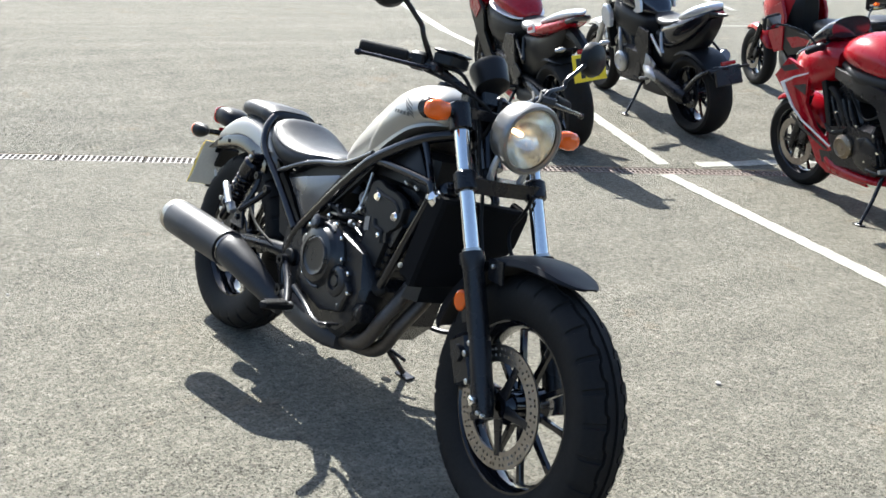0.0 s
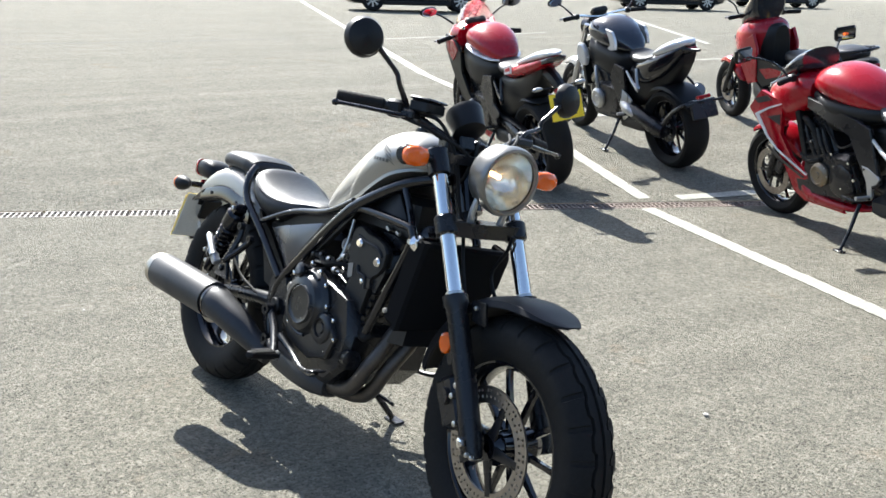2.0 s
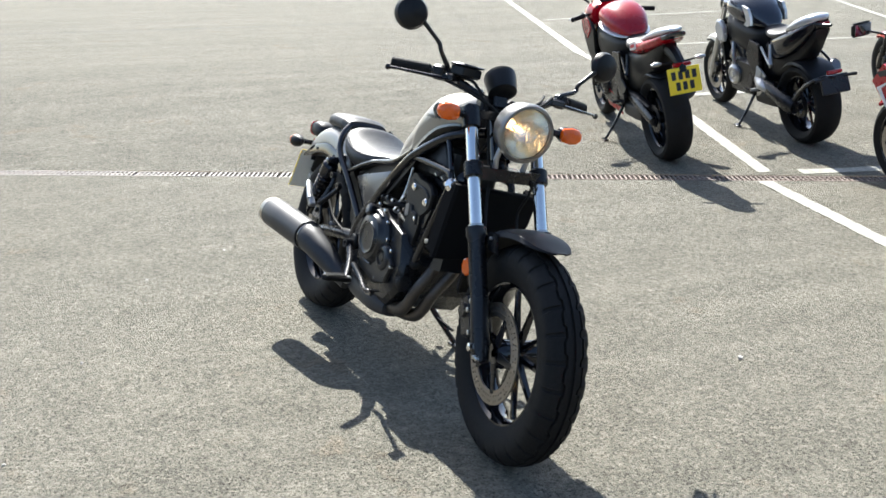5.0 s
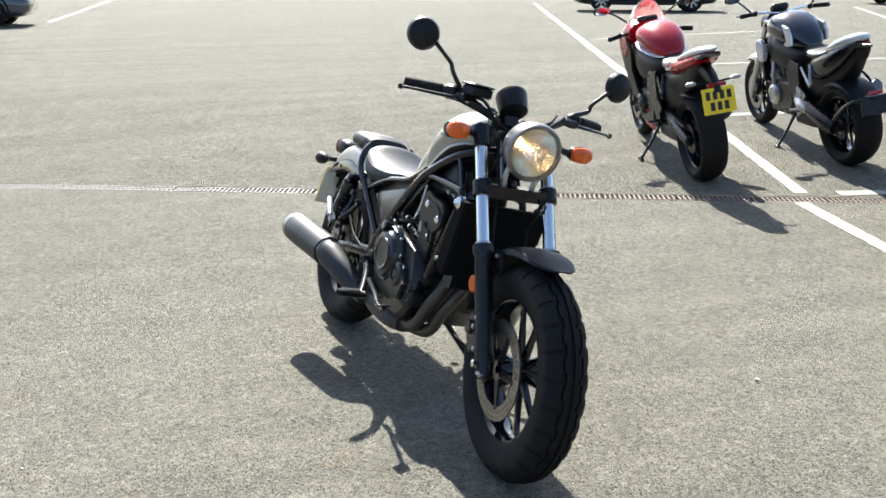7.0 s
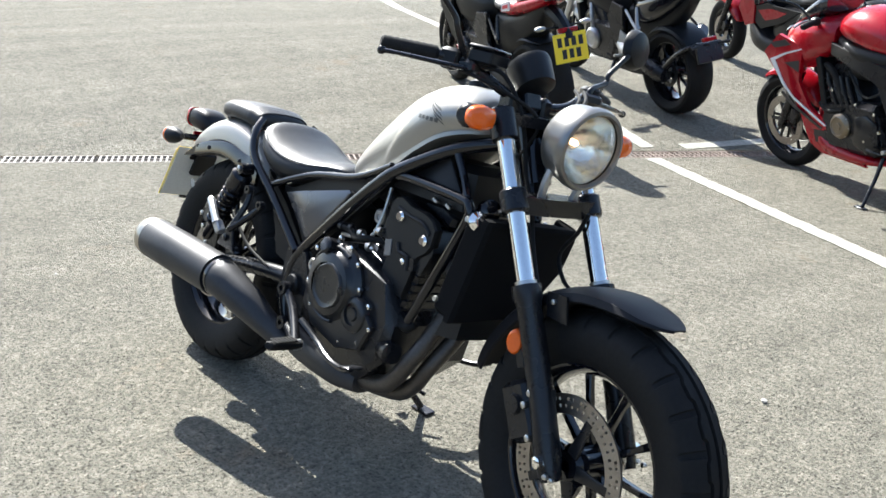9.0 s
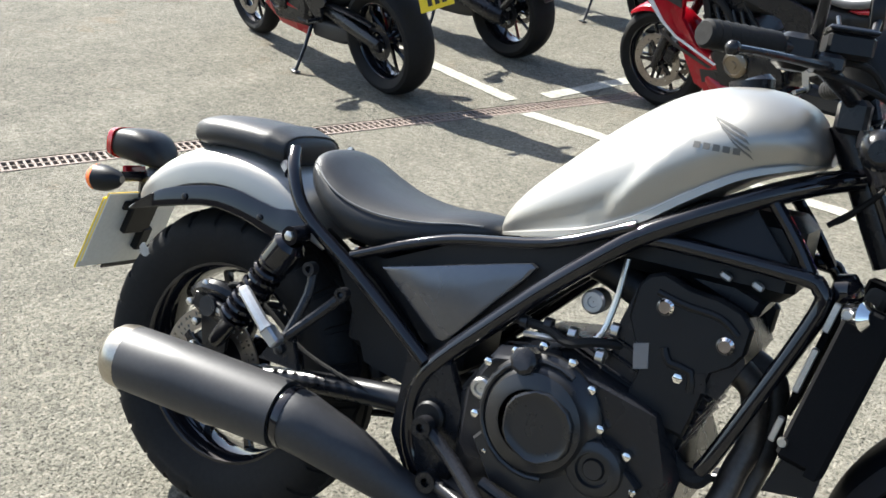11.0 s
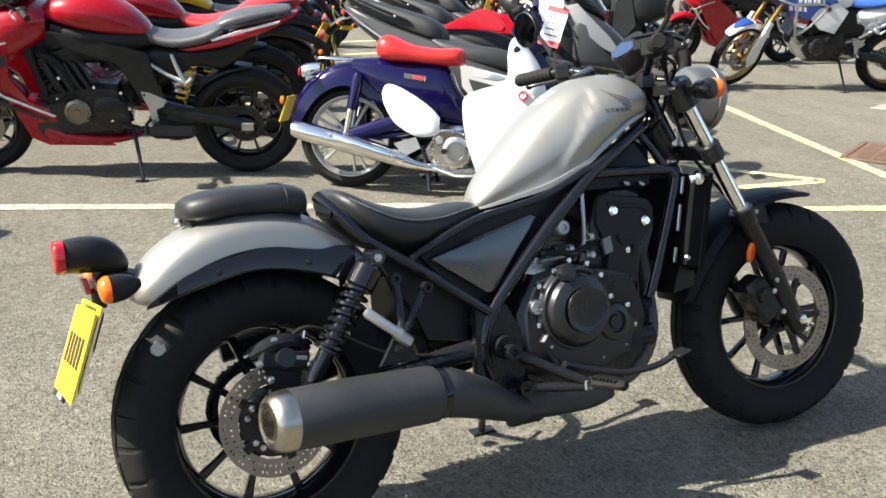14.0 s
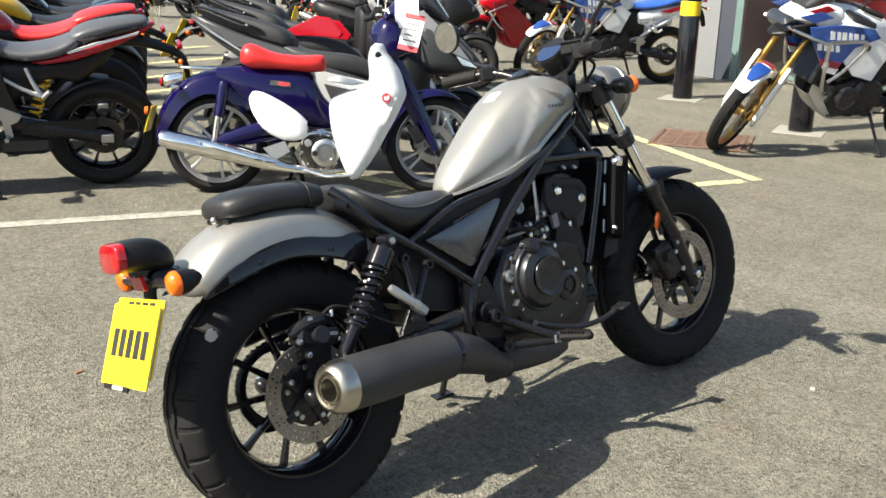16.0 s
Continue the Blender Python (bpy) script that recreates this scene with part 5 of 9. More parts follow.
    for sy in (-1, 1):
        k = Mesh()
        k.m = rd
        k.box((0.062, 0.016, 0.245) if sy < 0 else (0.062, 0.016, 0.13), (0.008, 0.141 * sy, -0.002 if sy < 0 else 0.06), None, 0.007)
        part("radiator_shroud", k, CORE_BLACK, rad)
        for z in (-0.1, 0.1) if sy < 0 else (0.02, 0.1):
            k = Mesh()
            k.m = rd
            k.tube([(-0.02, 0.15 * sy, z), (-0.02, 0.156 * sy, z)], [0.008, 0.006], 8)
            part("shroud_bolt", k, STEEL, rad)
        for z0, z1 in ((-0.115, -0.075), (-0.035, 0.035), (0.06, 0.105)):
            k = Mesh()
            k.m = rd
            k.box((0.010, 0.008, z1 - z0), (-0.036, 0.122 * sy, (z0 + z1) / 2), None, 0.002)
            part("edge_clip", k, STEEL, rad)
    k = Mesh()
    k.m = rd
    k.rings([[(x, y * q, z * q) for y, z in ((-0.15, 0.122), (0.15, 0.122), (0.158, 0.10), (0.156, 0.02), (0.085, -0.115), (-0.10, -0.13), (-0.15, -0.13))] for x, q in ((0.022, 1.0), (0.038, 1.0), (0.046, 0.94))])
    part("radiator_cover", k, CORE_BLACK, rad)
    k = Mesh()
    k.m = rd
    k.lathe([(0.1, 0.02), (0.1, 0.03), (0.001, 0.03)], (-0.06, 0, 0), "x", 24)
    part("radiator_fan", k, CORE_BLACK, rad)
    P("horn", Mesh().tube([(1.10, -0.08, 0.755), (1.118, -0.085, 0.76), (1.126, -0.088, 0.762)], [0.026, 0.026, 0.012], 20), BLACK_PAINT)
    P("horn_badge", Mesh().tube([(1.122, -0.128, 0.733), (1.142, -0.142, 0.738), (1.150, -0.146, 0.740)], [0.018, 0.022, 0.010], 16), CHROME, "small bright metal badge")
    P("front_lower_cover", Mesh().rings([[(x, y, z) for x, z in ((1.09, 0.53), (1.135, 0.51), (1.13, 0.46), (1.06, 0.45))] for y in (-0.11, 0.11)]), PLASTIC)

    # exhaust
    for path in ([(0.965, -0.040, 0.605), (1.010, -0.040, 0.575), (1.024, -0.044, 0.500), (1.013, -0.060, 0.450), (1.003, -0.080, 0.400), (0.985, -0.098, 0.352), (0.954, -0.100, 0.300), (0.900, -0.095, 0.262), (0.78, -0.09, 0.246)],
                 [(0.975, 0.030, 0.605), (1.030, 0.028, 0.575), (1.041, 0.012, 0.490), (1.034, -0.005, 0.437), (1.022, -0.030, 0.388), (1.003, -0.050, 0.337), (0.972, -0.052, 0.285), (0.915, -0.056, 0.250), (0.78, -0.085, 0.243)]):
        P("header_pipe", Mesh().tube(path, [0.026, 0.022, 0.0205, 0.0205, 0.0205, 0.0205, 0.021, 0.024, 0.028], 16, 5), HEADER, "heat-stained dark exhaust header pipe")
    P("collector_box", shell([(0.50, 0.03, 0.30, 0.25), (0.54, 0.055, 0.31, 0.225), (0.62, 0.062, 0.305, 0.21), (0.76, 0.058, 0.285, 0.205), (0.84, 0.035, 0.27, 0.215)], y=-0.095, p=3, up=3), EXHAUST)
    mf = P("muffler", Mesh().tube([(-0.028, -0.268, 0.366), (-0.026, -0.268, 0.366), (0.10, -0.254, 0.361), (0.296, -0.232, 0.351), (0.298, -0.232, 0.351)], [0.058, 0.0605, 0.0615, 0.0600, 0.057], 36), EXHAUST, "matt black muffler with bare steel end cap")
    part("heat_shield", Mesh().tube([(0.300, -0.232, 0.351), (0.302, -0.232, 0.351), (0.33, -0.23, 0.348), (0.42, -0.205, 0.315), (0.50, -0.175, 0.275), (0.56, -0.15, 0.25)], [0.050, 0.053, 0.054, 0.047, 0.035, 0.030], 28, 3), EXHAUST, mf)
    part("clamp_band", Mesh().tube([(0.304, -0.232, 0.351), (0.306, -0.232, 0.351), (0.318, -0.231, 0.350), (0.320, -0.231, 0.350)], [0.0540, 0.0560, 0.0560, 0.0540], 36), BLACK_PAINT, mf)
    ax = Matrix.Translation((-0.026, -0.268, 0.366)) @ Vector((-1, -0.16, 0.032)).to_track_quat("X", "Z").to_matrix().to_4x4()
    k = Mesh()
    k.m = ax
    k.lathe([(0.0605, 0.0), (0.0605, 0.012), (0.057, 0.030), (0.050, 0.040), (0.042, 0.044), (0.036, 0.042), (0.033, 0.034), (0.029, 0.034), (0.029, 0.043), (0.0255, 0.043), (0.0255, 0.0)], (0, 0, 0), "x", 36)
    part("end_cap", k, WARM_STEEL, mf, "brushed steel end cap")
    k = Mesh()
    k.m = ax
    k.lathe([(0.026, 0.041), (0.026, 0.002), (0.001, 0.0)], (0, 0, 0), "x", 24)
    part("tail_pipe", k, RUST_DARK, mf)
    part("muffler_hanger", Mesh().plate([(0.20, 0.42), (0.29, 0.42), (0.27, 0.475), (0.235, 0.475)], -0.20, -0.188, 0.05), BLACK_MATT, mf)
    part("hanger_bolt", bolt_mesh((0.245, -0.2, 0.45), (0, -1, 0), 0.011, 0.008), BLACK_MATT, mf)

    # rear brake
    rc = P("rear_caliper", Mesh().box((0.11, 0.055, 0.052), (0.02, -0.10, 0.455), pose(0, 0, 0, 0, 12, 0), 0.012), BLACK_MATT, "black rear brake caliper")
    part("caliper_cylinder", Mesh().tube([(0.02, -0.12, 0.46), (0.02, -0.142, 0.462)], [0.024, 0.020], 18), BLACK_MATT, rc)
    for x, z in ((-0.035, 0.455), (0.0, 0.50), (-0.015, 0.42)):
        part("caliper_bolt", bolt_mesh((x, -0.125, z), (0, -1, 0), 0.008, 0.008), STEEL, rc)
    part("caliper_rib", Mesh().box((0.05, 0.012, 0.030), (0.045, -0.131, 0.458), pose(0, 0, 0, 0, 12, 0), 0.004), BLACK_MATT, rc)
    part("print_bar", Mesh().box((0.034, 0.0012, 0.008), (0.047, -0.1378, 0.458), pose(0, 0, 0, 0, 12, 0)), ALLOY, rc)
    part("caliper_bridge", Mesh().tube([(-0.045, -0.10, 0.470), (0.0, -0.118, 0.492), (0.05, -0.112, 0.488), (0.075, -0.10, 0.465)], [0.014, 0.018, 0.018, 0.012], 10, 2), BLACK_MATT, rc)
    part("bleed_nipple", Mesh().tube([(0.065, -0.11, 0.48), (0.072, -0.112, 0.508)], [0.006, 0.004], 8), CHROME, rc)
    part("pad_pin", bolt_mesh((0.068, -0.135, 0.440), (0, -1, 0), 0.007, 0.006), CHROME, rc)
    P("caliper_bracket", Mesh().plate([(-0.02, 0.44), (0.06, 0.46), (0.05, 0.36), (0.0, 0.34)], -0.112, -0.104, 0.03), BLACK_MATT)
    P("rear_brake_hose", Mesh().tube([(0.03, -0.11, 0.49), (0.07, -0.12, 0.515), (0.14, -0.12, 0.49), (0.25, -0.125, 0.43), (0.40, -0.13, 0.40)], 0.0048, 8, 5), RUBBER)
    P("chain_guard", Mesh().tube([(-0.06, 0.105, 0.45), (0.05, 0.105, 0.465), (0.2, 0.10, 0.46), (0.36, 0.10, 0.43)], 0.012, 8, 4, flat=2.0), PLASTIC)
    P("chain", Mesh().tube([(0.0, 0.082, 0.43), (0.3, 0.088, 0.46), (0.62, 0.09, 0.45), (0.66, 0.09, 0.40), (0.62, 0.09, 0.36), (0.3, 0.088, 0.28), (0.0, 0.082, 0.214), (-0.08, 0.082, 0.25), (-0.105, 0.082, 0.33), (-0.07, 0.082, 0.40), (0.0, 0.082, 0.43)], 0.008, 6, 3), BLACK_MATT)

    # foot controls and stand
    for sy in (-1, 1):
        P("footrest_tube", Mesh().tube([(0.535, 0.165 * sy, 0.392), (0.60, 0.18 * sy, 0.355), (0.66, 0.205 * sy, 0.322), (0.70, 0.225 * sy, 0.30)], 0.0125, 12, 3), BLACK_MATT)
        P("footrest_tube", Mesh().tube([(0.56, 0.165 * sy, 0.305), (0.63, 0.19 * sy, 0.297), (0.70, 0.225 * sy, 0.292)], 0.012, 12, 3), BLACK_MATT)
        for x, z in ((0.535, 0.392), (0.56, 0.305)):
            P("tube_collar", Mesh().lathe([(0.008, -0.012), (0.018, -0.012), (0.018, 0.012), (0.008, 0.012)], (x, 0.172 * sy, z), "y", 18, closed=True), BLACK_MATT)
        fr = P("footpeg", Mesh().tube([(0.705, 0.215 * sy, 0.297), (0.712, 0.235 * sy, 0.299), (0.73, 0.32 * sy, 0.304), (0.732, 0.325 * sy, 0.305)], [0.012, 0.015, 0.015, 0.010], 10, flat=0.8), RUBBER, "ribbed rubber footpeg")
        for i in range(7):
            y = (0.24 + 0.011 * i) * sy
            part("peg_rib", Mesh().box((0.034, 0.005, 0.006), (0.714 + 0.0022 * i * 1.0, y, 0.314), None, 0.001), RUBBER, fr)
        part("peg_clevis", Mesh().box((0.03, 0.024, 0.028), (0.70, 0.222 * sy, 0.297), None, 0.004), ALLOY, fr)
        P("pedal_arm", Mesh().tube([(0.66, 0.19 * sy, 0.345), (0.74, 0.19 * sy, 0.318), (0.82, 0.205 * sy, 0.300), (0.90, 0.22 * sy, 0.305), (0.945, 0.235 * sy, 0.325)], [0.010, 0.009, 0.008, 0.008, 0.008], 10, 4), BLACK_MATT)
        P("pedal_pad", Mesh().box((0.042, 0.045, 0.008), (0.955, 0.245 * sy, 0.332), pose(0, 0, 0, 0, -14, 0), 0.003), BLACK_MATT)
    st = P("side_stand", Mesh().tube([(0.60, 0.13, 0.27), (0.64, 0.19, 0.19), (0.68, 0.285, 0.085)], [0.014, 0.011, 0.010], 10), BLACK_MATT, "black steel side stand")
    part("stand_foot", Mesh().box((0.07, 0.035, 0.008), (0.685, 0.292, 0.078), pose(0, 0, 0, 14, 0, 0), 0.002), BLACK_MATT, st)
    part("stand_spring", coil_mesh((0.62, 0.15, 0.27), (0.64, 0.2, 0.19), 0.007, 0.0018, 10, 8), STEEL, st)
    P("stand_tang", Mesh().tube([(0.66, 0.20, 0.17), (0.74, 0.23, 0.15)], 0.006, 8), BLACK_MATT)
    P("under_bracket", Mesh().box((0.10, 0.02, 0.04), (0.62, -0.06, 0.205), None, 0.006), BLACK_MATT)
    return bike


build_cruiser()


# ---- drain, painted lines, manhole ----
def build_drain():
    ch = new("drain_channel")
    tagged(ch, "rusty iron slot drain let into the asphalt", "drain", kind="structure")
    turn = math.degrees(math.atan2(DRAIN_D.y, DRAIN_D.x))
    ch.matrix_world = Matrix.Translation(DRAIN_P) @ pose(0, 0, 0, 0, 0, turn)
    trough = Mesh().rings([[(x, y, z) for y, z in ((-0.085, -0.012), (-0.07, -0.012), (-0.06, -0.14), (0.06, -0.14), (0.07, -0.008), (0.085, -0.008), (0.085, -0.16), (-0.085, -0.16))] for x in (-8.0, 2.6)])
    part("trough", trough, CONCRETE, ch)
    g = Mesh()
    for sy in (-1, 1):
        g.box((0.496, 0.017, 0.02), (0.25, 0.066 * sy, -0.006), None, 0.002)
    for i in range(15):
        g.box((0.011, 0.118, 0.016), (0.018 + 0.0332 * i, 0, -0.006))
    g.box((0.496, 0.008, 0.016), (0.25, 0, -0.006))
    first = part("grate", g, GALV, ch, "rusty slotted iron grate")
    first.location.x = -8.0
    grey = first.data.copy()
    grey.materials[0] = GALV_GREY
    first.data = grey
    rusty = grey.copy()
    rusty.materials[0] = GALV
    for i in range(1, 21):
        ob = new("grate", grey if i < 12 else rusty)
        ob.parent = ch
        ob.location = (-8.0 + 0.505 * i, 0, random.uniform(-0.002, 0.001))
        ob.rotation_euler = (random.uniform(-0.01, 0.01), 0, random.uniform(-0.004, 0.004))


build_drain()


def worn_line(name, a, b, width, material, label):
    """A painted line with ragged, chipped edges, draped on the ground."""
    m = Mesh()
    A, B = Vector((*a, 0)), Vector((*b, 0))
    L = (B - A).length
    n = Vector((-(B - A).y, (B - A).x, 0)).normalized()
    k = min(160, max(6, int(L / 0.045)))
    verts, faces = [], []
    for i in range(k + 1):
        p = A + (B - A) * i / k
        for s in (-1, 1):
            q = p + n * s * (width / 2 + random.uniform(-0.006, 0.005))
            verts.append((q.x, q.y, gz(q.x, q.y) + 0.004))
    for i in range(k):
        faces.append((2 * i, 2 * i + 1, 2 * i + 3, 2 * i + 2))
    ob = part(name, m.add(verts, faces), material)
    return tagged(ob, label, "line", kind="structure")


WL, YL = "worn white parking bay line painted on asphalt", "faded yellow line painted on asphalt"
worn_line("white_line_1", (-1.145, 3.500), (1.60, 2.66), 0.104, WHITE_LINE, WL)
worn_line("white_line_2", (-1.34, 3.665), (-7.0, 5.52), 0.104, WHITE_LINE, WL)
worn_line("white_line_3", (-7.0, 5.52), (-28.6, 14.4), 0.13, WHITE_LINE, WL)
worn_line("white_line_4", (-1.245, 3.90), (-0.88, 5.25), 0.105, WHITE_LINE, WL)
worn_line("white_line_5", (-3.62, 4.55), (-3.30, 6.35), 0.10, WHITE_LINE, WL)
worn_line("white_line_6", (-7.55, 6.55), (-7.2, 12.4), 0.10, WHITE_LINE, WL)
worn_line("white_line_7", (-12.2, 7.9), (-13.1, 12.7), 0.11, WHITE_LINE, WL)
worn_line("white_line_8", (-9.7, 14.0), (-22.0, 23.0), 0.12, WHITE_LINE, WL)
worn_line("white_line_9", (-21.6, -1.8), (-37.0, 0.0), 0.12, WHITE_LINE, WL)
worn_line("yellow_line_1", (4.285, 1.76), (5.96, 7.06), 0.095, YELLOW_LINE, YL)
worn_line("yellow_line_2", (4.20, 1.80), (2.45, 2.26), 0.095, YELLOW_LINE, YL)
worn_line("yellow_line_3", (4.03, 2.50), (3.20, 3.42), 0.09, YELLOW_LINE, YL)
worn_line("yellow_line_4", (4.00, 2.50), (3.05, 2.52), 0.09, YELLOW_LINE, YL)
worn_line("yellow_line_5", (2.36, 2.45), (1.70, 4.60), 0.10, YELLOW_LINE, YL)
for i, (a, b) in enumerate((((1.3, 6.2), (4.4, 6.9)), ((1.3, 7.1), (4.4, 7.8)), ((1.3, 8.1), (4.4, 8.8)), ((1.3, 9.3), (4.6, 10.0)), ((1.4, 10.8), (4.8, 11.5)))):
    worn_line("yellow_line_%d" % (6 + i), a, b, 0.13, YELLOW_LINE, YL)


def tar_seam(name, a, b, width):
    ob = worn_line(name, a, b, width, TAR, "dark tar seam between two asphalt lays")
    ob["category"] = "seam"
    return ob


tar_seam("tar_seam_1", (-12.4, -2.2), (-12.6, 6.4), 0.05)
tar_seam("tar_seam_2", (-12.4, -2.2), (-12.3, -14.0), 0.05)


def build_pebble(x, y, r):
    k = Mesh()
    rng = random.Random(int(1000 * x + 77 * y))
    rings = []
    for i in range(1, 5):
        t = math.pi * i / 5
        rings.append([(x + r * rng.uniform(0.75, 1.1) * math.sin(t) * math.cos(u), y + r * rng.uniform(0.75, 1.1) * math.sin(t) * math.sin(u), gz(x, y) + r * 0.45 + 0.6 * r * math.cos(t)) for u in (2 * math.pi * j / 7 for j in range(7))])
    tagged(part("pebble", k.rings(rings), STONE), "small pale stone lying on asphalt", "stone", "loose stones on the asphalt")


for x, y, r in ((1.24, 1.31, 0.011), (1.76, -0.26, 0.010), (0.35, -0.95, 0.006), (-0.55, -0.62, 0.007), (1.05, -1.2, 0.006), (-1.2, 0.9, 0.008), (2.1, -0.9, 0.007), (-0.9, -0.2, 0.006)):
    build_pebble(x, y, r)
bt = part("cigarette_butt", Mesh().tube([(-0.016, 0, 0), (-0.015, 0, 0), (0.014, 0.002, 0), (0.015, 0.002, 0)], [0.0028, 0.0038, 0.004, 0.003], 8), BUTT)
bt.matrix_world = pose(-0.155, 1.177, 0.004, 0, 0, 12)
tagged(bt, "brown cigarette end lying on grey asphalt", "litter")


def build_manhole():
    m = thing("manhole_grate", pose(5.14, 2.88, 0.005, 0, 0, -58), "square rusty iron gully grate in asphalt", "grate")
    for s in (-1, 1):
        part("frame", Mesh().box((0.74, 0.035, 0.010), (0, 0.3525 * s, 0.003), None, 0.002), RUST, m)
        part("frame", Mesh().box((0.035, 0.67, 0.010), (0.3525 * s, 0, 0.003), None, 0.002), RUST, m)
    for i in range(12):
        part("bar", Mesh().box((0.66, 0.017, 0.008), (0, -0.32 + 0.058 * i, 0.003), None, 0.002), RUST, m)
    for i in range(6):
        part("cross_bar", Mesh().box((0.022, 0.66, 0.006), (-0.30 + 0.12 * i, 0, 0.003), None, 0.002), RUST, m)


build_manhole()


def build_bollard(x, y, h=1.05, tilt=0):
    b = thing("bollard", pose(x, y, gz(x, y), 0, tilt, 0), "black round steel bollard with a yellow band", "bollard", "bollards by the shop front")
    part("post", Mesh().lathe([(0.098, 0.0), (0.098, h - 0.02), (0.09, h), (0.001, h + 0.006)], (0, 0, 0), "z", 28), BLACK_PAINT, b)
    part("band", Mesh().lathe([(0.0995, h - 0.22), (0.0995, h - 0.08)], (0, 0, 0), "z", 28), YELLOW_BAND, b, "yellow reflective band")
    part("footing", Mesh().box((0.40, 0.40, 0.016), (0, 0, 0.0), pose(0, 0, 0, 0, 0, 25), 0.004), FOOTING, b)


build_bollard(6.91, 4.55)
build_bollard(6.24, 2.74)
build_bollard(9.8, 11.7)


def build_shop():
    """The corner of a clad building with tall green-framed glazing."""
    M = Matrix.Translation((8.60, 5.76, 0)) @ pose(0, 0, 0, 0, 0, -72)
    w = new("wall_east")
    w.matrix_world = M
    tagged(w, "pale grey clad shop wall with green-framed glazing", "building", kind="structure")
    for i in range(4):
        part("cladding", Mesh().box((0.24, 0.25, 1.045), (0.12, 0.125, 0.525 + 1.05 * i), None, 0.006), WALL_GREY, w)
        part("cladding", Mesh().box((0.25, 7.0, 1.045), (0.125, 3.76, 0.525 + 1.05 * i), None, 0.006), WALL_GREY, w)
    # dark blue strip standing in for a machine's shadow on the wall
    part("corner_shade", Mesh().box((0.18, 0.22, 4.2), (0.332, 0.125, 2.1), None, 0.004), SHADE_BLUE, w)
    part("parapet", Mesh().box((8.0, 0.35, 0.5), (4.0, 0.10, 4.45), None, 0.02), WALL_GREY, w)
    part("back_wall", Mesh().box((7.4, 0.1, 4.2), (4.1, 3.2, 2.1)), RED_INK, w)
    part("side_wall", Mesh().box((0.2, 3.4, 4.2), (7.9, 1.8, 2.1)), WALL_GREY, w)
    part("floor_slab", Mesh().box((7.4, 3.0, 0.06), (4.1, 1.7, 0.03)), CONCRETE, w)
    for i in range(8):
        x = 0.47 + 0.90 * i
        fr = part("window", Mesh().box((0.09, 0.12, 4.2), (x, 0.06, 2.1), None, 0.008), GREEN_FRAME, w)
        for z in (0.10, 1.15, 2.35, 4.1):
            part("transom", Mesh().box((0.80, 0.10, 0.085), (x + 0.45, 0.06, z), None, 0.006), GREEN_FRAME, fr)
        part("pane", Mesh().box((0.80, 0.012, 4.0), (x + 0.45, 0.07, 2.1)), SHOP_GLASS, fr).visible_shadow = False
    part("soffit", Mesh().box((7.6, 3.3, 0.1), (4.0, 1.7, 4.25)), WALL_GREY, w)


build_shop()


def build_unseen_wall(name, a, b, h):
    """A plain clad wall closing the yard out of view, in bays with a coping; added to darken reflections."""
    A, B = Vector((*a, 0)), Vector((*b, 0))
    L = (B - A).length
    w = new(name)
    w.matrix_world = Matrix.Translation(A) @ pose(0, 0, 0, 0, 0, math.degrees(math.atan2((B - A).y, (B - A).x)))
    tagged(w, "plain dark unseen wall added to darken reflections", "wall", kind="structure")
    n = int(L / 4)
    for i in range(n):
        part("cladding_bay", Mesh().box((L / n - 0.02, 0.3, h), ((i + 0.5) * L / n, 0, h / 2), None, 0.01), UNSEEN_WALL, w)
    part("coping", Mesh().box((L, 0.42, 0.18), (L / 2, 0, h + 0.09), None, 0.02), CONCRETE, w)


# unseen, added walls: they darken what gloss paint and chrome reflect near the horizon
UNSEEN_WALL = mat("unseen_wall_dark", (0.075, 0.062, 0.052), 0.85, var=0.3, scale=2, fine=30)
build_unseen_wall("unseen_wall_south", (-24, -22), (24, -22), 3.6)
build_unseen_wall("unseen_wall_side", (24, -22), (24, 14), 3.6)


# ---- other parked machines ----
def placed(rear, front, lean=0.0):
    """The pose of a machine that stands on its two wheel contacts; lean: degrees to its left."""
    r, f = Vector((*rear, gz(*rear))), Vector((*front, gz(*front)))
    d = f - r
    yaw = math.degrees(math.atan2(d.y, d.x))
    pitch = -math.degrees(math.atan2(d.z, Vector((d.x, d.y, 0)).length))
    return Matrix.Translation(r) @ pose(0, 0, 0, 0, 0, yaw) @ pose(0, 0, 0, 0, pitch, 0) @ pose(0, 0, 0, -lean, 0, 0)


def wire_spokes(w, rim, material, n=18):
    m = Mesh()
    for i in range(n):
        for s in (-1, 1):
            a = 2 * math.pi * (i + 0.25 * s) / n
            b = a + 0.5 * s
            m.tube([(0.03 * math.cos(b), 0.03 * s, 0.03 * math.sin(b)), ((rim - 0.02) * math.cos(a), 0.006 * s, (rim - 0.02) * math.sin(a))], 0.0016, 4)
    part("wire_spokes", m, material, w)


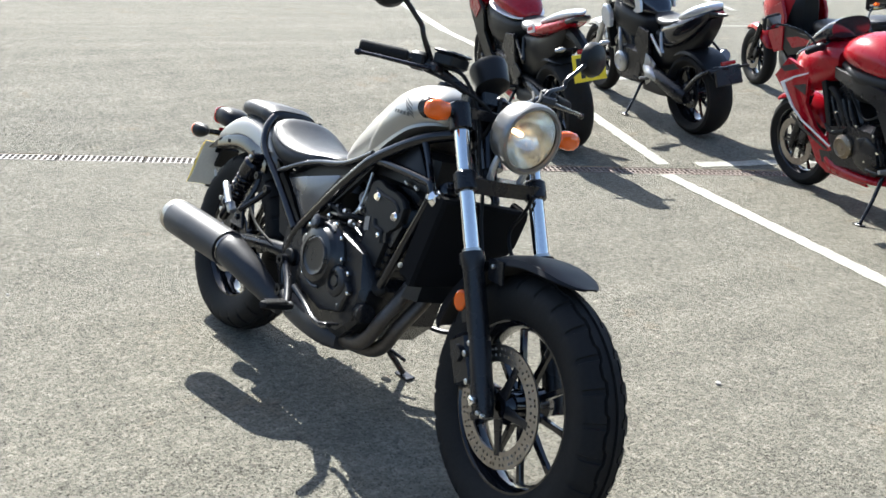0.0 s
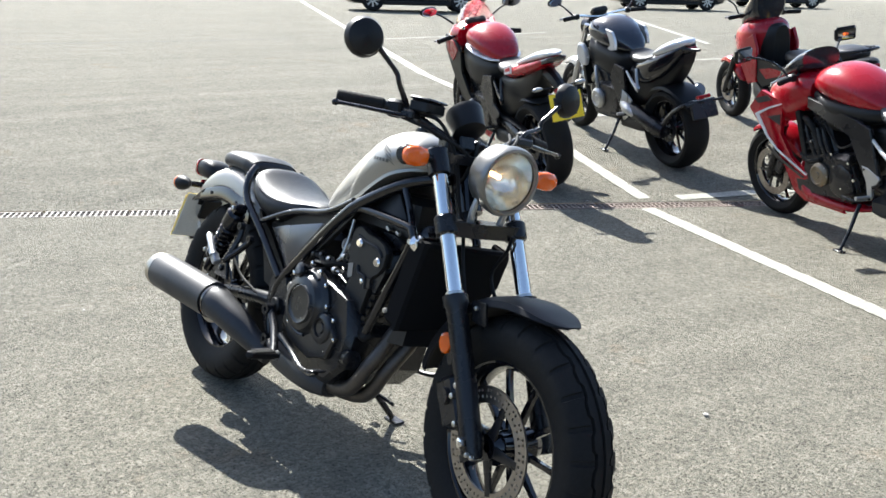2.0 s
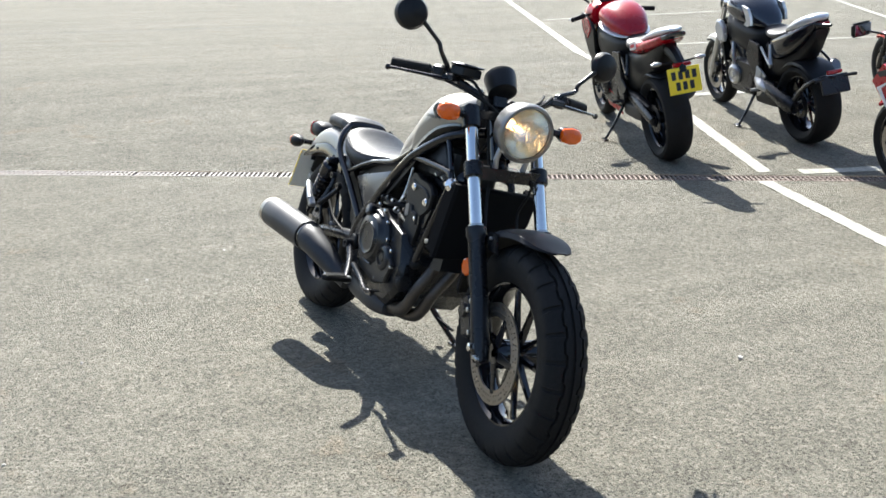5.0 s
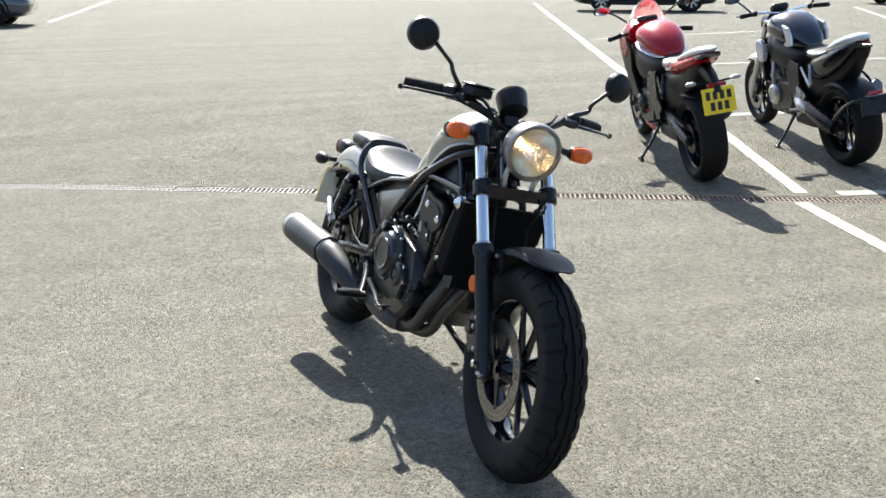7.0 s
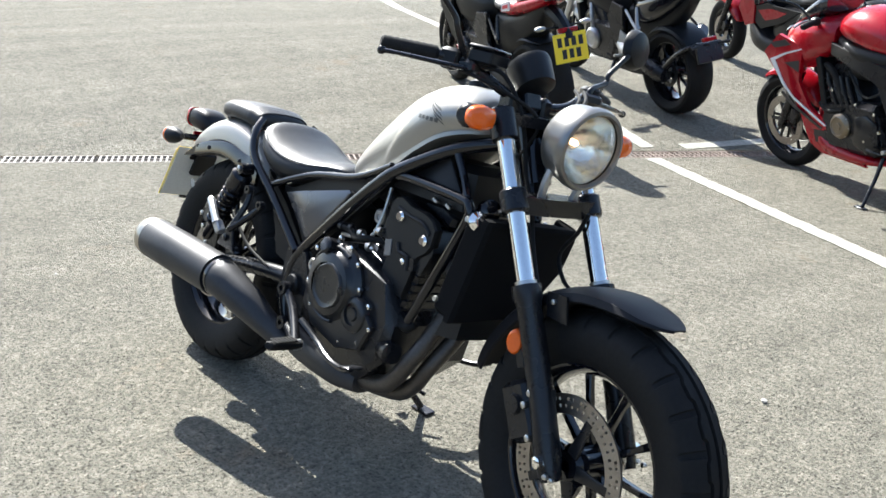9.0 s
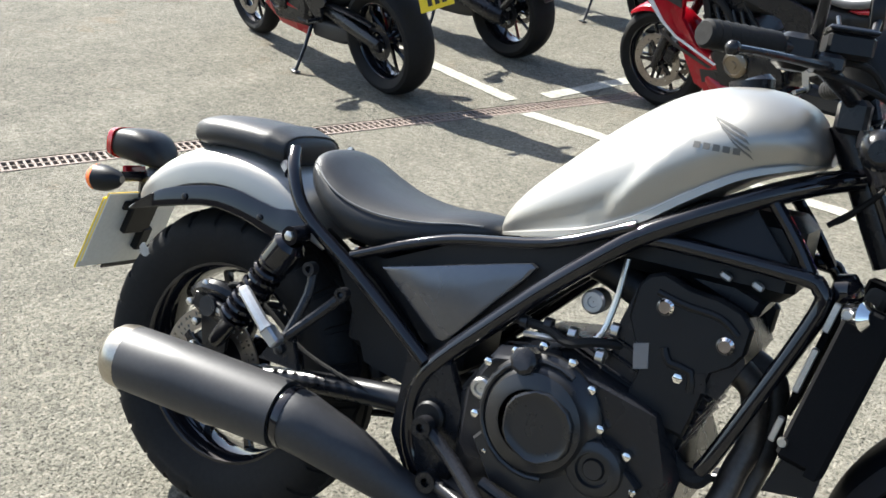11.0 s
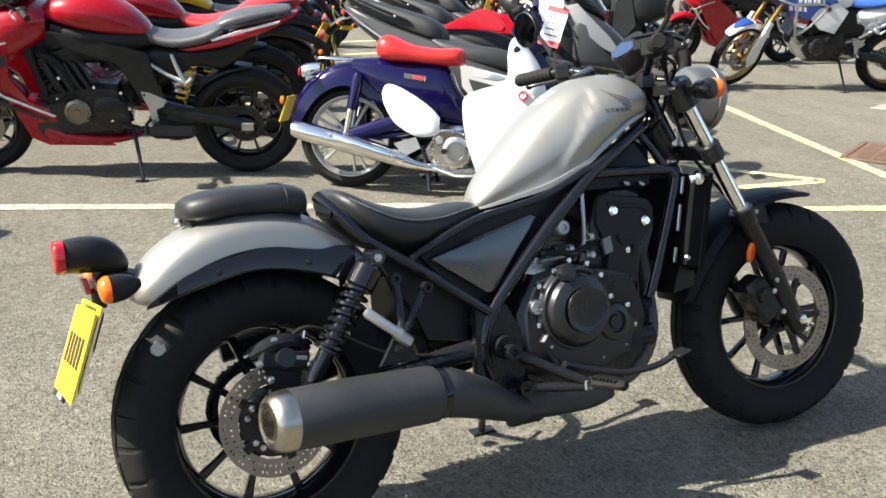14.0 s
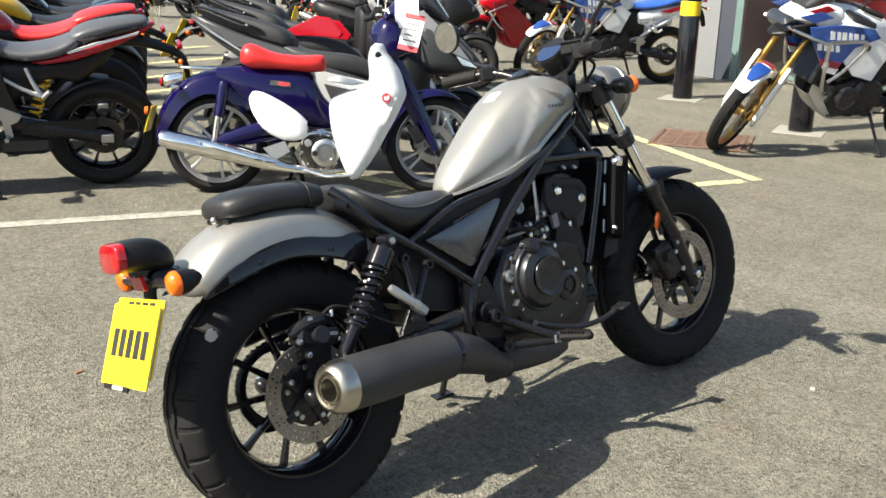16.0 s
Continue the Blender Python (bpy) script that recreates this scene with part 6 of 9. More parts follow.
def running_gear(b, wb, Rr=0.315, Rf=0.30, hr=0.09, hf=0.06, rim=0.215, rake=25, rim_mat=None, fork_mat=None, spokes=10, wire=False, disc=0.155, rim_f=None,
                 fork_top=0.92, steer=0.0, pair=0.0, groove=8, mudguard=None, fork_leg=None, tyre_n=64, fork_y=0.095, front_disc=True, rear_disc=True, arm_mat=None, tread=False):
    """Wheels, forks, swingarm and brakes of a machine whose rear axle stands over the origin."""
    rim_mat, fork_mat = rim_mat or BLACK_PAINT, fork_mat or CHROME
    rim_f = rim_f or rim
    rw = build_wheel(b, "rear_wheel", (0, 0, Rr), Rr, rim, hr, rim_mat, 0 if wire else spokes, (0.08, 0.115), (-0.075,) if rear_disc else (), tyre_n=tyre_n, groove=groove, pair=pair, inner=0.022, tread=tread)
    if wire:
        wire_spokes(rw, rim, STEEL)
    part("sprocket", Mesh().lathe([(0.06, 0.072), (0.105, 0.074), (0.105, 0.080), (0.06, 0.082)], n=40, closed=True), BLACK_MATT, rw)
    k = math.tan(radians(rake))
    fx = lambda z: wb - 0.012 - (z - Rf) * k  # noqa: E731
    top = Vector((fx(fork_top) - 0.05, 0, fork_top))
    ax = Vector((-math.sin(radians(rake)), 0, math.cos(radians(rake))))
    rot = Matrix.Translation(top) @ Matrix.Rotation(radians(steer), 4, ax) @ Matrix.Translation(-top)
    fw = build_wheel(b, "front_wheel", (0, 0, 0), Rf, rim_f, hf, rim_mat, 0 if wire else spokes, (disc - 0.045, disc), (-0.062, 0.062) if front_disc else (), tyre_n=tyre_n, groove=groove, pair=pair, inner=0.022, tread=tread)
    fw.matrix_local = rot @ Matrix.Translation((wb, 0, Rf))
    if wire:
        wire_spokes(fw, rim_f, STEEL, 20)

    def F(name, m, material, label=""):
        ob = part(name, m, material, b, label)
        ob.matrix_local = rot
        return ob
    zl = Rf + 0.34
    for sy in (-1, 1):
        y = fork_y * sy
        F("fork_tube", Mesh().bar((fx(zl - 0.05), y, zl - 0.05), (fx(fork_top), y, fork_top), 0.022, 14), fork_mat)
        F("fork_leg", Mesh().tube([(fx(Rf - 0.03), y, Rf - 0.03), (fx(Rf + 0.05), y, Rf + 0.05), (fx(zl), y, zl)], [0.02, 0.027, 0.027], 14), fork_leg or BLACK_MATT)
        part("swingarm", Mesh().tube([(0.50, 0.09 * sy, 0.42), (0.25, 0.105 * sy, 0.37), (-0.02, 0.108 * sy, Rr), (-0.05, 0.108 * sy, Rr - 0.005)], [0.035, 0.034, 0.030, 0.02], 10, 3, flat=1.3), arm_mat or BLACK_MATT, b)
        if front_disc:
            F("front_caliper", Mesh().box((0.06, 0.05, 0.10), (wb - 0.115, 0.085 * sy, Rf + 0.06), pose(0, 0, 0, 0, -rake, 0), 0.01), BLACK_MATT)
    F("lower_yoke", Mesh().box((0.07, 0.23, 0.035), (fx(fork_top - 0.14) - 0.03, 0, fork_top - 0.14), pose(0, 0, 0, 0, -rake, 0), 0.008), BLACK_MATT)
    F("upper_yoke", Mesh().box((0.07, 0.23, 0.03), (fx(fork_top) - 0.03, 0, fork_top), pose(0, 0, 0, 0, -rake, 0), 0.008), BLACK_MATT)
    if mudguard:
        F("front_mudguard", fender_mesh((wb, 0, Rf), [(48, Rf + 0.018, Rf + 0.012, 0.03), (56, Rf + 0.028, Rf + 0.005, hf + 0.005), (90, Rf + 0.036, Rf - 0.02, hf + 0.016), (125, Rf + 0.034, Rf - 0.04, hf + 0.016), (150, Rf + 0.03, Rf - 0.01, hf + 0.008), (156, Rf + 0.02, Rf + 0.008, hf * 0.5)], cap=0.6), mudguard)
    return rot, F, fx


def bars_and_mirrors(b, F, x, z, w=0.37, mirror=True, rise=0.03, chrome=False, mirror_glass=True, mz=0.17, mx=0.06):
    for sy in (-1, 1):
        F("handlebar", Mesh().tube([(x, 0, z), (x, 0.10 * sy, z + rise * 0.4), (x - 0.03, 0.2 * sy, z + rise), (x - 0.10, w * sy, z + rise)], 0.012, 10, 3), CHROME if chrome else BLACK_MATT)
        F("grip", Mesh().tube([(x - 0.055, (w - 0.11) * sy, z + rise), (x - 0.10, w * sy, z + rise), (x - 0.103, (w + 0.01) * sy, z + rise)], [0.018, 0.018, 0.012], 12), RUBBER)
        F("lever", Mesh().tube([(x + 0.0, (w - 0.14) * sy, z + rise), (x + 0.0, (w - 0.09) * sy, z + rise), (x - 0.05, (w + 0.02) * sy, z + rise - 0.005)], 0.007, 8, 3), ALLOY)
        F("switch_housing", Mesh().box((0.045, 0.04, 0.045), (x - 0.045, (w - 0.135) * sy, z + rise), None, 0.008), PLASTIC)
        if mirror:
            mi = F("mirror", Mesh().tube([(x - 0.02, (w - 0.13) * sy, z + rise), (x + mx * 0.4, (w - 0.10) * sy, z + rise + mz * 0.6), (x + mx, (w + 0.02) * sy, z + rise + mz)], 0.007, 8, 3), BLACK_MATT)
            sh = Mesh()
            sh.m = Matrix.Translation((x + mx, (w + 0.05) * sy, z + rise + mz + 0.015)) @ pose(0, 0, 0, 0, -5, 12 * sy)
            sh.box((0.03, 0.14, 0.085), (0, 0, 0), None, 0.014)
            part("mirror_shell", sh, PLASTIC, mi)
            gl = Mesh()
            gl.m = sh.m
            gl.box((0.004, 0.118, 0.065), (-0.0165, 0, 0))
            part("mirror_glass", gl, MIRROR, mi)


def engine_unit(b, x=0.72, z=0.44, cover=None, wide=0.16, tilt=25, r=0.085, cx=0.08):
    en = part("engine_case", Mesh().rings([[(x + a, y, z + c) for a, c in ((-0.22 + d, -0.05), (-0.18 + d, -0.17 + d), (0.14, -0.19 + d), (0.24 - d, -0.06), (0.22 - d, 0.06), (0.05, 0.12 - d), (-0.17, 0.12 - d))] for y, d in ((-wide, 0.03), (-wide + 0.03, 0), (wide - 0.03, 0), (wide, 0.03))]), BLACK_MATT, b)
    m = Mesh()
    m.m = Matrix.Translation((x + 0.10, 0, z + 0.17)) @ pose(0, 0, 0, 0, tilt, 0)
    m.box((0.22, 0.26, 0.30), (0, 0, 0), None, 0.02)
    part("cylinder_block", m, BLACK_MATT, en)
    for sy in (-1, 1):
        part("case_cover", Mesh().lathe([(r, (wide - 0.01) * sy), (r, (wide + 0.015) * sy), (r * 0.85, (wide + 0.03) * sy), (r * 0.72, (wide + 0.034) * sy), (r * 0.66, (wide + 0.028) * sy), (r * 0.3, (wide + 0.028) * sy), (r * 0.26, (wide + 0.034) * sy), (0.001, (wide + 0.034) * sy)], (x + cx, 0, z - 0.03), "y", 28), cover or ENGINE_GREY, en)
        part("sprocket_cover", Mesh().plate([(x - 0.24, z - 0.09), (x - 0.08, z - 0.13), (x - 0.05, z + 0.03), (x - 0.2, z + 0.06)], (wide - 0.03) * sy - 0.015, (wide - 0.03) * sy + 0.015, 0.06), BLACK_MATT, en)
        for i in range(8):
            a = 2 * math.pi * i / 8
            part("case_bolt", bolt_mesh((x + cx + r * 0.92 * math.cos(a), (wide + 0.014) * sy, z - 0.03 + r * 0.92 * math.sin(a)), (0, sy, 0), 0.006), STEEL, en)
    return en


def plate_at(b, x, z, tilt, w=0.22, h=0.17, y=0.0):
    M = Matrix.Translation((x, y, z)) @ pose(0, 0, 0, 0, tilt, 0)
    m = Mesh()
    m.m = M
    m.box((0.004, w, h), (0, 0, 0), None, 0.001)
    pl = part("number_plate", m, PLATE_Y, b, "yellow rear number plate")
    for row, n in ((0.036, 4), (-0.036, 3)):
        for i in range(n):
            k = Mesh()
            k.m = M
            k.box((0.0012, 0.030, 0.056), (-0.0028, (i - (n - 1) / 2) * 0.048, row))
            part("character_bar", k, INK, pl)
    return pl


def foot_gear(b, x=0.45, z=0.42, material=None, y=0.16):
    """Forged footrest brackets with pegs and heel guards, and the pillion brackets above them."""
    material = material or ALLOY
    for sy in (-1, 1):
        hg = part("footpeg_hanger", Mesh().plate([(x - 0.075, z + 0.055), (x - 0.045, z + 0.075), (x + 0.02, z + 0.105), (x + 0.065, z + 0.11), (x + 0.055, z + 0.07), (x + 0.03, z + 0.02), (x + 0.02, z - 0.05), (x, z - 0.085), (x - 0.02, z - 0.06), (x - 0.012, z + 0.005), (x - 0.05, z + 0.02)], y * sy - 0.007, y * sy + 0.007, 0.05), material, b)
        part("footpeg", Mesh().tube([(x + 0.005, y * sy, z - 0.06), (x + 0.005, (y + 0.03) * sy, z - 0.06), (x + 0.01, (y + 0.09) * sy, z - 0.055)], [0.012, 0.010, 0.012], 8), material, hg)
        part("hanger_bolt", bolt_mesh((x + 0.045, (y + 0.005) * sy, z + 0.09), (0, sy, 0), 0.008, 0.006), BLACK_MATT, hg)
        part("gear_lever", Mesh().tube([(x - 0.01, (y + 0.015) * sy, z - 0.07), (x + 0.08, (y + 0.03) * sy, z - 0.095), (x + 0.17, (y + 0.045) * sy, z - 0.085)], [0.008, 0.007, 0.009], 8, 2), BLACK_MATT, hg)
        pb = part("pillion_hanger", Mesh().tube([(x - 0.115, 0.145 * sy, z + 0.315), (x - 0.15, 0.165 * sy, z + 0.23), (x - 0.185, 0.18 * sy, z + 0.165)], [0.010, 0.013, 0.016], 8), material, b)
        part("bracket_arm", Mesh().tube([(x + 0.02, 0.145 * sy, z + 0.27), (x - 0.09, 0.165 * sy, z + 0.205), (x - 0.18, 0.18 * sy, z + 0.165)], [0.010, 0.011, 0.014], 8), material, pb)
        part("pillion_peg", Mesh().tube([(x - 0.19, 0.185 * sy, z + 0.16), (x - 0.23, 0.205 * sy, z + 0.20)], 0.013, 8), material, pb)


def side_stand(b, x=0.62, lean=10, z=0.28):
    t = math.tan(radians(lean))
    y = 0.30
    st = part("side_stand", Mesh().tube([(x, 0.12, z), (x - 0.03, 0.2, z * 0.55 + y * t * 0.4), (x - 0.06, y, y * t + 0.012)], [0.013, 0.011, 0.010], 8), BLACK_MATT, b)
    part("stand_foot", Mesh().box((0.07, 0.035, 0.010), (x - 0.055, y + 0.004, y * t + 0.006), pose(0, 0, 0, lean, 0, 0), 0.002), BLACK_MATT, st)


def rear_lamps(b, x, z, w=0.13):
    part("tail_lens", Mesh().box((0.03, 0.12, 0.035), (x, 0, z), None, 0.008), RED_LENS, b, "red tail lamp lens")
    for sy in (-1, 1):
        ind = part("rear_indicator", Mesh().tube([(x + 0.04, 0.04 * sy, z - 0.07), (x + 0.03, (w - 0.03) * sy, z - 0.07), (x + 0.02, w * sy, z - 0.07)], [0.008, 0.008, 0.016], 8), PLASTIC, b)
        part("indicator_lens", Mesh().ball((x + 0.005, (w + 0.015) * sy, z - 0.07), 0.016, 10, 6, (1, 1.5, 1)), AMBER, ind)


def bodies(b, rows):
    for name, material, label, r, kw in rows:
        part(name, shell(r, **kw), material, b, label, 50)


def side_panel(b, name, outline, y, t, material, inset=0.03, label="", fold=0.0):
    """A matching panel on either side; fold: how far its lower edge draws in under the machine."""
    for sy in (-1, 1):
        m = Mesh().plate(outline, y * sy - t / 2, y * sy + t / 2, inset)
        m.v = [Vector((v.x, v.y * (1 - fold * max(0.0, 0.55 - v.z) / 0.35), v.z)) for v in m.v]
        part(name, m, material, b, label)


# red sports machine with a half fairing, beside the white line
def build_red_sport(rear, front, lean, name="sports_motorcycle", label="red faired sports motorcycle with white stripes and black seat", wb=1.5, detail=True, full=False, plate=True, body=None, seat_mat=None):
    body = body or RED_PAINT
    b = thing(name, placed(rear, front, lean), label, "motorcycle", "parked motorcycles")
    rot, F, fx = running_gear(b, wb, rim_mat=BLACK_PAINT, fork_mat=GOLD if full else CHROME, spokes=10, disc=0.155, mudguard=body, fork_top=0.93, steer=3 if lean else 0)
    engine_unit(b, 0.85, 0.44, GOLD_DARK, r=0.072, cx=0.05)
    for sy in (-1, 1):
        for i in range(4):
            part("head_rib", Mesh().tube([(0.80 + 0.05 * i, 0.150 * sy, 0.50), (0.86 + 0.05 * i, 0.152 * sy, 0.60), (0.90 + 0.05 * i, 0.145 * sy, 0.68)], [0.012, 0.015, 0.010], 8, 2), BLACK_MATT, b)
        part("clutch_case", Mesh().plate([(0.62, 0.34), (0.64, 0.46), (0.72, 0.50), (0.80, 0.48), (0.84, 0.40), (0.80, 0.32), (0.70, 0.29)], 0.158 * sy - 0.014, 0.158 * sy + 0.014, 0.12), BLACK_MATT, b)
    bodies(b, [
        ("fuel_tank", body, "glossy red fuel tank", [(0.49, 0.05, 0.85, 0.815), (0.53, 0.10, 0.90, 0.805), (0.62, 0.145, 0.975, 0.81), (0.74, 0.172, 1.035, 0.82), (0.86, 0.175, 1.052, 0.845), (0.96, 0.15, 1.03, 0.87), (1.03, 0.10, 0.985, 0.90), (1.05, 0.05, 0.955, 0.92)], dict(p=2.6, up=2.2, waist=0.42, n=32)),
        ("rider_seat", seat_mat or VINYL, "", [(0.09, 0.10, 0.885, 0.835), (0.13, 0.13, 0.880, 0.81), (0.22, 0.142, 0.845, 0.775), (0.34, 0.135, 0.822, 0.755), (0.44, 0.115, 0.825, 0.76), (0.51, 0.085, 0.85, 0.775), (0.54, 0.05, 0.865, 0.80)], dict(p=3.4, up=3.2)),
        ("tank_panel", PLASTIC, "", [(0.47, 0.07, 0.83, 0.76), (0.56, 0.13, 0.85, 0.735), (0.72, 0.165, 0.865, 0.74), (0.88, 0.165, 0.88, 0.77), (1.0, 0.13, 0.90, 0.82)], dict(p=3, up=3)),
        ("pillion_seat", seat_mat or VINYL, "", [(-0.27, 0.05, 0.965, 0.935), (-0.25, 0.08, 0.980, 0.925), (-0.14, 0.10, 0.975, 0.895), (0.02, 0.115, 0.945, 0.86), (0.10, 0.11, 0.915, 0.85), (0.135, 0.08, 0.89, 0.85)], dict(p=3.4, up=3.4)),
        ("tail_cowl", body, "", [(-0.31, 0.02, 0.955, 0.935), (-0.24, 0.075, 0.935, 0.895), (-0.08, 0.12, 0.885, 0.825), (0.10, 0.138, 0.825, 0.765), (0.26, 0.135, 0.778, 0.742), (0.34, 0.11, 0.76, 0.745)], dict(p=3, up=3)),
        ("upper_fairing", body, "", [(1.02, 0.14, 0.96, 0.80), (1.12, 0.19, 0.985, 0.74), (1.28, 0.19, 0.97, 0.66), (1.40, 0.145, 0.92, 0.70), (1.48, 0.08, 0.86, 0.74), (1.51, 0.03, 0.82, 0.77)], dict(p=3, up=2.6)),
        ("lower_fairing", body, "", [(0.60, 0.06, 0.25, 0.22), (0.70, 0.13, 0.26, 0.205), (0.88, 0.16, 0.28, 0.20), (1.04, 0.165, 0.32, 0.21), (1.14, 0.13, 0.42, 0.26), (1.19, 0.07, 0.46, 0.37)], dict(p=3, up=3)),
        ("air_intake", PLASTIC, "", [(0.56, 0.11, 0.77, 0.66), (0.75, 0.13, 0.78, 0.66), (0.95, 0.125, 0.80, 0.66), (1.05, 0.10, 0.82, 0.70)], dict(p=3, up=3)),
        ("subframe_cover", PLASTIC, "", [(-0.08, 0.06, 0.86, 0.78), (0.10, 0.08, 0.78, 0.62), (0.25, 0.10, 0.76, 0.64), (0.45, 0.115, 0.76, 0.52), (0.56, 0.11, 0.74, 0.44)], dict(p=3, up=3)),
    ])
    if full:
        side_panel(b, "side_fairing", [(1.44, 0.83), (1.25, 0.86), (1.0, 0.72), (0.80, 0.55), (0.62, 0.36), (0.80, 0.24), (1.08, 0.30), (1.25, 0.52), (1.40, 0.74)], 0.185, 0.02, body)
    else:
        side_panel(b, "side_fairing", [(1.55, 0.74), (1.42, 0.86), (1.21, 0.81), (1.235, 0.61), (1.154, 0.475), (1.03, 0.39), (1.0, 0.30), (0.81, 0.245), (0.725, 0.20), (1.088, 0.205), (1.175, 0.25), (1.245, 0.44), (1.29, 0.53), (1.42, 0.62)], 0.180, 0.024, body, 0.0, fold=0.3)
        side_panel(b, "intake_slot", [(1.50, 0.80), (1.36, 0.835), (1.31, 0.81), (1.45, 0.775)], 0.1925, 0.004, INK, 0.0)
        side_panel(b, "fairing_recess", [(1.235, 0.66), (1.36, 0.70), (1.235, 0.73)], 0.1925, 0.004, INK, 0.0)
        side_panel(b, "belly_vent", [(1.13, 0.34), (1.02, 0.35), (0.90, 0.28), (1.12, 0.265)], 0.1925, 0.004, INK, 0.0, fold=0.3)
    side_panel(b, "white_stripe", [(1.49, 0.705), (1.35, 0.762), (1.215, 0.802), (1.215, 0.793), (1.35, 0.750), (1.445, 0.705), (1.36, 0.585), (1.275, 0.508), (1.02, 0.386), (1.032, 0.378), (1.28, 0.494), (1.37, 0.570), (1.472, 0.685)], 0.194, 0.006, WHITE_PAINT, 0.0, fold=0.3)
    side_panel(b, "black_stripe", [(1.37, 0.53), (1.28, 0.462), (1.05, 0.363), (1.07, 0.352), (1.295, 0.445), (1.385, 0.515)], 0.194, 0.006, INK, 0.0, fold=0.3)
    side_panel(b, "frame_spar", [(0.50, 0.74), (0.62, 0.78), (1.02, 0.86), (1.02, 0.80), (0.66, 0.68), (0.56, 0.50), (0.48, 0.40), (0.42, 0.44)], 0.15, 0.03, BLACK_MATT)
    side_panel(b, "chain_cover", [(0.02, 0.44), (0.40, 0.42), (0.44, 0.36), (0.30, 0.33), (0.05, 0.37)], 0.125, 0.012, PLASTIC)
    part("windscreen", shell([(1.10, 0.13, 1.12, 1.0), (1.16, 0.15, 1.10, 0.97), (1.28, 0.14, 1.02, 0.93), (1.38, 0.10, 0.94, 0.90)], p=3, up=2.4), GLASS_DARK, b)
    part("hugger", fender_mesh((0, 0, 0.315), [(28, 0.326, 0.322, 0.04), (36, 0.332, 0.318, 0.075), (62, 0.334, 0.312, 0.086), (86, 0.333, 0.316, 0.080), (98, 0.328, 0.322, 0.04)], cap=0.6), PLASTIC, b)
    part("rear_shock", coil_mesh((0.36, 0.06, 0.44), (0.28, 0.06, 0.66), 0.028, 0.007, 6), YELLOW_PAINT, b, "yellow rear spring")
    part("muffler", Mesh().tube([(0.60, -0.10, 0.22), (0.45, -0.14, 0.23), (0.38, -0.16, 0.25), (0.12, -0.19, 0.36), (0.10, -0.19, 0.37)], [0.03, 0.05, 0.058, 0.055, 0.035], 16), ALLOY if full else EXHAUST, b)
    part("collector", Mesh().box((0.28, 0.17, 0.12), (0.42, 0.02, 0.28), None, 0.03), EXHAUST, b)
    for y in (-0.09, -0.03, 0.03, 0.09):
        part("header_pipe", Mesh().tube([(0.98, y, 0.60), (1.06, y, 0.52), (1.05, y * 0.9, 0.36), (0.92, y * 0.7, 0.25), (0.62, y * 0.4, 0.24)], 0.019, 10, 4), STEEL, b)
    foot_gear(b, 0.49, 0.42)
    for sy in (-1, 1):
        part("coolant_hose", Mesh().tube([(1.08, 0.13 * sy, 0.72), (1.0, 0.155 * sy, 0.70), (0.93, 0.15 * sy, 0.60), (0.92, 0.14 * sy, 0.50)], 0.018, 10, 4), RUBBER, b)
        part("coolant_hose", Mesh().tube([(1.10, 0.14 * sy, 0.50), (1.02, 0.16 * sy, 0.47), (0.90, 0.165 * sy, 0.50)], 0.014, 10, 4), RUBBER, b)
        part("cable", Mesh().tube([(0.60, 0.15 * sy, 0.66), (0.72, 0.165 * sy, 0.60), (0.80, 0.16 * sy, 0.64), (0.88, 0.15 * sy, 0.72)], 0.006, 8, 4), RUBBER, b)
        for i in range(5):
            part("engine_fin", Mesh().box((0.20, 0.006, 0.010), (0.955 + 0.012 * i, 0.134 * sy, 0.54 + 0.035 * i), pose(0, 0, 0, 0, 25, 0), 0.002), BLACK_MATT, b)
        for x, z in ((0.66, 0.52), (0.72, 0.36), (0.80, 0.55), (0.98, 0.60), (1.0, 0.48), (0.62, 0.43)):
            part("bright_bolt", bolt_mesh((x, 0.165 * sy, z), (0, sy, 0), 0.009, 0.008), CHROME, b)
    bars_and_mirrors(b, F, fx(0.95) - 0.02, 0.97, 0.33, rise=0.0, mz=0.14, mx=0.16)
    part("radiator", Mesh().box((0.04, 0.30, 0.30), (1.10, 0, 0.62), pose(0, 0, 0, 0, 14, 0), 0.008), PLASTIC, b)
    part("headlamp", Mesh().box((0.06, 0.22, 0.06), (1.44, 0, 0.86), pose(0, 0, 0, 0, 30, 0), 0.018), GLASS_DARK, b)
    part("tail_arm", Mesh().tube([(-0.06, 0, 0.85), (-0.22, 0, 0.845), (-0.38, 0, 0.795), (-0.46, 0, 0.74), (-0.485, 0, 0.62)], [0.05, 0.045, 0.032, 0.026, 0.018], 8, 3, flat=0.8), PLASTIC, b)
    side_panel(b, "tail_stripe", [(-0.22, 0.925), (0.0, 0.868), (0.16, 0.815), (0.15, 0.805), (0.0, 0.852), (-0.21, 0.912)], 0.131, 0.012, WHITE_PAINT, 0.0)
    for sy in (-1, 1):
        part("axle_block", Mesh().box((0.07, 0.016, 0.05), (-0.015, 0.132 * sy, 0.315), None, 0.006), ALLOY, b)
        part("grab_handle", Mesh().tube([(0.02, 0.125 * sy, 0.90), (-0.10, 0.13 * sy, 0.935), (-0.24, 0.10 * sy, 0.955)], 0.010, 8, 3), BLACK_MATT, b)
    rear_lamps(b, -0.44, 0.82, 0.09)
    if plate:
        plate_at(b, -0.515, 0.62, 18, 0.20, 0.16)
    side_stand(b, 0.62, lean)
    return b


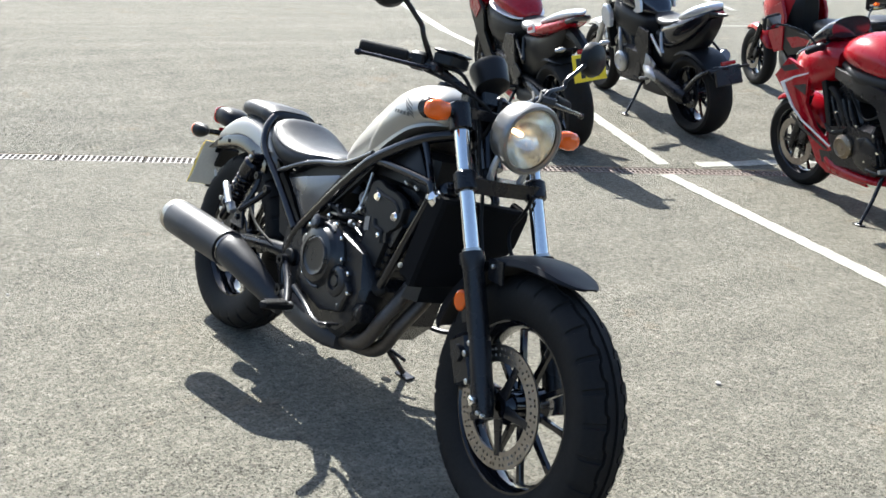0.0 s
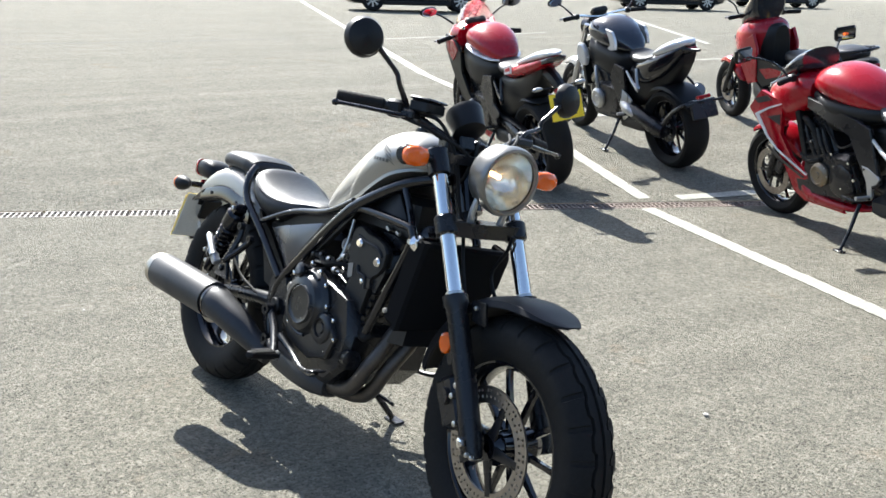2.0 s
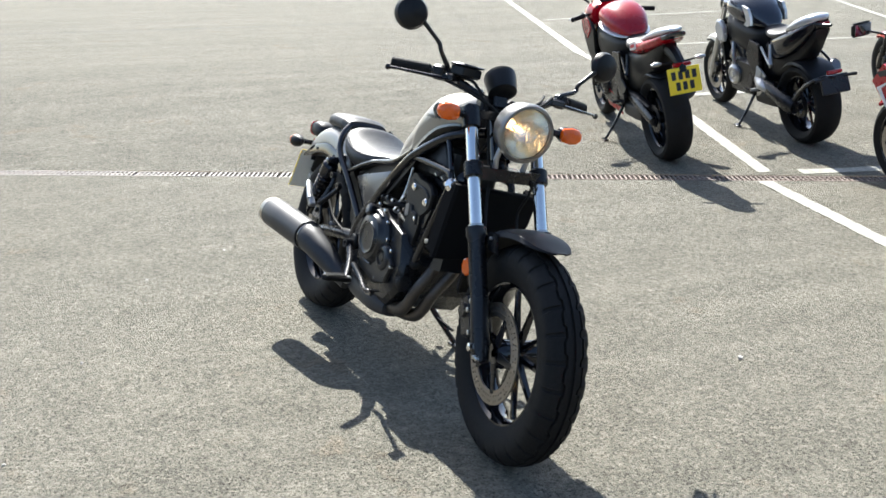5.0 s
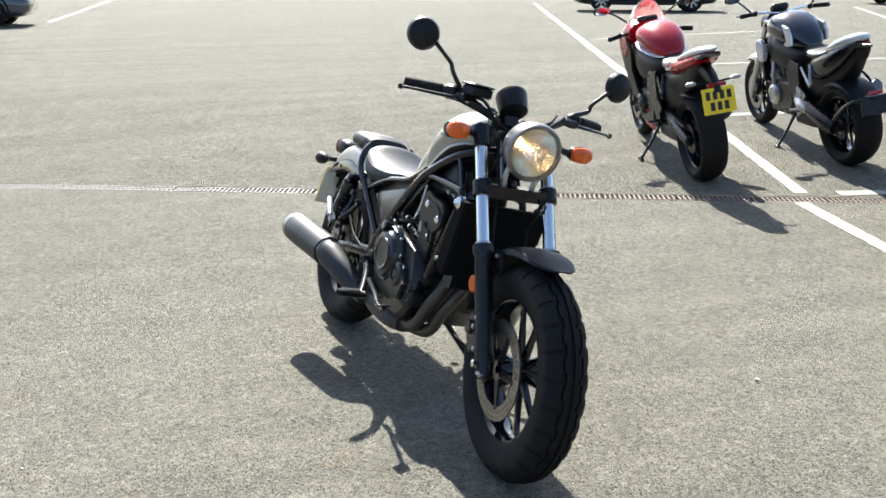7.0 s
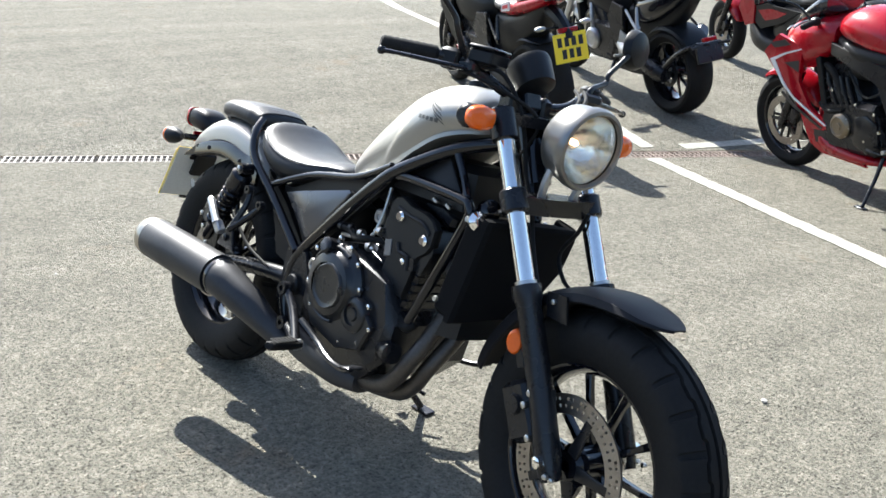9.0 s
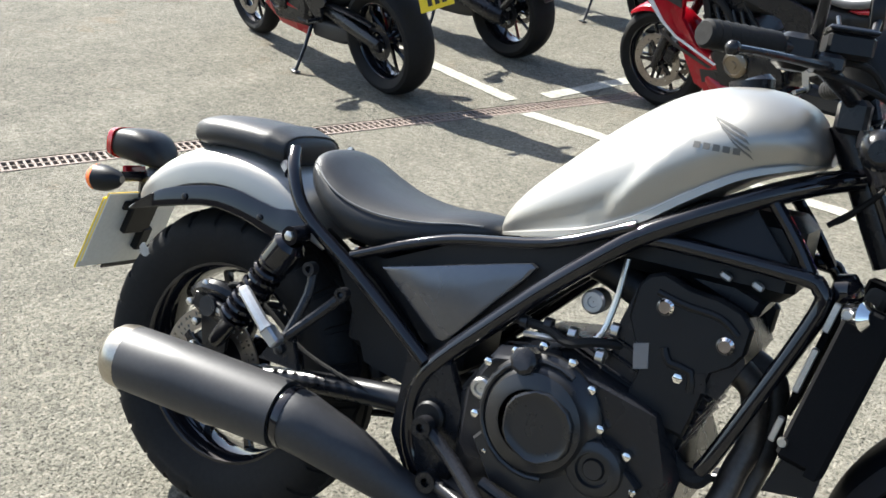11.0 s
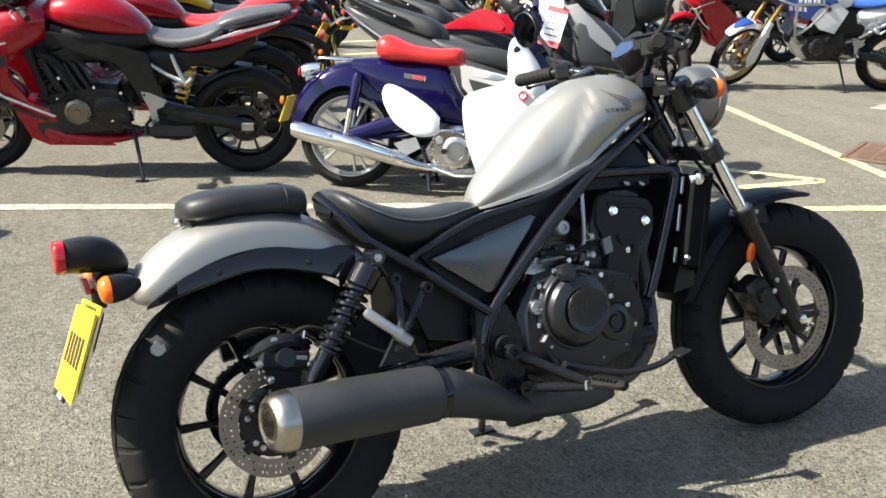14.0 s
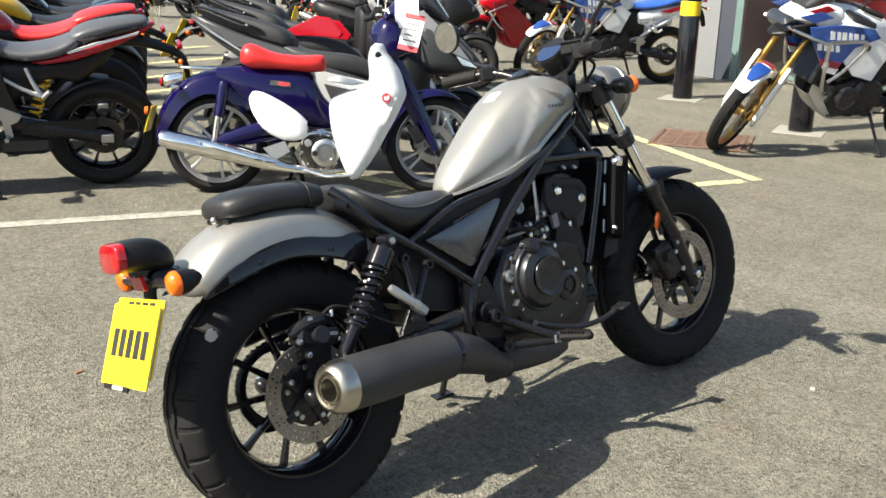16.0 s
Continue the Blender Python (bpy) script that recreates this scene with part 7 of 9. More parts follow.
GOLD_DARK = mat("bronze_cover", (0.20, 0.165, 0.12), 0.4, metal=0.8, var=0.1)
build_red_sport((0.80, 3.80), (-0.69, 4.25), 9, label="red half-faired sports motorcycle with white stripes and a grey seat", seat_mat=GREY_VINYL)


def build_naked(rear, front, lean, label, tank_mat, tail_mat, stripe, accent, hr, plate, screen, exhaust_right=True, name="roadster_motorcycle"):
    b = thing(name, placed(rear, front, lean), label, "motorcycle", "parked motorcycles")
    wb = (Vector(front) - Vector(rear)).length
    rot, F, fx = running_gear(b, wb, hr=hr, Rr=0.318, rim_mat=BLACK_PAINT, spokes=10, mudguard=BLACK_PAINT if screen else GREY_PAINT, fork_top=0.93, fork_mat=GOLD if screen else STEEL, steer=-4)
    engine_unit(b, 0.74, 0.44, ENGINE_GREY)
    bodies(b, [
        ("fuel_tank", tank_mat, "", [(0.48, 0.07, 0.84, 0.79), (0.55, 0.11, 0.92, 0.82), (0.66, 0.145, 0.995, 0.86), (0.80, 0.175, 1.045, 0.88), (0.94, 0.17, 1.04, 0.885), (1.03, 0.13, 0.99, 0.89), (1.06, 0.08, 0.965, 0.90)], dict(p=3.4, up=2.6)),
        ("tank_cover", PLASTIC, "", [(0.46, 0.07, 0.82, 0.74), (0.56, 0.12, 0.85, 0.73), (0.70, 0.155, 0.89, 0.73), (0.86, 0.165, 0.905, 0.75), (1.0, 0.14, 0.90, 0.80), (1.05, 0.09, 0.90, 0.84)], dict(p=3, up=3)),
        ("rider_seat", VINYL, "", [(0.10, 0.11, 0.86, 0.81), (0.20, 0.135, 0.845, 0.78), (0.36, 0.13, 0.825, 0.76), (0.48, 0.09, 0.845, 0.77), (0.52, 0.06, 0.85, 0.79)], dict(p=3, up=2.8)),
        ("seat_cowl", tail_mat, "", [(-0.30, 0.03, 0.985, 0.955), (-0.24, 0.08, 0.985, 0.925), (-0.10, 0.115, 0.95, 0.88), (0.04, 0.12, 0.905, 0.85), (0.12, 0.10, 0.87, 0.84)], dict(p=3, up=2.6)),
        ("tail_panel", accent, "", [(-0.27, 0.06, 0.945, 0.91), (-0.12, 0.125, 0.90, 0.82), (0.06, 0.14, 0.84, 0.76), (0.24, 0.13, 0.79, 0.73), (0.34, 0.10, 0.77, 0.73)], dict(p=3, up=3)),
        ("air_box", PLASTIC, "", [(0.40, 0.10, 0.78, 0.50), (0.56, 0.145, 0.78, 0.46), (0.80, 0.15, 0.80, 0.56), (0.96, 0.13, 0.84, 0.64)], dict(p=3, up=3)),
    ])
    side_panel(b, "side_shroud", [(0.90, 0.90), (1.06, 0.88), (1.12, 0.80), (1.04, 0.68), (0.94, 0.74)], 0.158, 0.03, PLASTIC, 0.12)
    if stripe:
        side_panel(b, "tank_stripe", [(0.52, 0.815), (0.60, 0.85), (0.70, 0.882), (0.90, 0.892), (0.90, 0.88), (0.70, 0.868), (0.60, 0.836), (0.53, 0.80)], 0.170, 0.012, stripe, 0)
        side_panel(b, "badge_patch", [(0.26, 0.83), (0.38, 0.82), (0.38, 0.75), (0.26, 0.76)], 0.142, 0.006, WHITE_PAINT, 0.0)
        side_panel(b, "belly_panel", [(0.55, 0.34), (0.95, 0.40), (1.02, 0.33), (0.90, 0.23), (0.58, 0.22)], 0.15, 0.02, accent)
    side_panel(b, "frame_spar", [(0.46, 0.74), (0.62, 0.78), (1.0, 0.86), (1.0, 0.80), (0.62, 0.68), (0.52, 0.50), (0.46, 0.38), (0.40, 0.42)], 0.145, 0.03, BLACK_MATT if screen else GREY_PAINT)
    if screen:
        part("windscreen", shell([(1.06, 0.11, 1.20, 1.07), (1.10, 0.13, 1.19, 1.03), (1.22, 0.12, 1.08, 0.98), (1.30, 0.09, 1.0, 0.95)], p=3, up=2.4), GLASS_DARK, b)
        bodies(b, [("nose_cowl", tank_mat, "", [(1.06, 0.14, 1.03, 0.82), (1.2, 0.16, 1.0, 0.78), (1.34, 0.12, 0.94, 0.78), (1.40, 0.05, 0.88, 0.82)], dict(p=3, up=2.6))])
    else:
        part("headlamp", Mesh().tube([(1.12, 0, 0.93), (1.14, 0, 0.93), (1.22, 0, 0.92), (1.23, 0, 0.92)], [0.05, 0.085, 0.09, 0.08], 24), GREY_PAINT, b)
    part("meter", Mesh().box((0.05, 0.14, 0.08), (1.05, 0, 1.07), pose(0, 0, 0, 0, -40, 0), 0.012), PLASTIC, b)
    part("hugger", fender_mesh((0, 0, 0.318), [(20, 0.338, 0.333, 0.05), (40, 0.35, 0.33, 0.10), (80, 0.355, 0.315, 0.115), (120, 0.35, 0.325, 0.11), (150, 0.342, 0.335, 0.06)], cap=0.6), PLASTIC, b)
    sy = -1
    part("muffler", Mesh().tube([(0.56, -0.10, 0.24), (0.40, -0.15, 0.27), (0.34, -0.165, 0.29), (0.06, -0.20, 0.40), (0.03, -0.20, 0.41)], [0.03, 0.052, 0.06, 0.055, 0.04], 16), EXHAUST if screen else STEEL, b)
    for y in (-0.09, -0.03, 0.03, 0.09):
        part("header_pipe", Mesh().tube([(0.96, y, 0.60), (1.05, y, 0.52), (1.04, y * 0.9, 0.36), (0.90, y * 0.7, 0.25), (0.56, y * 0.4, 0.24)], 0.019, 10, 4), STEEL, b)
    part("radiator", Mesh().box((0.04, 0.30, 0.30), (1.08, 0, 0.62), pose(0, 0, 0, 0, 14, 0), 0.008), PLASTIC, b)
    foot_gear(b, 0.40, 0.42, ALLOY)
    bars_and_mirrors(b, F, fx(0.98) - 0.04, 1.04, 0.37, rise=0.03, mz=0.16, mx=0.05)
    if plate:
        part("tail_arm", Mesh().tube([(-0.20, 0, 0.88), (-0.28, 0, 0.78), (-0.34, 0, 0.68)], [0.04, 0.035, 0.025], 8, 3), PLASTIC, b)
        rear_lamps(b, -0.30, 0.79, 0.12)
        plate_at(b, -0.385, 0.66, 16)
    else:
        part("plate_arm", Mesh().tube([(0.02, -0.13, 0.33), (-0.16, -0.13, 0.50), (-0.30, -0.08, 0.62), (-0.33, 0, 0.62)], [0.016, 0.014, 0.014, 0.014], 8, 3), BLACK_MATT, b)
        part("plate_holder", Mesh().box((0.02, 0.20, 0.12), (-0.345, 0, 0.60), pose(0, 0, 0, 0, 14, 0), 0.006), BLACK_MATT, b)
        rear_lamps(b, -0.34, 0.68, 0.12)
        part("tail_spike", Mesh().tube([(-0.27, 0, 0.97), (-0.36, 0.0, 0.965)], [0.03, 0.012], 8), PLASTIC, b)
        part("hub_ring", Mesh().lathe([(0.05, -0.10), (0.085, -0.105), (0.085, -0.112), (0.05, -0.114)], (0, 0, 0.318), "y", 24, closed=True), ALLOY, b)
    side_stand(b, 0.60, lean)
    return b


def bubble_screen(b, rows, material):
    """A thin curved screen: rows of x, half width, crown height and edge height."""
    rings = []
    for x, w, zt, zb in smooth_rows(rows, 3):
        arc = [Vector((x + 0.10 * (1 - math.cos(u)) * -1, w * math.sin(u), zb + (zt - zb) * math.cos(u))) for u in (math.pi / 2 * (-1 + q / 5) for q in range(11))]
        rings.append(arc + [p + Vector((-0.004, 0, -0.003)) for p in arc[::-1]])
    ob = part("windscreen", Mesh().rings(rings), material, b, "clear bubble windscreen")
    ob.visible_shadow = False
    return ob


def stalk_mirror(F, a, c, glass=True):
    """A fairing or bar mirror: stalk from a to the head at c."""
    a, c = Vector(a), Vector(c)
    mi = F("mirror", Mesh().tube([a, a.lerp(c, 0.5) + Vector((0, 0, 0.015)), c], [0.009, 0.007, 0.007], 8, 3), BLACK_MATT)
    sh = Mesh()
    sh.m = Matrix.Translation(c) @ pose(0, 0, 0, 0, -12, 14 if c.y > 0 else -14)
    sh.ball((0, 0, 0), 0.05, 16, 8, (0.35, 1.5, 0.8))
    part("mirror_shell", sh, PLASTIC, mi)
    gl = Mesh()
    gl.m = sh.m
    gl.rings([[(-0.0165 + d, 0.066 * k * math.cos(q), 0.034 * k * math.sin(q)) for q in (2 * math.pi * j / 16 for j in range(16))] for d, k in ((0.0, 1.0), (-0.003, 0.97))])
    part("mirror_glass", gl, MIRROR, mi)


def build_race_machine(rear, front, lean):
    """Red, white and black sports machine seen from behind, with a yellow plate under an upswept tail."""
    b = thing("sports_motorcycle", placed(rear, front, lean), "red and black sports motorcycle with white tail and yellow number plate", "motorcycle", "parked motorcycles")
    wb = (Vector(front) - Vector(rear)).length
    rot, F, fx = running_gear(b, wb, hr=0.098, Rr=0.318, spokes=10, mudguard=BLACK_PAINT, fork_top=0.90, fork_mat=GOLD, steer=-4)
    engine_unit(b, 0.78, 0.44, ENGINE_GREY)
    bodies(b, [
        ("fuel_tank", RED_PAINT, "glossy red fuel tank", [(0.49, 0.05, 0.865, 0.83), (0.54, 0.10, 0.925, 0.825), (0.64, 0.145, 0.995, 0.835), (0.76, 0.168, 1.04, 0.86), (0.88, 0.165, 1.045, 0.885), (0.98, 0.125, 1.01, 0.90), (1.03, 0.06, 0.965, 0.92)], dict(p=3, up=2.1, waist=0.4, n=32)),
        ("tank_trim", WHITE_PAINT, "white tank stripe", [(0.485, 0.06, 0.838, 0.822), (0.56, 0.125, 0.842, 0.820), (0.70, 0.168, 0.862, 0.838), (0.84, 0.178, 0.888, 0.862), (0.96, 0.145, 0.905, 0.882), (1.03, 0.07, 0.925, 0.908)], dict(p=3, up=3)),
        ("tank_cover", PLASTIC, "", [(0.46, 0.07, 0.825, 0.70), (0.58, 0.135, 0.832, 0.62), (0.80, 0.172, 0.865, 0.58), (0.98, 0.16, 0.895, 0.62), (1.08, 0.12, 0.91, 0.70)], dict(p=3, up=3)),
        ("rider_seat", VINYL, "", [(0.12, 0.10, 0.875, 0.82), (0.22, 0.135, 0.85, 0.785), (0.36, 0.13, 0.832, 0.77), (0.46, 0.10, 0.838, 0.78), (0.52, 0.06, 0.855, 0.79)], dict(p=3, up=2.8)),
        ("seat_cowl", WHITE_PAINT, "white seat cowl", [(-0.30, 0.02, 1.005, 0.99), (-0.26, 0.06, 1.012, 0.975), (-0.14, 0.088, 0.995, 0.935), (0.0, 0.105, 0.945, 0.895), (0.10, 0.105, 0.905, 0.865), (0.15, 0.08, 0.885, 0.86)], dict(p=3, up=2.8)),
        ("tail_panel", RED_PAINT, "", [(-0.29, 0.045, 0.985, 0.955), (-0.18, 0.098, 0.952, 0.885), (0.0, 0.128, 0.905, 0.815), (0.18, 0.138, 0.85, 0.765), (0.32, 0.12, 0.80, 0.755), (0.38, 0.08, 0.79, 0.76)], dict(p=3, up=3)),
        ("tail_lens", GLASS_DARK, "dark tail light", [(-0.315, 0.04, 0.985, 0.965), (-0.30, 0.07, 0.982, 0.945), (-0.24, 0.085, 0.965, 0.925)], dict(p=4, up=4)),
        ("nose_cowl", RED_PAINT, "", [(1.06, 0.17, 1.02, 0.84), (1.20, 0.185, 1.03, 0.78), (1.36, 0.13, 0.97, 0.79), (1.44, 0.06, 0.91, 0.82)], dict(p=3, up=2.6)),
        ("undertray", PLASTIC, "", [(-0.17, 0.05, 0.915, 0.84), (-0.06, 0.08, 0.875, 0.70), (0.10, 0.10, 0.81, 0.56), (0.28, 0.115, 0.765, 0.45), (0.46, 0.11, 0.74, 0.40)], dict(p=3.4, up=3.4)),
        ("collector", EXHAUST, "", [(0.20, 0.07, 0.36, 0.26), (0.34, 0.10, 0.34, 0.21), (0.60, 0.11, 0.32, 0.20)], dict(p=4, up=4)),
    ])
    side_panel(b, "side_fairing", [(1.30, 0.93), (1.10, 0.91), (1.00, 0.83), (1.01, 0.66), (0.90, 0.52), (0.80, 0.42), (0.90, 0.36), (1.08, 0.46), (1.20, 0.64), (1.32, 0.82)], 0.176, 0.022, PLASTIC, 0.03, fold=0.3)
    side_panel(b, "fairing_flash", [(1.28, 0.91), (1.12, 0.90), (1.04, 0.84), (1.16, 0.74), (1.27, 0.80)], 0.190, 0.008, RED_PAINT, 0.02)
    side_panel(b, "belly_panel", [(0.60, 0.36), (0.84, 0.40), (1.02, 0.40), (1.06, 0.33), (0.92, 0.22), (0.62, 0.21)], 0.192, 0.02, RED_PAINT, 0.03, fold=0.4)
    side_panel(b, "number_patch", [(0.13, 0.872), (0.25, 0.838), (0.25, 0.785), (0.13, 0.815)], 0.140, 0.008, WHITE_PAINT, 0.0)
    side_panel(b, "patch_stripe", [(0.15, 0.852), (0.23, 0.828), (0.23, 0.805), (0.15, 0.828)], 0.1445, 0.004, RED_INK, 0.0)
    side_panel(b, "frame_spar", [(0.46, 0.74), (0.62, 0.72), (0.70, 0.60), (0.58, 0.44), (0.48, 0.36), (0.42, 0.40), (0.46, 0.56)], 0.150, 0.03, BLACK_MATT)
    bubble_screen(b, [(1.10, 0.13, 1.19, 1.0), (1.18, 0.145, 1.15, 0.98), (1.30, 0.125, 1.06, 0.955), (1.38, 0.08, 0.99, 0.94)], CLEAR_GLASS)
    part("meter", Mesh().box((0.05, 0.16, 0.08), (1.10, 0, 1.02), pose(0, 0, 0, 0, -40, 0), 0.012), PLASTIC, b)
    part("hugger", fender_mesh((0, 0, 0.318), [(22, 0.329, 0.325, 0.05), (34, 0.336, 0.322, 0.09), (70, 0.340, 0.318, 0.103), (96, 0.338, 0.322, 0.098), (108, 0.332, 0.327, 0.05)], cap=0.6), PLASTIC, b)
    part("chain_guard", Mesh().tube([(-0.02, 0.12, 0.42), (0.20, 0.12, 0.45), (0.42, 0.12, 0.45)], [0.02, 0.03, 0.03], 8, 2, flat=0.35), PLASTIC, b)
    part("muffler", Mesh().tube([(0.46, -0.12, 0.26), (0.34, -0.16, 0.30), (0.30, -0.17, 0.32), (0.04, -0.20, 0.47), (0.02, -0.20, 0.48)], [0.035, 0.052, 0.06, 0.056, 0.042], 16), EXHAUST, b)
    for y in (-0.09, -0.03, 0.03, 0.09):
        part("header_pipe", Mesh().tube([(0.98, y, 0.60), (1.06, y, 0.52), (1.05, y * 0.9, 0.36), (0.92, y * 0.7, 0.25), (0.58, y * 0.4, 0.24)], 0.019, 10, 4), HEADER, b)
    part("radiator", Mesh().box((0.04, 0.30, 0.30), (1.12, 0, 0.62), pose(0, 0, 0, 0, 14, 0), 0.008), PLASTIC, b)
    foot_gear(b, 0.43, 0.43, BLACK_MATT)
    for sy in (-1, 1):
        F("clip_on", Mesh().tube([(fx(0.90) - 0.03, 0.10 * sy, 0.92), (fx(0.90) - 0.06, 0.20 * sy, 0.93), (fx(0.90) - 0.13, 0.33 * sy, 0.92)], 0.012, 10, 2), BLACK_MATT)
        F("grip", Mesh().tube([(fx(0.90) - 0.075, 0.225 * sy, 0.93), (fx(0.90) - 0.13, 0.335 * sy, 0.92)], 0.018, 12), RUBBER)
        F("lever", Mesh().tube([(fx(0.90) - 0.02, 0.20 * sy, 0.93), (fx(0.90) - 0.03, 0.27 * sy, 0.925), (fx(0.90) - 0.08, 0.35 * sy, 0.915)], 0.007, 8, 2), ALLOY)
        stalk_mirror(F, (1.24, 0.14 * sy, 1.0), (1.22, 0.34 * sy, 1.12))
        ind = part("rear_indicator", Mesh().tube([(-0.30, 0.03 * sy, 0.775), (-0.31, 0.12 * sy, 0.785)], [0.008, 0.007], 8), PLASTIC, b)
        part("indicator_lens", Mesh().ball((-0.315, 0.155 * sy, 0.79), 0.02, 12, 6, (0.8, 2.0, 0.8)), ALLOY, ind, "clear silvery indicator lens")
    part("tail_arm", Mesh().tube([(-0.08, 0, 0.86), (-0.24, 0, 0.83), (-0.34, 0, 0.78), (-0.39, 0, 0.72)], [0.05, 0.045, 0.036, 0.03], 8, 3), PLASTIC, b)
    part("plate_reflector", Mesh().box((0.02, 0.13, 0.03), (-0.375, 0, 0.775), pose(0, 0, 0, 0, 14, 0), 0.006), RED_LENS, b, "red reflector above the plate")
    plate_at(b, -0.41, 0.675, 15, 0.225, 0.175)
    side_stand(b, 0.60, lean)
    return b


def build_neo_roadster(rear, front, lean):
    """Dark naked machine with silver covers, a single-sided rear arm and a fat tyre."""
    b = thing("roadster_motorcycle", placed(rear, front, lean), "black and silver naked roadster with a fat rear tyre", "motorcycle", "parked motorcycles")
    wb = (Vector(front) - Vector(rear)).length
    rot, F, fx = running_gear(b, wb, hr=0.105, Rr=0.318, spokes=10, mudguard=WHITE_SILVER, fork_top=0.93, fork_mat=STEEL, fork_leg=ALLOY, steer=-4)
    engine_unit(b, 0.76, 0.44, ALLOY)
    bodies(b, [
        ("fuel_tank", DARK_TANK, "dark metallic fuel tank", [(0.48, 0.05, 0.86, 0.82), (0.54, 0.10, 0.935, 0.825), (0.64, 0.15, 1.01, 0.83), (0.78, 0.18, 1.065, 0.845), (0.92, 0.178, 1.065, 0.87), (1.01, 0.13, 1.03, 0.90), (1.05, 0.06, 0.985, 0.92)], dict(p=3, up=2.3, waist=0.4, n=32)),
        ("tank_cover", PLASTIC, "", [(0.46, 0.07, 0.83, 0.66), (0.58, 0.125, 0.835, 0.60), (0.80, 0.15, 0.86, 0.60), (1.0, 0.14, 0.89, 0.66), (1.06, 0.09, 0.90, 0.72)], dict(p=3, up=3)),
        ("rider_seat", VINYL, "", [(0.12, 0.115, 0.885, 0.83), (0.22, 0.138, 0.855, 0.79), (0.36, 0.13, 0.835, 0.775), (0.46, 0.095, 0.845, 0.785), (0.52, 0.06, 0.86, 0.80)], dict(p=3, up=2.8)),
        ("seat_cowl", WHITE_SILVER, "silver seat hump", [(-0.19, 0.02, 1.005, 0.985), (-0.16, 0.065, 1.022, 0.96), (-0.08, 0.105, 1.015, 0.915), (0.04, 0.125, 0.965, 0.875), (0.13, 0.115, 0.91, 0.855), (0.17, 0.08, 0.885, 0.85)], dict(p=3, up=2.6)),
        ("tail_panel", BLACK_PAINT, "", [(-0.18, 0.05, 0.985, 0.945), (-0.10, 0.112, 0.965, 0.82), (0.04, 0.145, 0.915, 0.70), (0.20, 0.15, 0.86, 0.62), (0.34, 0.13, 0.81, 0.60), (0.42, 0.09, 0.79, 0.66)], dict(p=3, up=3)),
        ("undertray", PLASTIC, "", [(-0.17, 0.05, 0.915, 0.84), (-0.06, 0.08, 0.875, 0.70), (0.10, 0.10, 0.81, 0.56), (0.28, 0.115, 0.765, 0.45), (0.46, 0.11, 0.74, 0.40)], dict(p=3.4, up=3.4)),
        ("collector", EXHAUST, "", [(0.20, 0.07, 0.36, 0.26), (0.34, 0.10, 0.34, 0.21), (0.60, 0.11, 0.32, 0.20)], dict(p=4, up=4)),
    ])
    side_panel(b, "tank_flash", [(0.62, 0.985), (0.71, 1.0), (0.66, 0.93), (0.64, 0.88), (0.68, 0.845), (0.63, 0.835), (0.575, 0.85), (0.58, 0.92)], 0.152, 0.024, WHITE_SILVER, 0.02)
    side_panel(b, "side_shroud", [(0.98, 0.72), (1.0, 0.79), (1.05, 0.835), (1.11, 0.83), (1.14, 0.77), (1.12, 0.69), (1.06, 0.645), (1.0, 0.66)], 0.168, 0.045, WHITE_SILVER, 0.16)
    side_panel(b, "frame_spar", [(0.46, 0.72), (0.60, 0.74), (0.66, 0.62), (0.57, 0.46), (0.50, 0.36), (0.43, 0.38), (0.45, 0.56)], 0.148, 0.03, BLACK_MATT)
    side_panel(b, "heel_plate", [(0.40, 0.52), (0.47, 0.55), (0.50, 0.42), (0.46, 0.30), (0.40, 0.34)], 0.168, 0.012, ALLOY, 0.05)
    # single-sided rear arm and hub star
    part("rear_arm", Mesh().tube([(0.50, 0.11, 0.42), (0.36, 0.145, 0.40), (0.16, 0.16, 0.36), (0.02, 0.15, 0.322), (-0.05, 0.145, 0.315)], [0.045, 0.050, 0.048, 0.055, 0.04], 12, 3, flat=1.2), BLACK_MATT, b, "black cast single-sided rear arm")
    part("arm_cover", Mesh().tube([(0.50, 0.135, 0.43), (0.40, 0.165, 0.41), (0.28, 0.185, 0.385)], [0.040, 0.046, 0.020], 12, 3, flat=1.1), ALLOY, b, "silver pivot cover")
    star = Mesh().lathe([(0.001, -0.118), (0.03, -0.118), (0.034, -0.108), (0.034, -0.09)], (0, 0, 0.318), "y", 20)
    part("hub_cap", star, ALLOY, b)
    for i in range(5):
        a = 2 * math.pi * i / 5
        for sy in (-1, 1):
            part("hub_spoke", spoke_mesh(a, 0.02, 0.085, (0, 0.102 * sy, 0.318), 0.020, 0.012, 0.014, 0.010), ALLOY, b)
    part("headlamp", Mesh().tube([(1.12, 0, 0.94), (1.14, 0, 0.94), (1.22, 0, 0.93), (1.23, 0, 0.93)], [0.05, 0.085, 0.09, 0.08], 24), BLACK_PAINT, b)
    part("meter", Mesh().box((0.05, 0.14, 0.07), (1.06, 0, 1.075), pose(0, 0, 0, 0, -40, 0), 0.012), PLASTIC, b)
    part("hugger", fender_mesh((0, 0, 0.318), [(24, 0.330, 0.326, 0.05), (38, 0.342, 0.322, 0.10), (80, 0.348, 0.312, 0.115), (125, 0.346, 0.318, 0.112), (150, 0.340, 0.328, 0.07)], cap=0.6), PLASTIC, b)
    part("plate_arm", Mesh().tube([(-0.02, 0.135, 0.36), (-0.16, 0.13, 0.50), (-0.29, 0.09, 0.58), (-0.335, 0, 0.585)], [0.022, 0.018, 0.016, 0.016], 8, 3), BLACK_MATT, b)
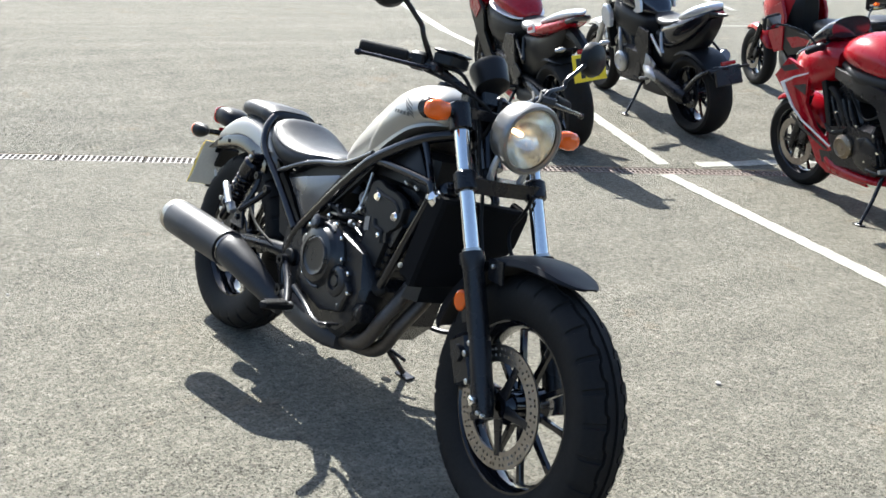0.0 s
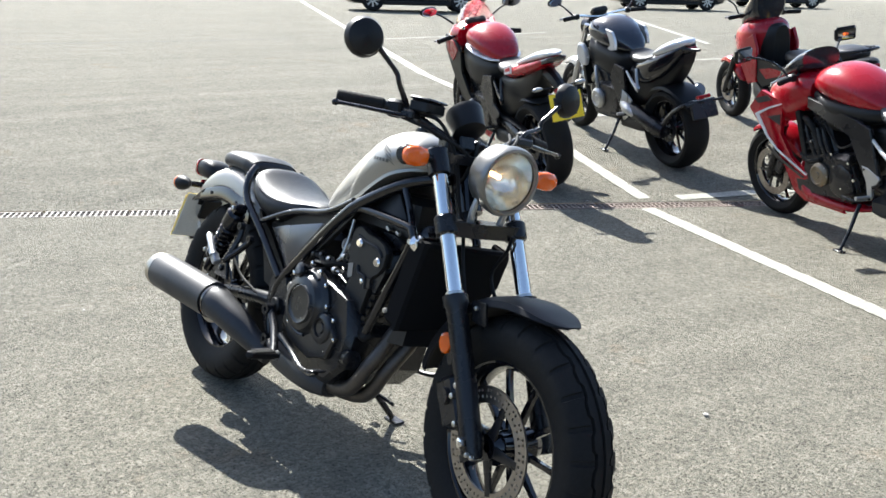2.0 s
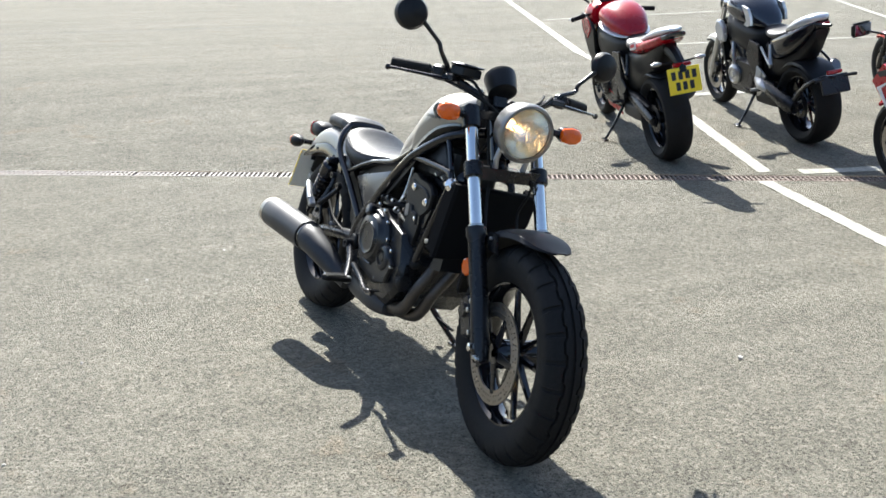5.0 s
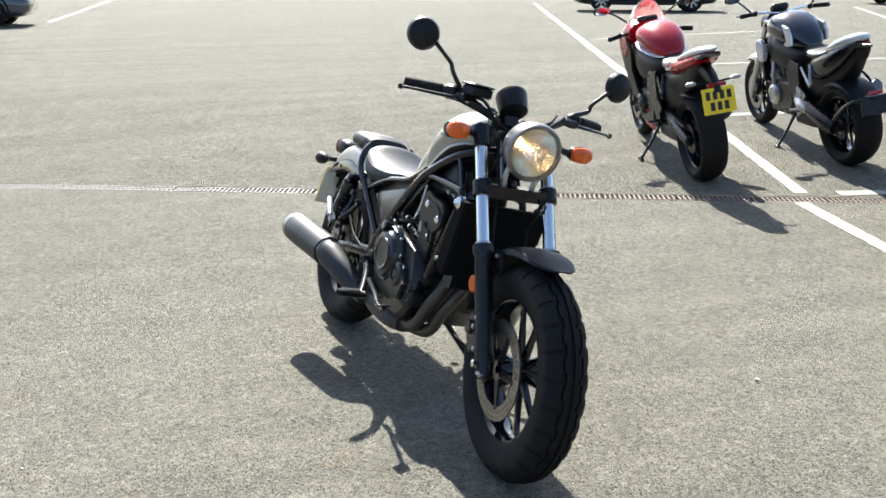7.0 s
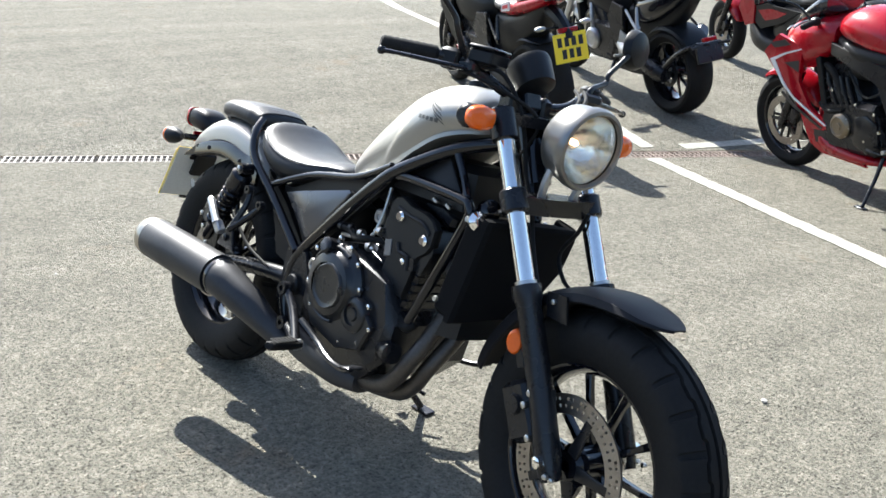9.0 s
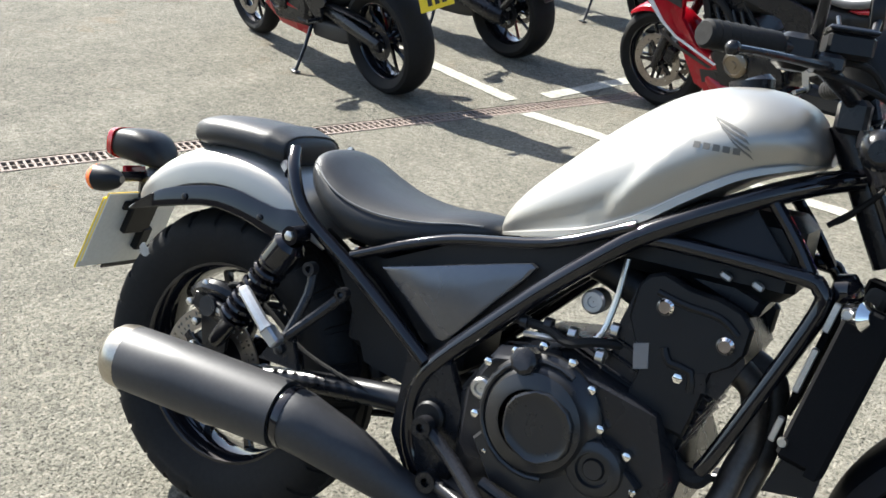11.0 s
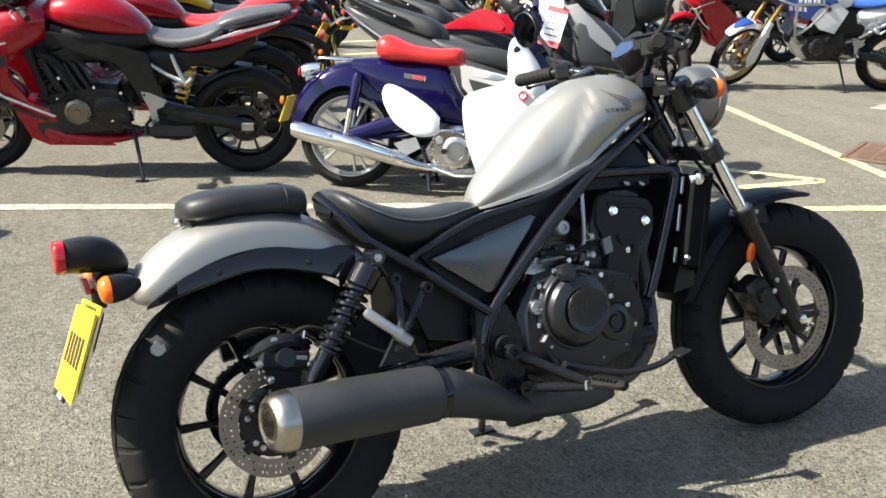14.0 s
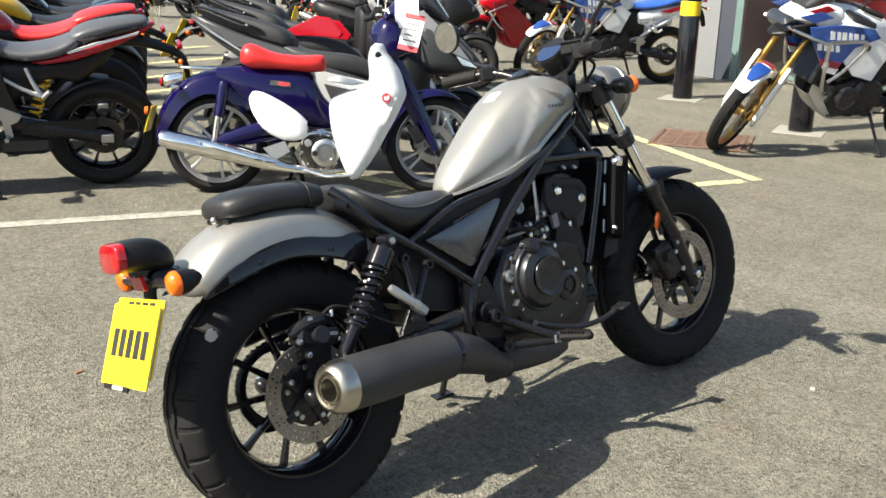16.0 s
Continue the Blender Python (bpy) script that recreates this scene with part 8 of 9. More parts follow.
    ph = part("plate_holder", Mesh().box((0.02, 0.22, 0.14), (-0.345, 0, 0.535), pose(0, 0, 0, 0, 20, 0), 0.006), BLACK_MATT, b)
    part("holder_lens", Mesh().box((0.02, 0.12, 0.03), (-0.335, 0, 0.625), pose(0, 0, 0, 0, 14, 0), 0.006), RED_LENS, ph, "red reflector")
    for sy in (-1, 1):
        part("holder_indicator", Mesh().tube([(-0.335, 0.08 * sy, 0.585), (-0.345, 0.15 * sy, 0.585), (-0.355, 0.17 * sy, 0.585)], [0.008, 0.014, 0.010], 8), PLASTIC, ph)
    part("tail_light", Mesh().box((0.03, 0.10, 0.025), (-0.185, 0, 0.955), None, 0.008), RED_LENS, b, "red tail lamp lens")
    part("tail_bar", Mesh().tube([(-0.15, 0.05, 0.955), (-0.24, 0.03, 0.955), (-0.32, 0.02, 0.965)], [0.018, 0.014, 0.010], 8, 2), PLASTIC, b)
    mf = part("muffler", Mesh().tube([(0.50, -0.13, 0.32), (0.36, -0.17, 0.37), (0.30, -0.18, 0.40), (0.02, -0.215, 0.56), (0.0, -0.215, 0.57)], [0.04, 0.052, 0.066, 0.066, 0.055], 18), EXHAUST, b, "dark upswept muffler")
    part("muffler_end", Mesh().tube([(0.005, -0.2155, 0.568), (-0.02, -0.218, 0.582)], [0.05, 0.040], 18), GREY_PAINT, mf)
    part("tail_strut", Mesh().tube([(0.24, -0.13, 0.74), (0.08, -0.17, 0.66), (0.03, -0.19, 0.61)], 0.010, 8, 2), BLACK_MATT, b)
    for y in (-0.09, -0.03, 0.03, 0.09):
        part("header_pipe", Mesh().tube([(0.97, y, 0.60), (1.05, y, 0.52), (1.04, y * 0.9, 0.36), (0.90, y * 0.7, 0.25), (0.56, y * 0.4, 0.24)], 0.019, 10, 4), STEEL, b)
    part("radiator", Mesh().box((0.04, 0.30, 0.30), (1.09, 0, 0.62), pose(0, 0, 0, 0, 14, 0), 0.008), PLASTIC, b)
    for sy in (-1, 1):
        part("engine_pipe", Mesh().tube([(0.92, 0.13 * sy, 0.66), (0.86, 0.165 * sy, 0.56), (0.84, 0.16 * sy, 0.42)], 0.016, 8, 3), ALLOY, b)
        F("fork_cap", Mesh().tube([(fx(0.93), 0.095 * sy, 0.92), (fx(0.97), 0.095 * sy, 0.97)], [0.026, 0.022], 12), CHROME)
    foot_gear(b, 0.42, 0.43, ALLOY)
    bars_and_mirrors(b, F, fx(0.98) - 0.04, 1.03, 0.37, rise=0.03, mz=0.15, mx=0.05, mirror=False, chrome=True)
    for sy in (-1, 1):
        stalk_mirror(F, (fx(0.98) - 0.06, 0.25 * sy, 1.06), (fx(0.98) - 0.02, 0.40 * sy, 1.19))
    side_stand(b, 0.60, lean)
    return b


build_race_machine((-1.90, 3.25), (-3.29, 3.60), 10)
build_neo_roadster((-1.86, 4.54), (-3.26, 4.81), 10)


def build_scooter_bike(rear, front, lean, label, body, seat_mat, second, name="maxi_scooter", screen=True, Rr=0.27, Rf=0.28, plate=True, seat_low=0.78, tail_mat=None):
    b = thing(name, placed(rear, front, lean), label, "scooter", "parked scooters")
    wb = (Vector(front) - Vector(rear)).length
    rot, F, fx = running_gear(b, wb, Rr=Rr, Rf=Rf, hr=0.07, hf=0.06, rim=0.18, rim_mat=BLACK_PAINT, spokes=10, disc=0.12, mudguard=body, fork_top=0.80, steer=-6)
    bodies(b, [
        ("seat", seat_mat, "", [(-0.22, 0.07, 0.90, 0.86), (-0.15, 0.13, 0.93, 0.83), (0.05, 0.16, 0.92, 0.78), (0.22, 0.16, 0.85, 0.74), (0.38, 0.15, seat_low + 0.02, 0.70), (0.56, 0.12, seat_low + 0.02, 0.68), (0.66, 0.07, seat_low, 0.70)], dict(p=3, up=2.8)),
        ("tail_body", tail_mat or body, "", [(-0.34, 0.05, 0.86, 0.78), (-0.25, 0.14, 0.87, 0.68), (0.0, 0.18, 0.82, 0.58), (0.30, 0.19, 0.74, 0.44), (0.58, 0.17, 0.70, 0.36), (0.72, 0.12, 0.62, 0.34)], dict(p=3, up=3)),
        ("floor_body", second, "", [(0.40, 0.19, 0.46, 0.26), (0.70, 0.20, 0.42, 0.24), (0.92, 0.18, 0.50, 0.26), (1.05, 0.12, 0.62, 0.36)], dict(p=3, up=3)),
        ("front_cowl", body, "", [(0.86, 0.10, 0.96, 0.72), (0.95, 0.19, 1.02, 0.60), (1.10, 0.21, 1.01, 0.60), (1.24, 0.17, 0.95, 0.68), (1.36, 0.10, 0.85, 0.73), (1.40, 0.04, 0.80, 0.75)], dict(p=3.6, up=3.2)),
        ("cowl_core", PLASTIC, "", [(0.80, 0.08, 0.98, 0.40), (0.90, 0.15, 0.98, 0.36), (1.02, 0.16, 0.80, 0.40), (1.12, 0.12, 0.74, 0.48), (1.17, 0.06, 0.70, 0.56)], dict(p=3, up=3)),
    ])
    side_panel(b, "cowl_panel", [(0.86, 0.50), (0.98, 0.46), (1.08, 0.60), (1.02, 0.86), (0.92, 0.92), (0.86, 0.80)], 0.205, 0.03, body)
    side_panel(b, "side_trim", [(-0.05, 0.72), (0.30, 0.64), (0.62, 0.50), (0.60, 0.44), (0.28, 0.55), (0.0, 0.62)], 0.185, 0.02, second)
    side_panel(b, "wedge_panel", [(0.28, 0.70), (0.62, 0.69), (0.86, 0.74), (0.98, 0.58), (0.78, 0.47), (0.52, 0.56)], 0.198, 0.02, second, 0.02)
    side_panel(b, "wedge_inlay", [(0.46, 0.655), (0.66, 0.66), (0.82, 0.62), (0.72, 0.55), (0.56, 0.60)], 0.2095, 0.004, body, 0.0)
    if screen:
        part("windscreen", shell([(0.98, 0.14, 1.36, 1.02), (1.02, 0.17, 1.34, 0.99), (1.14, 0.16, 1.16, 0.97), (1.24, 0.12, 1.02, 0.93)], p=3, up=2.4), GLASS_DARK, b)
    part("muffler", Mesh().tube([(0.30, -0.17, 0.24), (0.24, -0.19, 0.26), (-0.10, -0.20, 0.36), (-0.14, -0.20, 0.37)], [0.03, 0.06, 0.058, 0.04], 16), STEEL, b)
    part("grab_rail", Mesh().tube([(-0.05, 0.15, 0.90), (-0.24, 0.13, 0.93), (-0.30, 0, 0.94), (-0.24, -0.13, 0.93), (-0.05, -0.15, 0.90)], 0.013, 8, 4), BLACK_MATT, b)
    for sy in (-1, 1):
        part("rear_shock", coil_mesh((0.0, 0.13 * sy, 0.36), (0.10, 0.13 * sy, 0.60), 0.024, 0.006, 8), BLACK_MATT, b)
    bars_and_mirrors(b, F, fx(0.80) - 0.14, 1.02, 0.34, rise=0.02, mz=0.17, mx=0.10)
    part("headlamp", Mesh().box((0.06, 0.24, 0.07), (1.33, 0, 0.82), pose(0, 0, 0, 0, 30, 0), 0.018), GLASS_DARK, b)
    rear_lamps(b, -0.345, 0.82)
    part("rear_guard", Mesh().tube([(-0.20, 0, 0.66), (-0.32, 0, 0.56), (-0.38, 0, 0.44)], [0.05, 0.04, 0.03], 8, 3), PLASTIC, b)
    if plate:
        plate_at(b, -0.435, 0.50, 22, 0.20, 0.16)
    side_stand(b, 0.52, lean)
    return b


build_scooter_bike((-1.47, 6.06), (-2.95, 6.51), 9, "red and black maxi scooter with a black seat", RED_PAINT, VINYL, PLASTIC, tail_mat=PLASTIC)


# sharp-edged scooters beside the step-through
def build_sport_scooter(rear, front, lean, label, tail_mat, flash, accent, wedge):
    b = thing("sport_scooter", placed(rear, front, lean), label, "scooter", "parked scooters")
    wb = (Vector(front) - Vector(rear)).length
    rot, F, fx = running_gear(b, wb, Rr=0.27, Rf=0.27, hr=0.075, hf=0.06, rim=0.185, rim_mat=BLACK_PAINT, spokes=10, disc=0.12, mudguard=DARK_CLAD, fork_top=0.78, steer=8, fork_leg=STEEL)
    bodies(b, [
        ("pillion_seat", SEAT_GREY, "", [(-0.34, 0.035, 1.00, 0.97), (-0.26, 0.085, 0.995, 0.93), (-0.10, 0.12, 0.965, 0.86), (0.08, 0.135, 0.925, 0.80), (0.22, 0.135, 0.88, 0.76), (0.29, 0.10, 0.82, 0.74)], dict(p=4.5, up=3.6)),
        ("rider_seat", SEAT_GREY, "", [(0.24, 0.12, 0.79, 0.68), (0.32, 0.15, 0.765, 0.66), (0.48, 0.155, 0.745, 0.62), (0.62, 0.13, 0.735, 0.60), (0.74, 0.09, 0.70, 0.58), (0.84, 0.06, 0.63, 0.55), (0.88, 0.03, 0.59, 0.55)], dict(p=3.4, up=3.2)),
        ("tail_body", tail_mat, "", [(-0.36, 0.03, 0.955, 0.93), (-0.26, 0.095, 0.925, 0.83), (0.0, 0.145, 0.83, 0.66), (0.28, 0.165, 0.75, 0.52), (0.58, 0.155, 0.64, 0.40), (0.78, 0.11, 0.57, 0.36)], dict(p=5, up=5)),
        ("floor_body", PLASTIC, "", [(0.30, 0.15, 0.46, 0.24), (0.66, 0.18, 0.42, 0.21), (0.92, 0.17, 0.48, 0.23), (1.04, 0.11, 0.58, 0.32)], dict(p=4, up=4)),
        ("leg_shield", PLASTIC, "", [(0.92, 0.10, 0.90, 0.40), (0.98, 0.19, 0.95, 0.36), (1.06, 0.20, 0.93, 0.40), (1.13, 0.15, 0.88, 0.46), (1.17, 0.06, 0.80, 0.54)], dict(p=4, up=4)),
        ("front_cowl", DARK_CLAD, "", [(1.04, 0.16, 1.00, 0.66), (1.12, 0.19, 0.98, 0.62), (1.24, 0.175, 0.92, 0.62), (1.36, 0.12, 0.82, 0.64), (1.45, 0.045, 0.72, 0.66), (1.48, 0.015, 0.69, 0.67)], dict(p=4.5, up=4)),
    ])
    side_panel(b, "tail_flash", [(-0.26, 0.90), (-0.04, 0.83), (0.26, 0.745), (0.40, 0.66), (0.22, 0.68), (-0.06, 0.76)], 0.158, 0.012, flash, 0.02)
    side_panel(b, "edge_strip", [(-0.33, 0.925), (-0.20, 0.845), (0.04, 0.70), (0.20, 0.63), (0.20, 0.622), (0.035, 0.69), (-0.21, 0.836)], 0.152, 0.010, STEEL, 0.0)
    side_panel(b, "wedge_panel", [(0.44, 0.63), (0.60, 0.60), (0.98, 0.53), (1.06, 0.42), (0.86, 0.31), (0.62, 0.33), (0.46, 0.50)], 0.185, 0.024, wedge, 0.015)
    side_panel(b, "wedge_inlay", [(0.50, 0.545), (0.74, 0.50), (0.90, 0.41), (0.72, 0.435), (0.54, 0.46)], 0.199, 0.006, DARK_CLAD, 0.0)
    side_panel(b, "accent_panel", [(0.24, 0.72), (0.56, 0.88), (0.66, 0.87), (0.76, 0.76), (0.74, 0.73), (0.46, 0.735)] if accent else [(0.52, 0.57), (0.60, 0.60), (0.74, 0.56), (0.66, 0.545)], 0.172 if accent else 0.199, 0.03 if accent else 0.006, accent or STEEL, 0.06)
    side_panel(b, "cowl_blade", [(1.02, 0.98), (1.10, 1.00), (1.30, 0.82), (1.40, 0.70), (1.26, 0.76), (1.10, 0.88)], 0.178, 0.016, GREY_PAINT, 0.04)
    side_panel(b, "cowl_lamp", [(1.30, 0.74), (1.42, 0.69), (1.44, 0.665), (1.34, 0.68)], 0.10, 0.10, CHROME, 0.1)
    part("windscreen", shell([(1.04, 0.13, 1.30, 1.0), (1.08, 0.16, 1.26, 0.97), (1.18, 0.15, 1.08, 0.95), (1.25, 0.11, 0.98, 0.91)], p=3, up=2.4), GLASS_DARK, b)
    part("muffler", Mesh().tube([(0.30, -0.17, 0.24), (0.24, -0.19, 0.27), (-0.16, -0.20, 0.42), (-0.20, -0.20, 0.435)], [0.03, 0.062, 0.06, 0.04], 16), BLACK_MATT, b)
    part("muffler_shield", Mesh().plate([(0.18, 0.36), (-0.14, 0.48), (-0.16, 0.43), (0.16, 0.30)], -0.272, -0.262, 0.05), STEEL, b)
    for sy in (-1, 1):
        gr = part("grab_rail", Mesh().tube([(0.10, 0.15 * sy, 0.86), (-0.10, 0.165 * sy, 0.93), (-0.26, 0.13 * sy, 0.985), (-0.33, 0.06 * sy, 0.985)], [0.012, 0.014, 0.014, 0.010], 8, 4, flat=0.7), BLACK_MATT, b)
        part("rail_bolt", bolt_mesh((0.02, 0.172 * sy, 0.885), (0, sy, 0), 0.008, 0.005), STEEL, gr)
        part("rear_shock", coil_mesh((-0.02, 0.125 * sy, 0.36), (0.06, 0.125 * sy, 0.68), 0.026, 0.006, 10), BLACK_MATT, b)
    bars_and_mirrors(b, F, fx(0.78) - 0.14, 1.0, 0.33, rise=0.02, mz=0.15, mx=0.12)
    rear_lamps(b, -0.355, 0.90, 0.12)
    part("plate_hanger", Mesh().tube([(-0.26, 0, 0.88), (-0.40, 0, 0.84), (-0.47, 0, 0.77)], [0.055, 0.045, 0.035], 8, 3, flat=0.6), PLASTIC, b)
    part("hugger", fender_mesh((0, 0, 0.27), [(62, 0.292, 0.285, 0.03), (72, 0.302, 0.265, 0.085), (110, 0.306, 0.25, 0.09), (150, 0.304, 0.26, 0.088), (172, 0.30, 0.28, 0.06)], cap=0.5), PLASTIC, b)
    plate_at(b, -0.505, 0.76, 26, 0.20, 0.16)
    side_stand(b, 0.52, lean)
    return b


build_sport_scooter((1.70, 3.75), (2.70, 2.95), 7, "dark grey scooter with a stepped grey seat and silver wedge panel", DARK_CLAD, FLASH_GREY, None, WHITE_SILVER)
build_sport_scooter((2.22, 4.87), (3.17, 4.01), 7, "grey scooter with a red side panel and black seat", DARK_CLAD, GREY_PAINT, RED_PAINT, GREY_PAINT)
build_sport_scooter((2.85, 6.06), (3.80, 5.20), 7, "black scooter with a grey flash beside the red-panelled one", PLASTIC, DARK_CLAD, None, DARK_CLAD)


# small blue and white step-through with a red seat
def build_step_through(rear, front, lean):
    b = thing("step_through_motorcycle", placed(rear, front, lean), "blue and white step-through motorcycle with a red seat", "motorcycle", "parked motorcycles")
    wb = (Vector(front) - Vector(rear)).length
    rot, F, fx = running_gear(b, wb, Rr=0.285, Rf=0.285, hr=0.04, hf=0.036, rim=0.222, rim_mat=ALLOY, spokes=10, pair=0.16, disc=0.11, fork_top=0.80, rake=27, fork_mat=BLUE_PAINT, fork_leg=BLUE_PAINT, steer=4, groove=6, fork_y=0.07, rear_disc=False, arm_mat=BLUE_PAINT)
    part("rear_mudguard", fender_mesh((0, 0, 0.285), [(184, 0.325, 0.318, 0.055), (172, 0.335, 0.285, 0.085), (150, 0.355, 0.26, 0.10), (120, 0.385, 0.27, 0.105), (90, 0.41, 0.28, 0.105), (64, 0.40, 0.25, 0.10), (45, 0.38, 0.24, 0.09)], cap=0.5), BLUE_PAINT, b, "deep blue pressed rear mudguard")
    bodies(b, [
        ("main_body", BLUE_PAINT, "", [(0.02, 0.09, 0.71, 0.62), (0.15, 0.11, 0.72, 0.52), (0.34, 0.115, 0.71, 0.42), (0.52, 0.10, 0.70, 0.38), (0.61, 0.075, 0.55, 0.37), (0.72, 0.062, 0.475, 0.38), (0.84, 0.058, 0.55, 0.42), (0.95, 0.06, 0.80, 0.60)], dict(p=3, up=3)),
        ("seat", RED_VINYL, "smooth red vinyl single seat", [(0.15, 0.07, 0.79, 0.735), (0.17, 0.12, 0.83, 0.72), (0.22, 0.14, 0.84, 0.70), (0.34, 0.13, 0.795, 0.70), (0.48, 0.12, 0.78, 0.69), (0.59, 0.10, 0.785, 0.69), (0.62, 0.06, 0.765, 0.70)], dict(p=3, up=2.8)),
        ("front_body", BLUE_PAINT, "", [(0.88, 0.06, 0.94, 0.62), (0.94, 0.11, 1.0, 0.70), (1.02, 0.12, 1.0, 0.74), (1.09, 0.09, 0.96, 0.78), (1.12, 0.04, 0.92, 0.84)], dict(p=2.6, up=2.6)),
    ])
    for sy in (-1, 1):
        rings = []
        for z, xa, xb in smooth_rows([(0.095, 0.765, 0.785), (0.13, 0.735, 0.825), (0.24, 0.69, 0.90), (0.36, 0.655, 0.965), (0.46, 0.640, 1.02), (0.535, 0.648, 1.055), (0.575, 0.72, 1.07), (0.605, 0.82, 1.065), (0.64, 0.862, 1.055), (0.69, 0.868, 1.04), (0.75, 0.862, 1.005), (0.80, 0.866, 0.965), (0.84, 0.880, 0.945), (0.852, 0.895, 0.93)], 3):
            row = []
            for k in range(9):
                x = xa + (xb - xa) * k / 8
                bend = max(0, (x - xb + 0.07) / 0.07) ** 2 * 0.045
                row.append(Vector((x, (0.155 * (1.12 - 0.9 * (x - 0.85) ** 2 - 0.35 * max(0, z - 0.6)) - bend) * sy, z)))
            rings.append(row + [Vector((p.x, p.y - 0.012 * sy, p.z)) for p in row[::-1]])
        side = Mesh().rings(rings)
        ls = part("leg_shield", side, WHITE_PAINT, b, "white plastic leg shield")
        part("badge", Mesh().tube([(0.955, 0.165 * sy, 0.555), (0.956, 0.1815 * sy, 0.555)], 0.026, 20), RED_INK, ls)
        part("badge_wing", Mesh().plate([(0.940, 0.545), (0.958, 0.538), (0.972, 0.553), (0.966, 0.572), (0.956, 0.560), (0.944, 0.566)], 0.1825 * sy - 0.001, 0.1825 * sy + 0.001), WHITE_PAINT, ls)
        part("key_socket", Mesh().tube([(0.905, 0.13 * sy, 0.785), (0.905, 0.160 * sy, 0.785), (0.905, 0.164 * sy, 0.785)], [0.022, 0.022, 0.012], 14), PLASTIC, ls)
        part("side_cover", shell([(0.20, 0.010, 0.545, 0.515), (0.22, 0.022, 0.580, 0.455), (0.28, 0.03, 0.575, 0.37), (0.38, 0.03, 0.525, 0.315), (0.47, 0.026, 0.465, 0.315), (0.515, 0.012, 0.42, 0.35)], p=3, up=3, y=0.125 * sy), WHITE_PAINT, b, "white oval side cover")
        em = part("emblem", Mesh().box((0.115, 0.005, 0.030), (0.37, 0.1165 * sy, 0.625), pose(0, 0, 0, 0, 6, 0), 0.002), CHROME, b)
        part("emblem_plate", Mesh().box((0.06, 0.003, 0.018), (0.39, 0.1197 * sy, 0.6225), pose(0, 0, 0, 0, 6, 0), 0.001), RED_INK, em)
        part("rear_shock", Mesh().tube([(0.005, 0.12 * sy, 0.32), (0.02, 0.12 * sy, 0.42), (0.045, 0.12 * sy, 0.50)], [0.018, 0.018, 0.020], 12), CHROME, b)
        part("shock_cover", Mesh().tube([(0.03, 0.12 * sy, 0.44), (0.032, 0.12 * sy, 0.445), (0.06, 0.12 * sy, 0.60), (0.066, 0.12 * sy, 0.63)], [0.02, 0.030, 0.030, 0.02], 14), BLUE_PAINT, b)
        part("rear_indicator", Mesh().tube([(-0.18, 0.08 * sy, 0.60), (-0.19, 0.13 * sy, 0.60), (-0.22, 0.135 * sy, 0.60)], [0.008, 0.010, 0.026], 12), CHROME, b)
        part("footpeg", Mesh().tube([(0.55, 0.10 * sy, 0.24), (0.56, 0.24 * sy, 0.25)], [0.010, 0.016], 8), RUBBER, b)
    en = part("engine_case", Mesh().rings([[(x, y, z) for x, z in ((0.44, 0.24), (0.48, 0.165), (0.64, 0.155), (0.71, 0.21), (0.70, 0.31), (0.62, 0.345), (0.50, 0.335))] for y in (-0.11, 0.11)]), POLISHED, b, "bare alloy horizontal engine")
    part("cylinder", Mesh().tube([(0.68, 0, 0.26), (0.86, 0, 0.30)], [0.065, 0.06], 14), ALLOY, en)
    for sy in (-1, 1):
        cv = part("clutch_cover", Mesh().plate([(0.475, 0.26), (0.485, 0.325), (0.52, 0.355), (0.60, 0.36), (0.66, 0.335), (0.70, 0.285), (0.70, 0.215), (0.665, 0.165), (0.60, 0.145), (0.51, 0.155), (0.48, 0.195)], 0.125 * sy - 0.02, 0.125 * sy + 0.02, 0.08), CHROME, en)
        part("cover_dome", Mesh().lathe([(0.078, 0.14 * sy), (0.076, 0.156 * sy), (0.064, 0.164 * sy), (0.050, 0.164 * sy), (0.044, 0.154 * sy), (0.030, 0.154 * sy), (0.026, 0.160 * sy), (0.001, 0.160 * sy)], (0.615, 0, 0.245), "y", 28), STEEL, cv)
        part("oil_plug", Mesh().tube([(0.52, 0.14 * sy, 0.30), (0.52, 0.158 * sy, 0.30)], [0.022, 0.018], 12), ALLOY, cv)
        for i in range(8):
            a = 2 * math.pi * i / 8
            part("case_bolt", bolt_mesh((0.59 + 0.103 * math.cos(a), 0.143 * sy, 0.25 + 0.095 * math.sin(a)), (0, sy, 0), 0.006), STEEL, en)
    ex = part("muffler", Mesh().tube([(-0.28, -0.165, 0.325), (-0.278, -0.165, 0.325), (-0.20, -0.163, 0.308), (0.06, -0.155, 0.252), (0.28, -0.145, 0.195), (0.40, -0.135, 0.160), (0.60, -0.10, 0.135), (0.80, -0.06, 0.16), (0.86, 0, 0.25)], [0.032, 0.042, 0.052, 0.054, 0.044, 0.026, 0.018, 0.016, 0.015], 18, 3), CHROME, b, "long chrome exhaust silencer")
    part("heat_shield", shell([(-0.10, 0.012, 0.325, 0.285), (0.02, 0.024, 0.305, 0.235), (0.22, 0.022, 0.245, 0.185), (0.34, 0.010, 0.205, 0.175)], y=-0.19, p=3, up=3), CHROME, ex)
    for x, z in ((-0.06, 0.30), (0.28, 0.205)):
        part("shield_bolt", bolt_mesh((x, -0.212, z), (0, -1, 0), 0.009, 0.006), STEEL, ex)
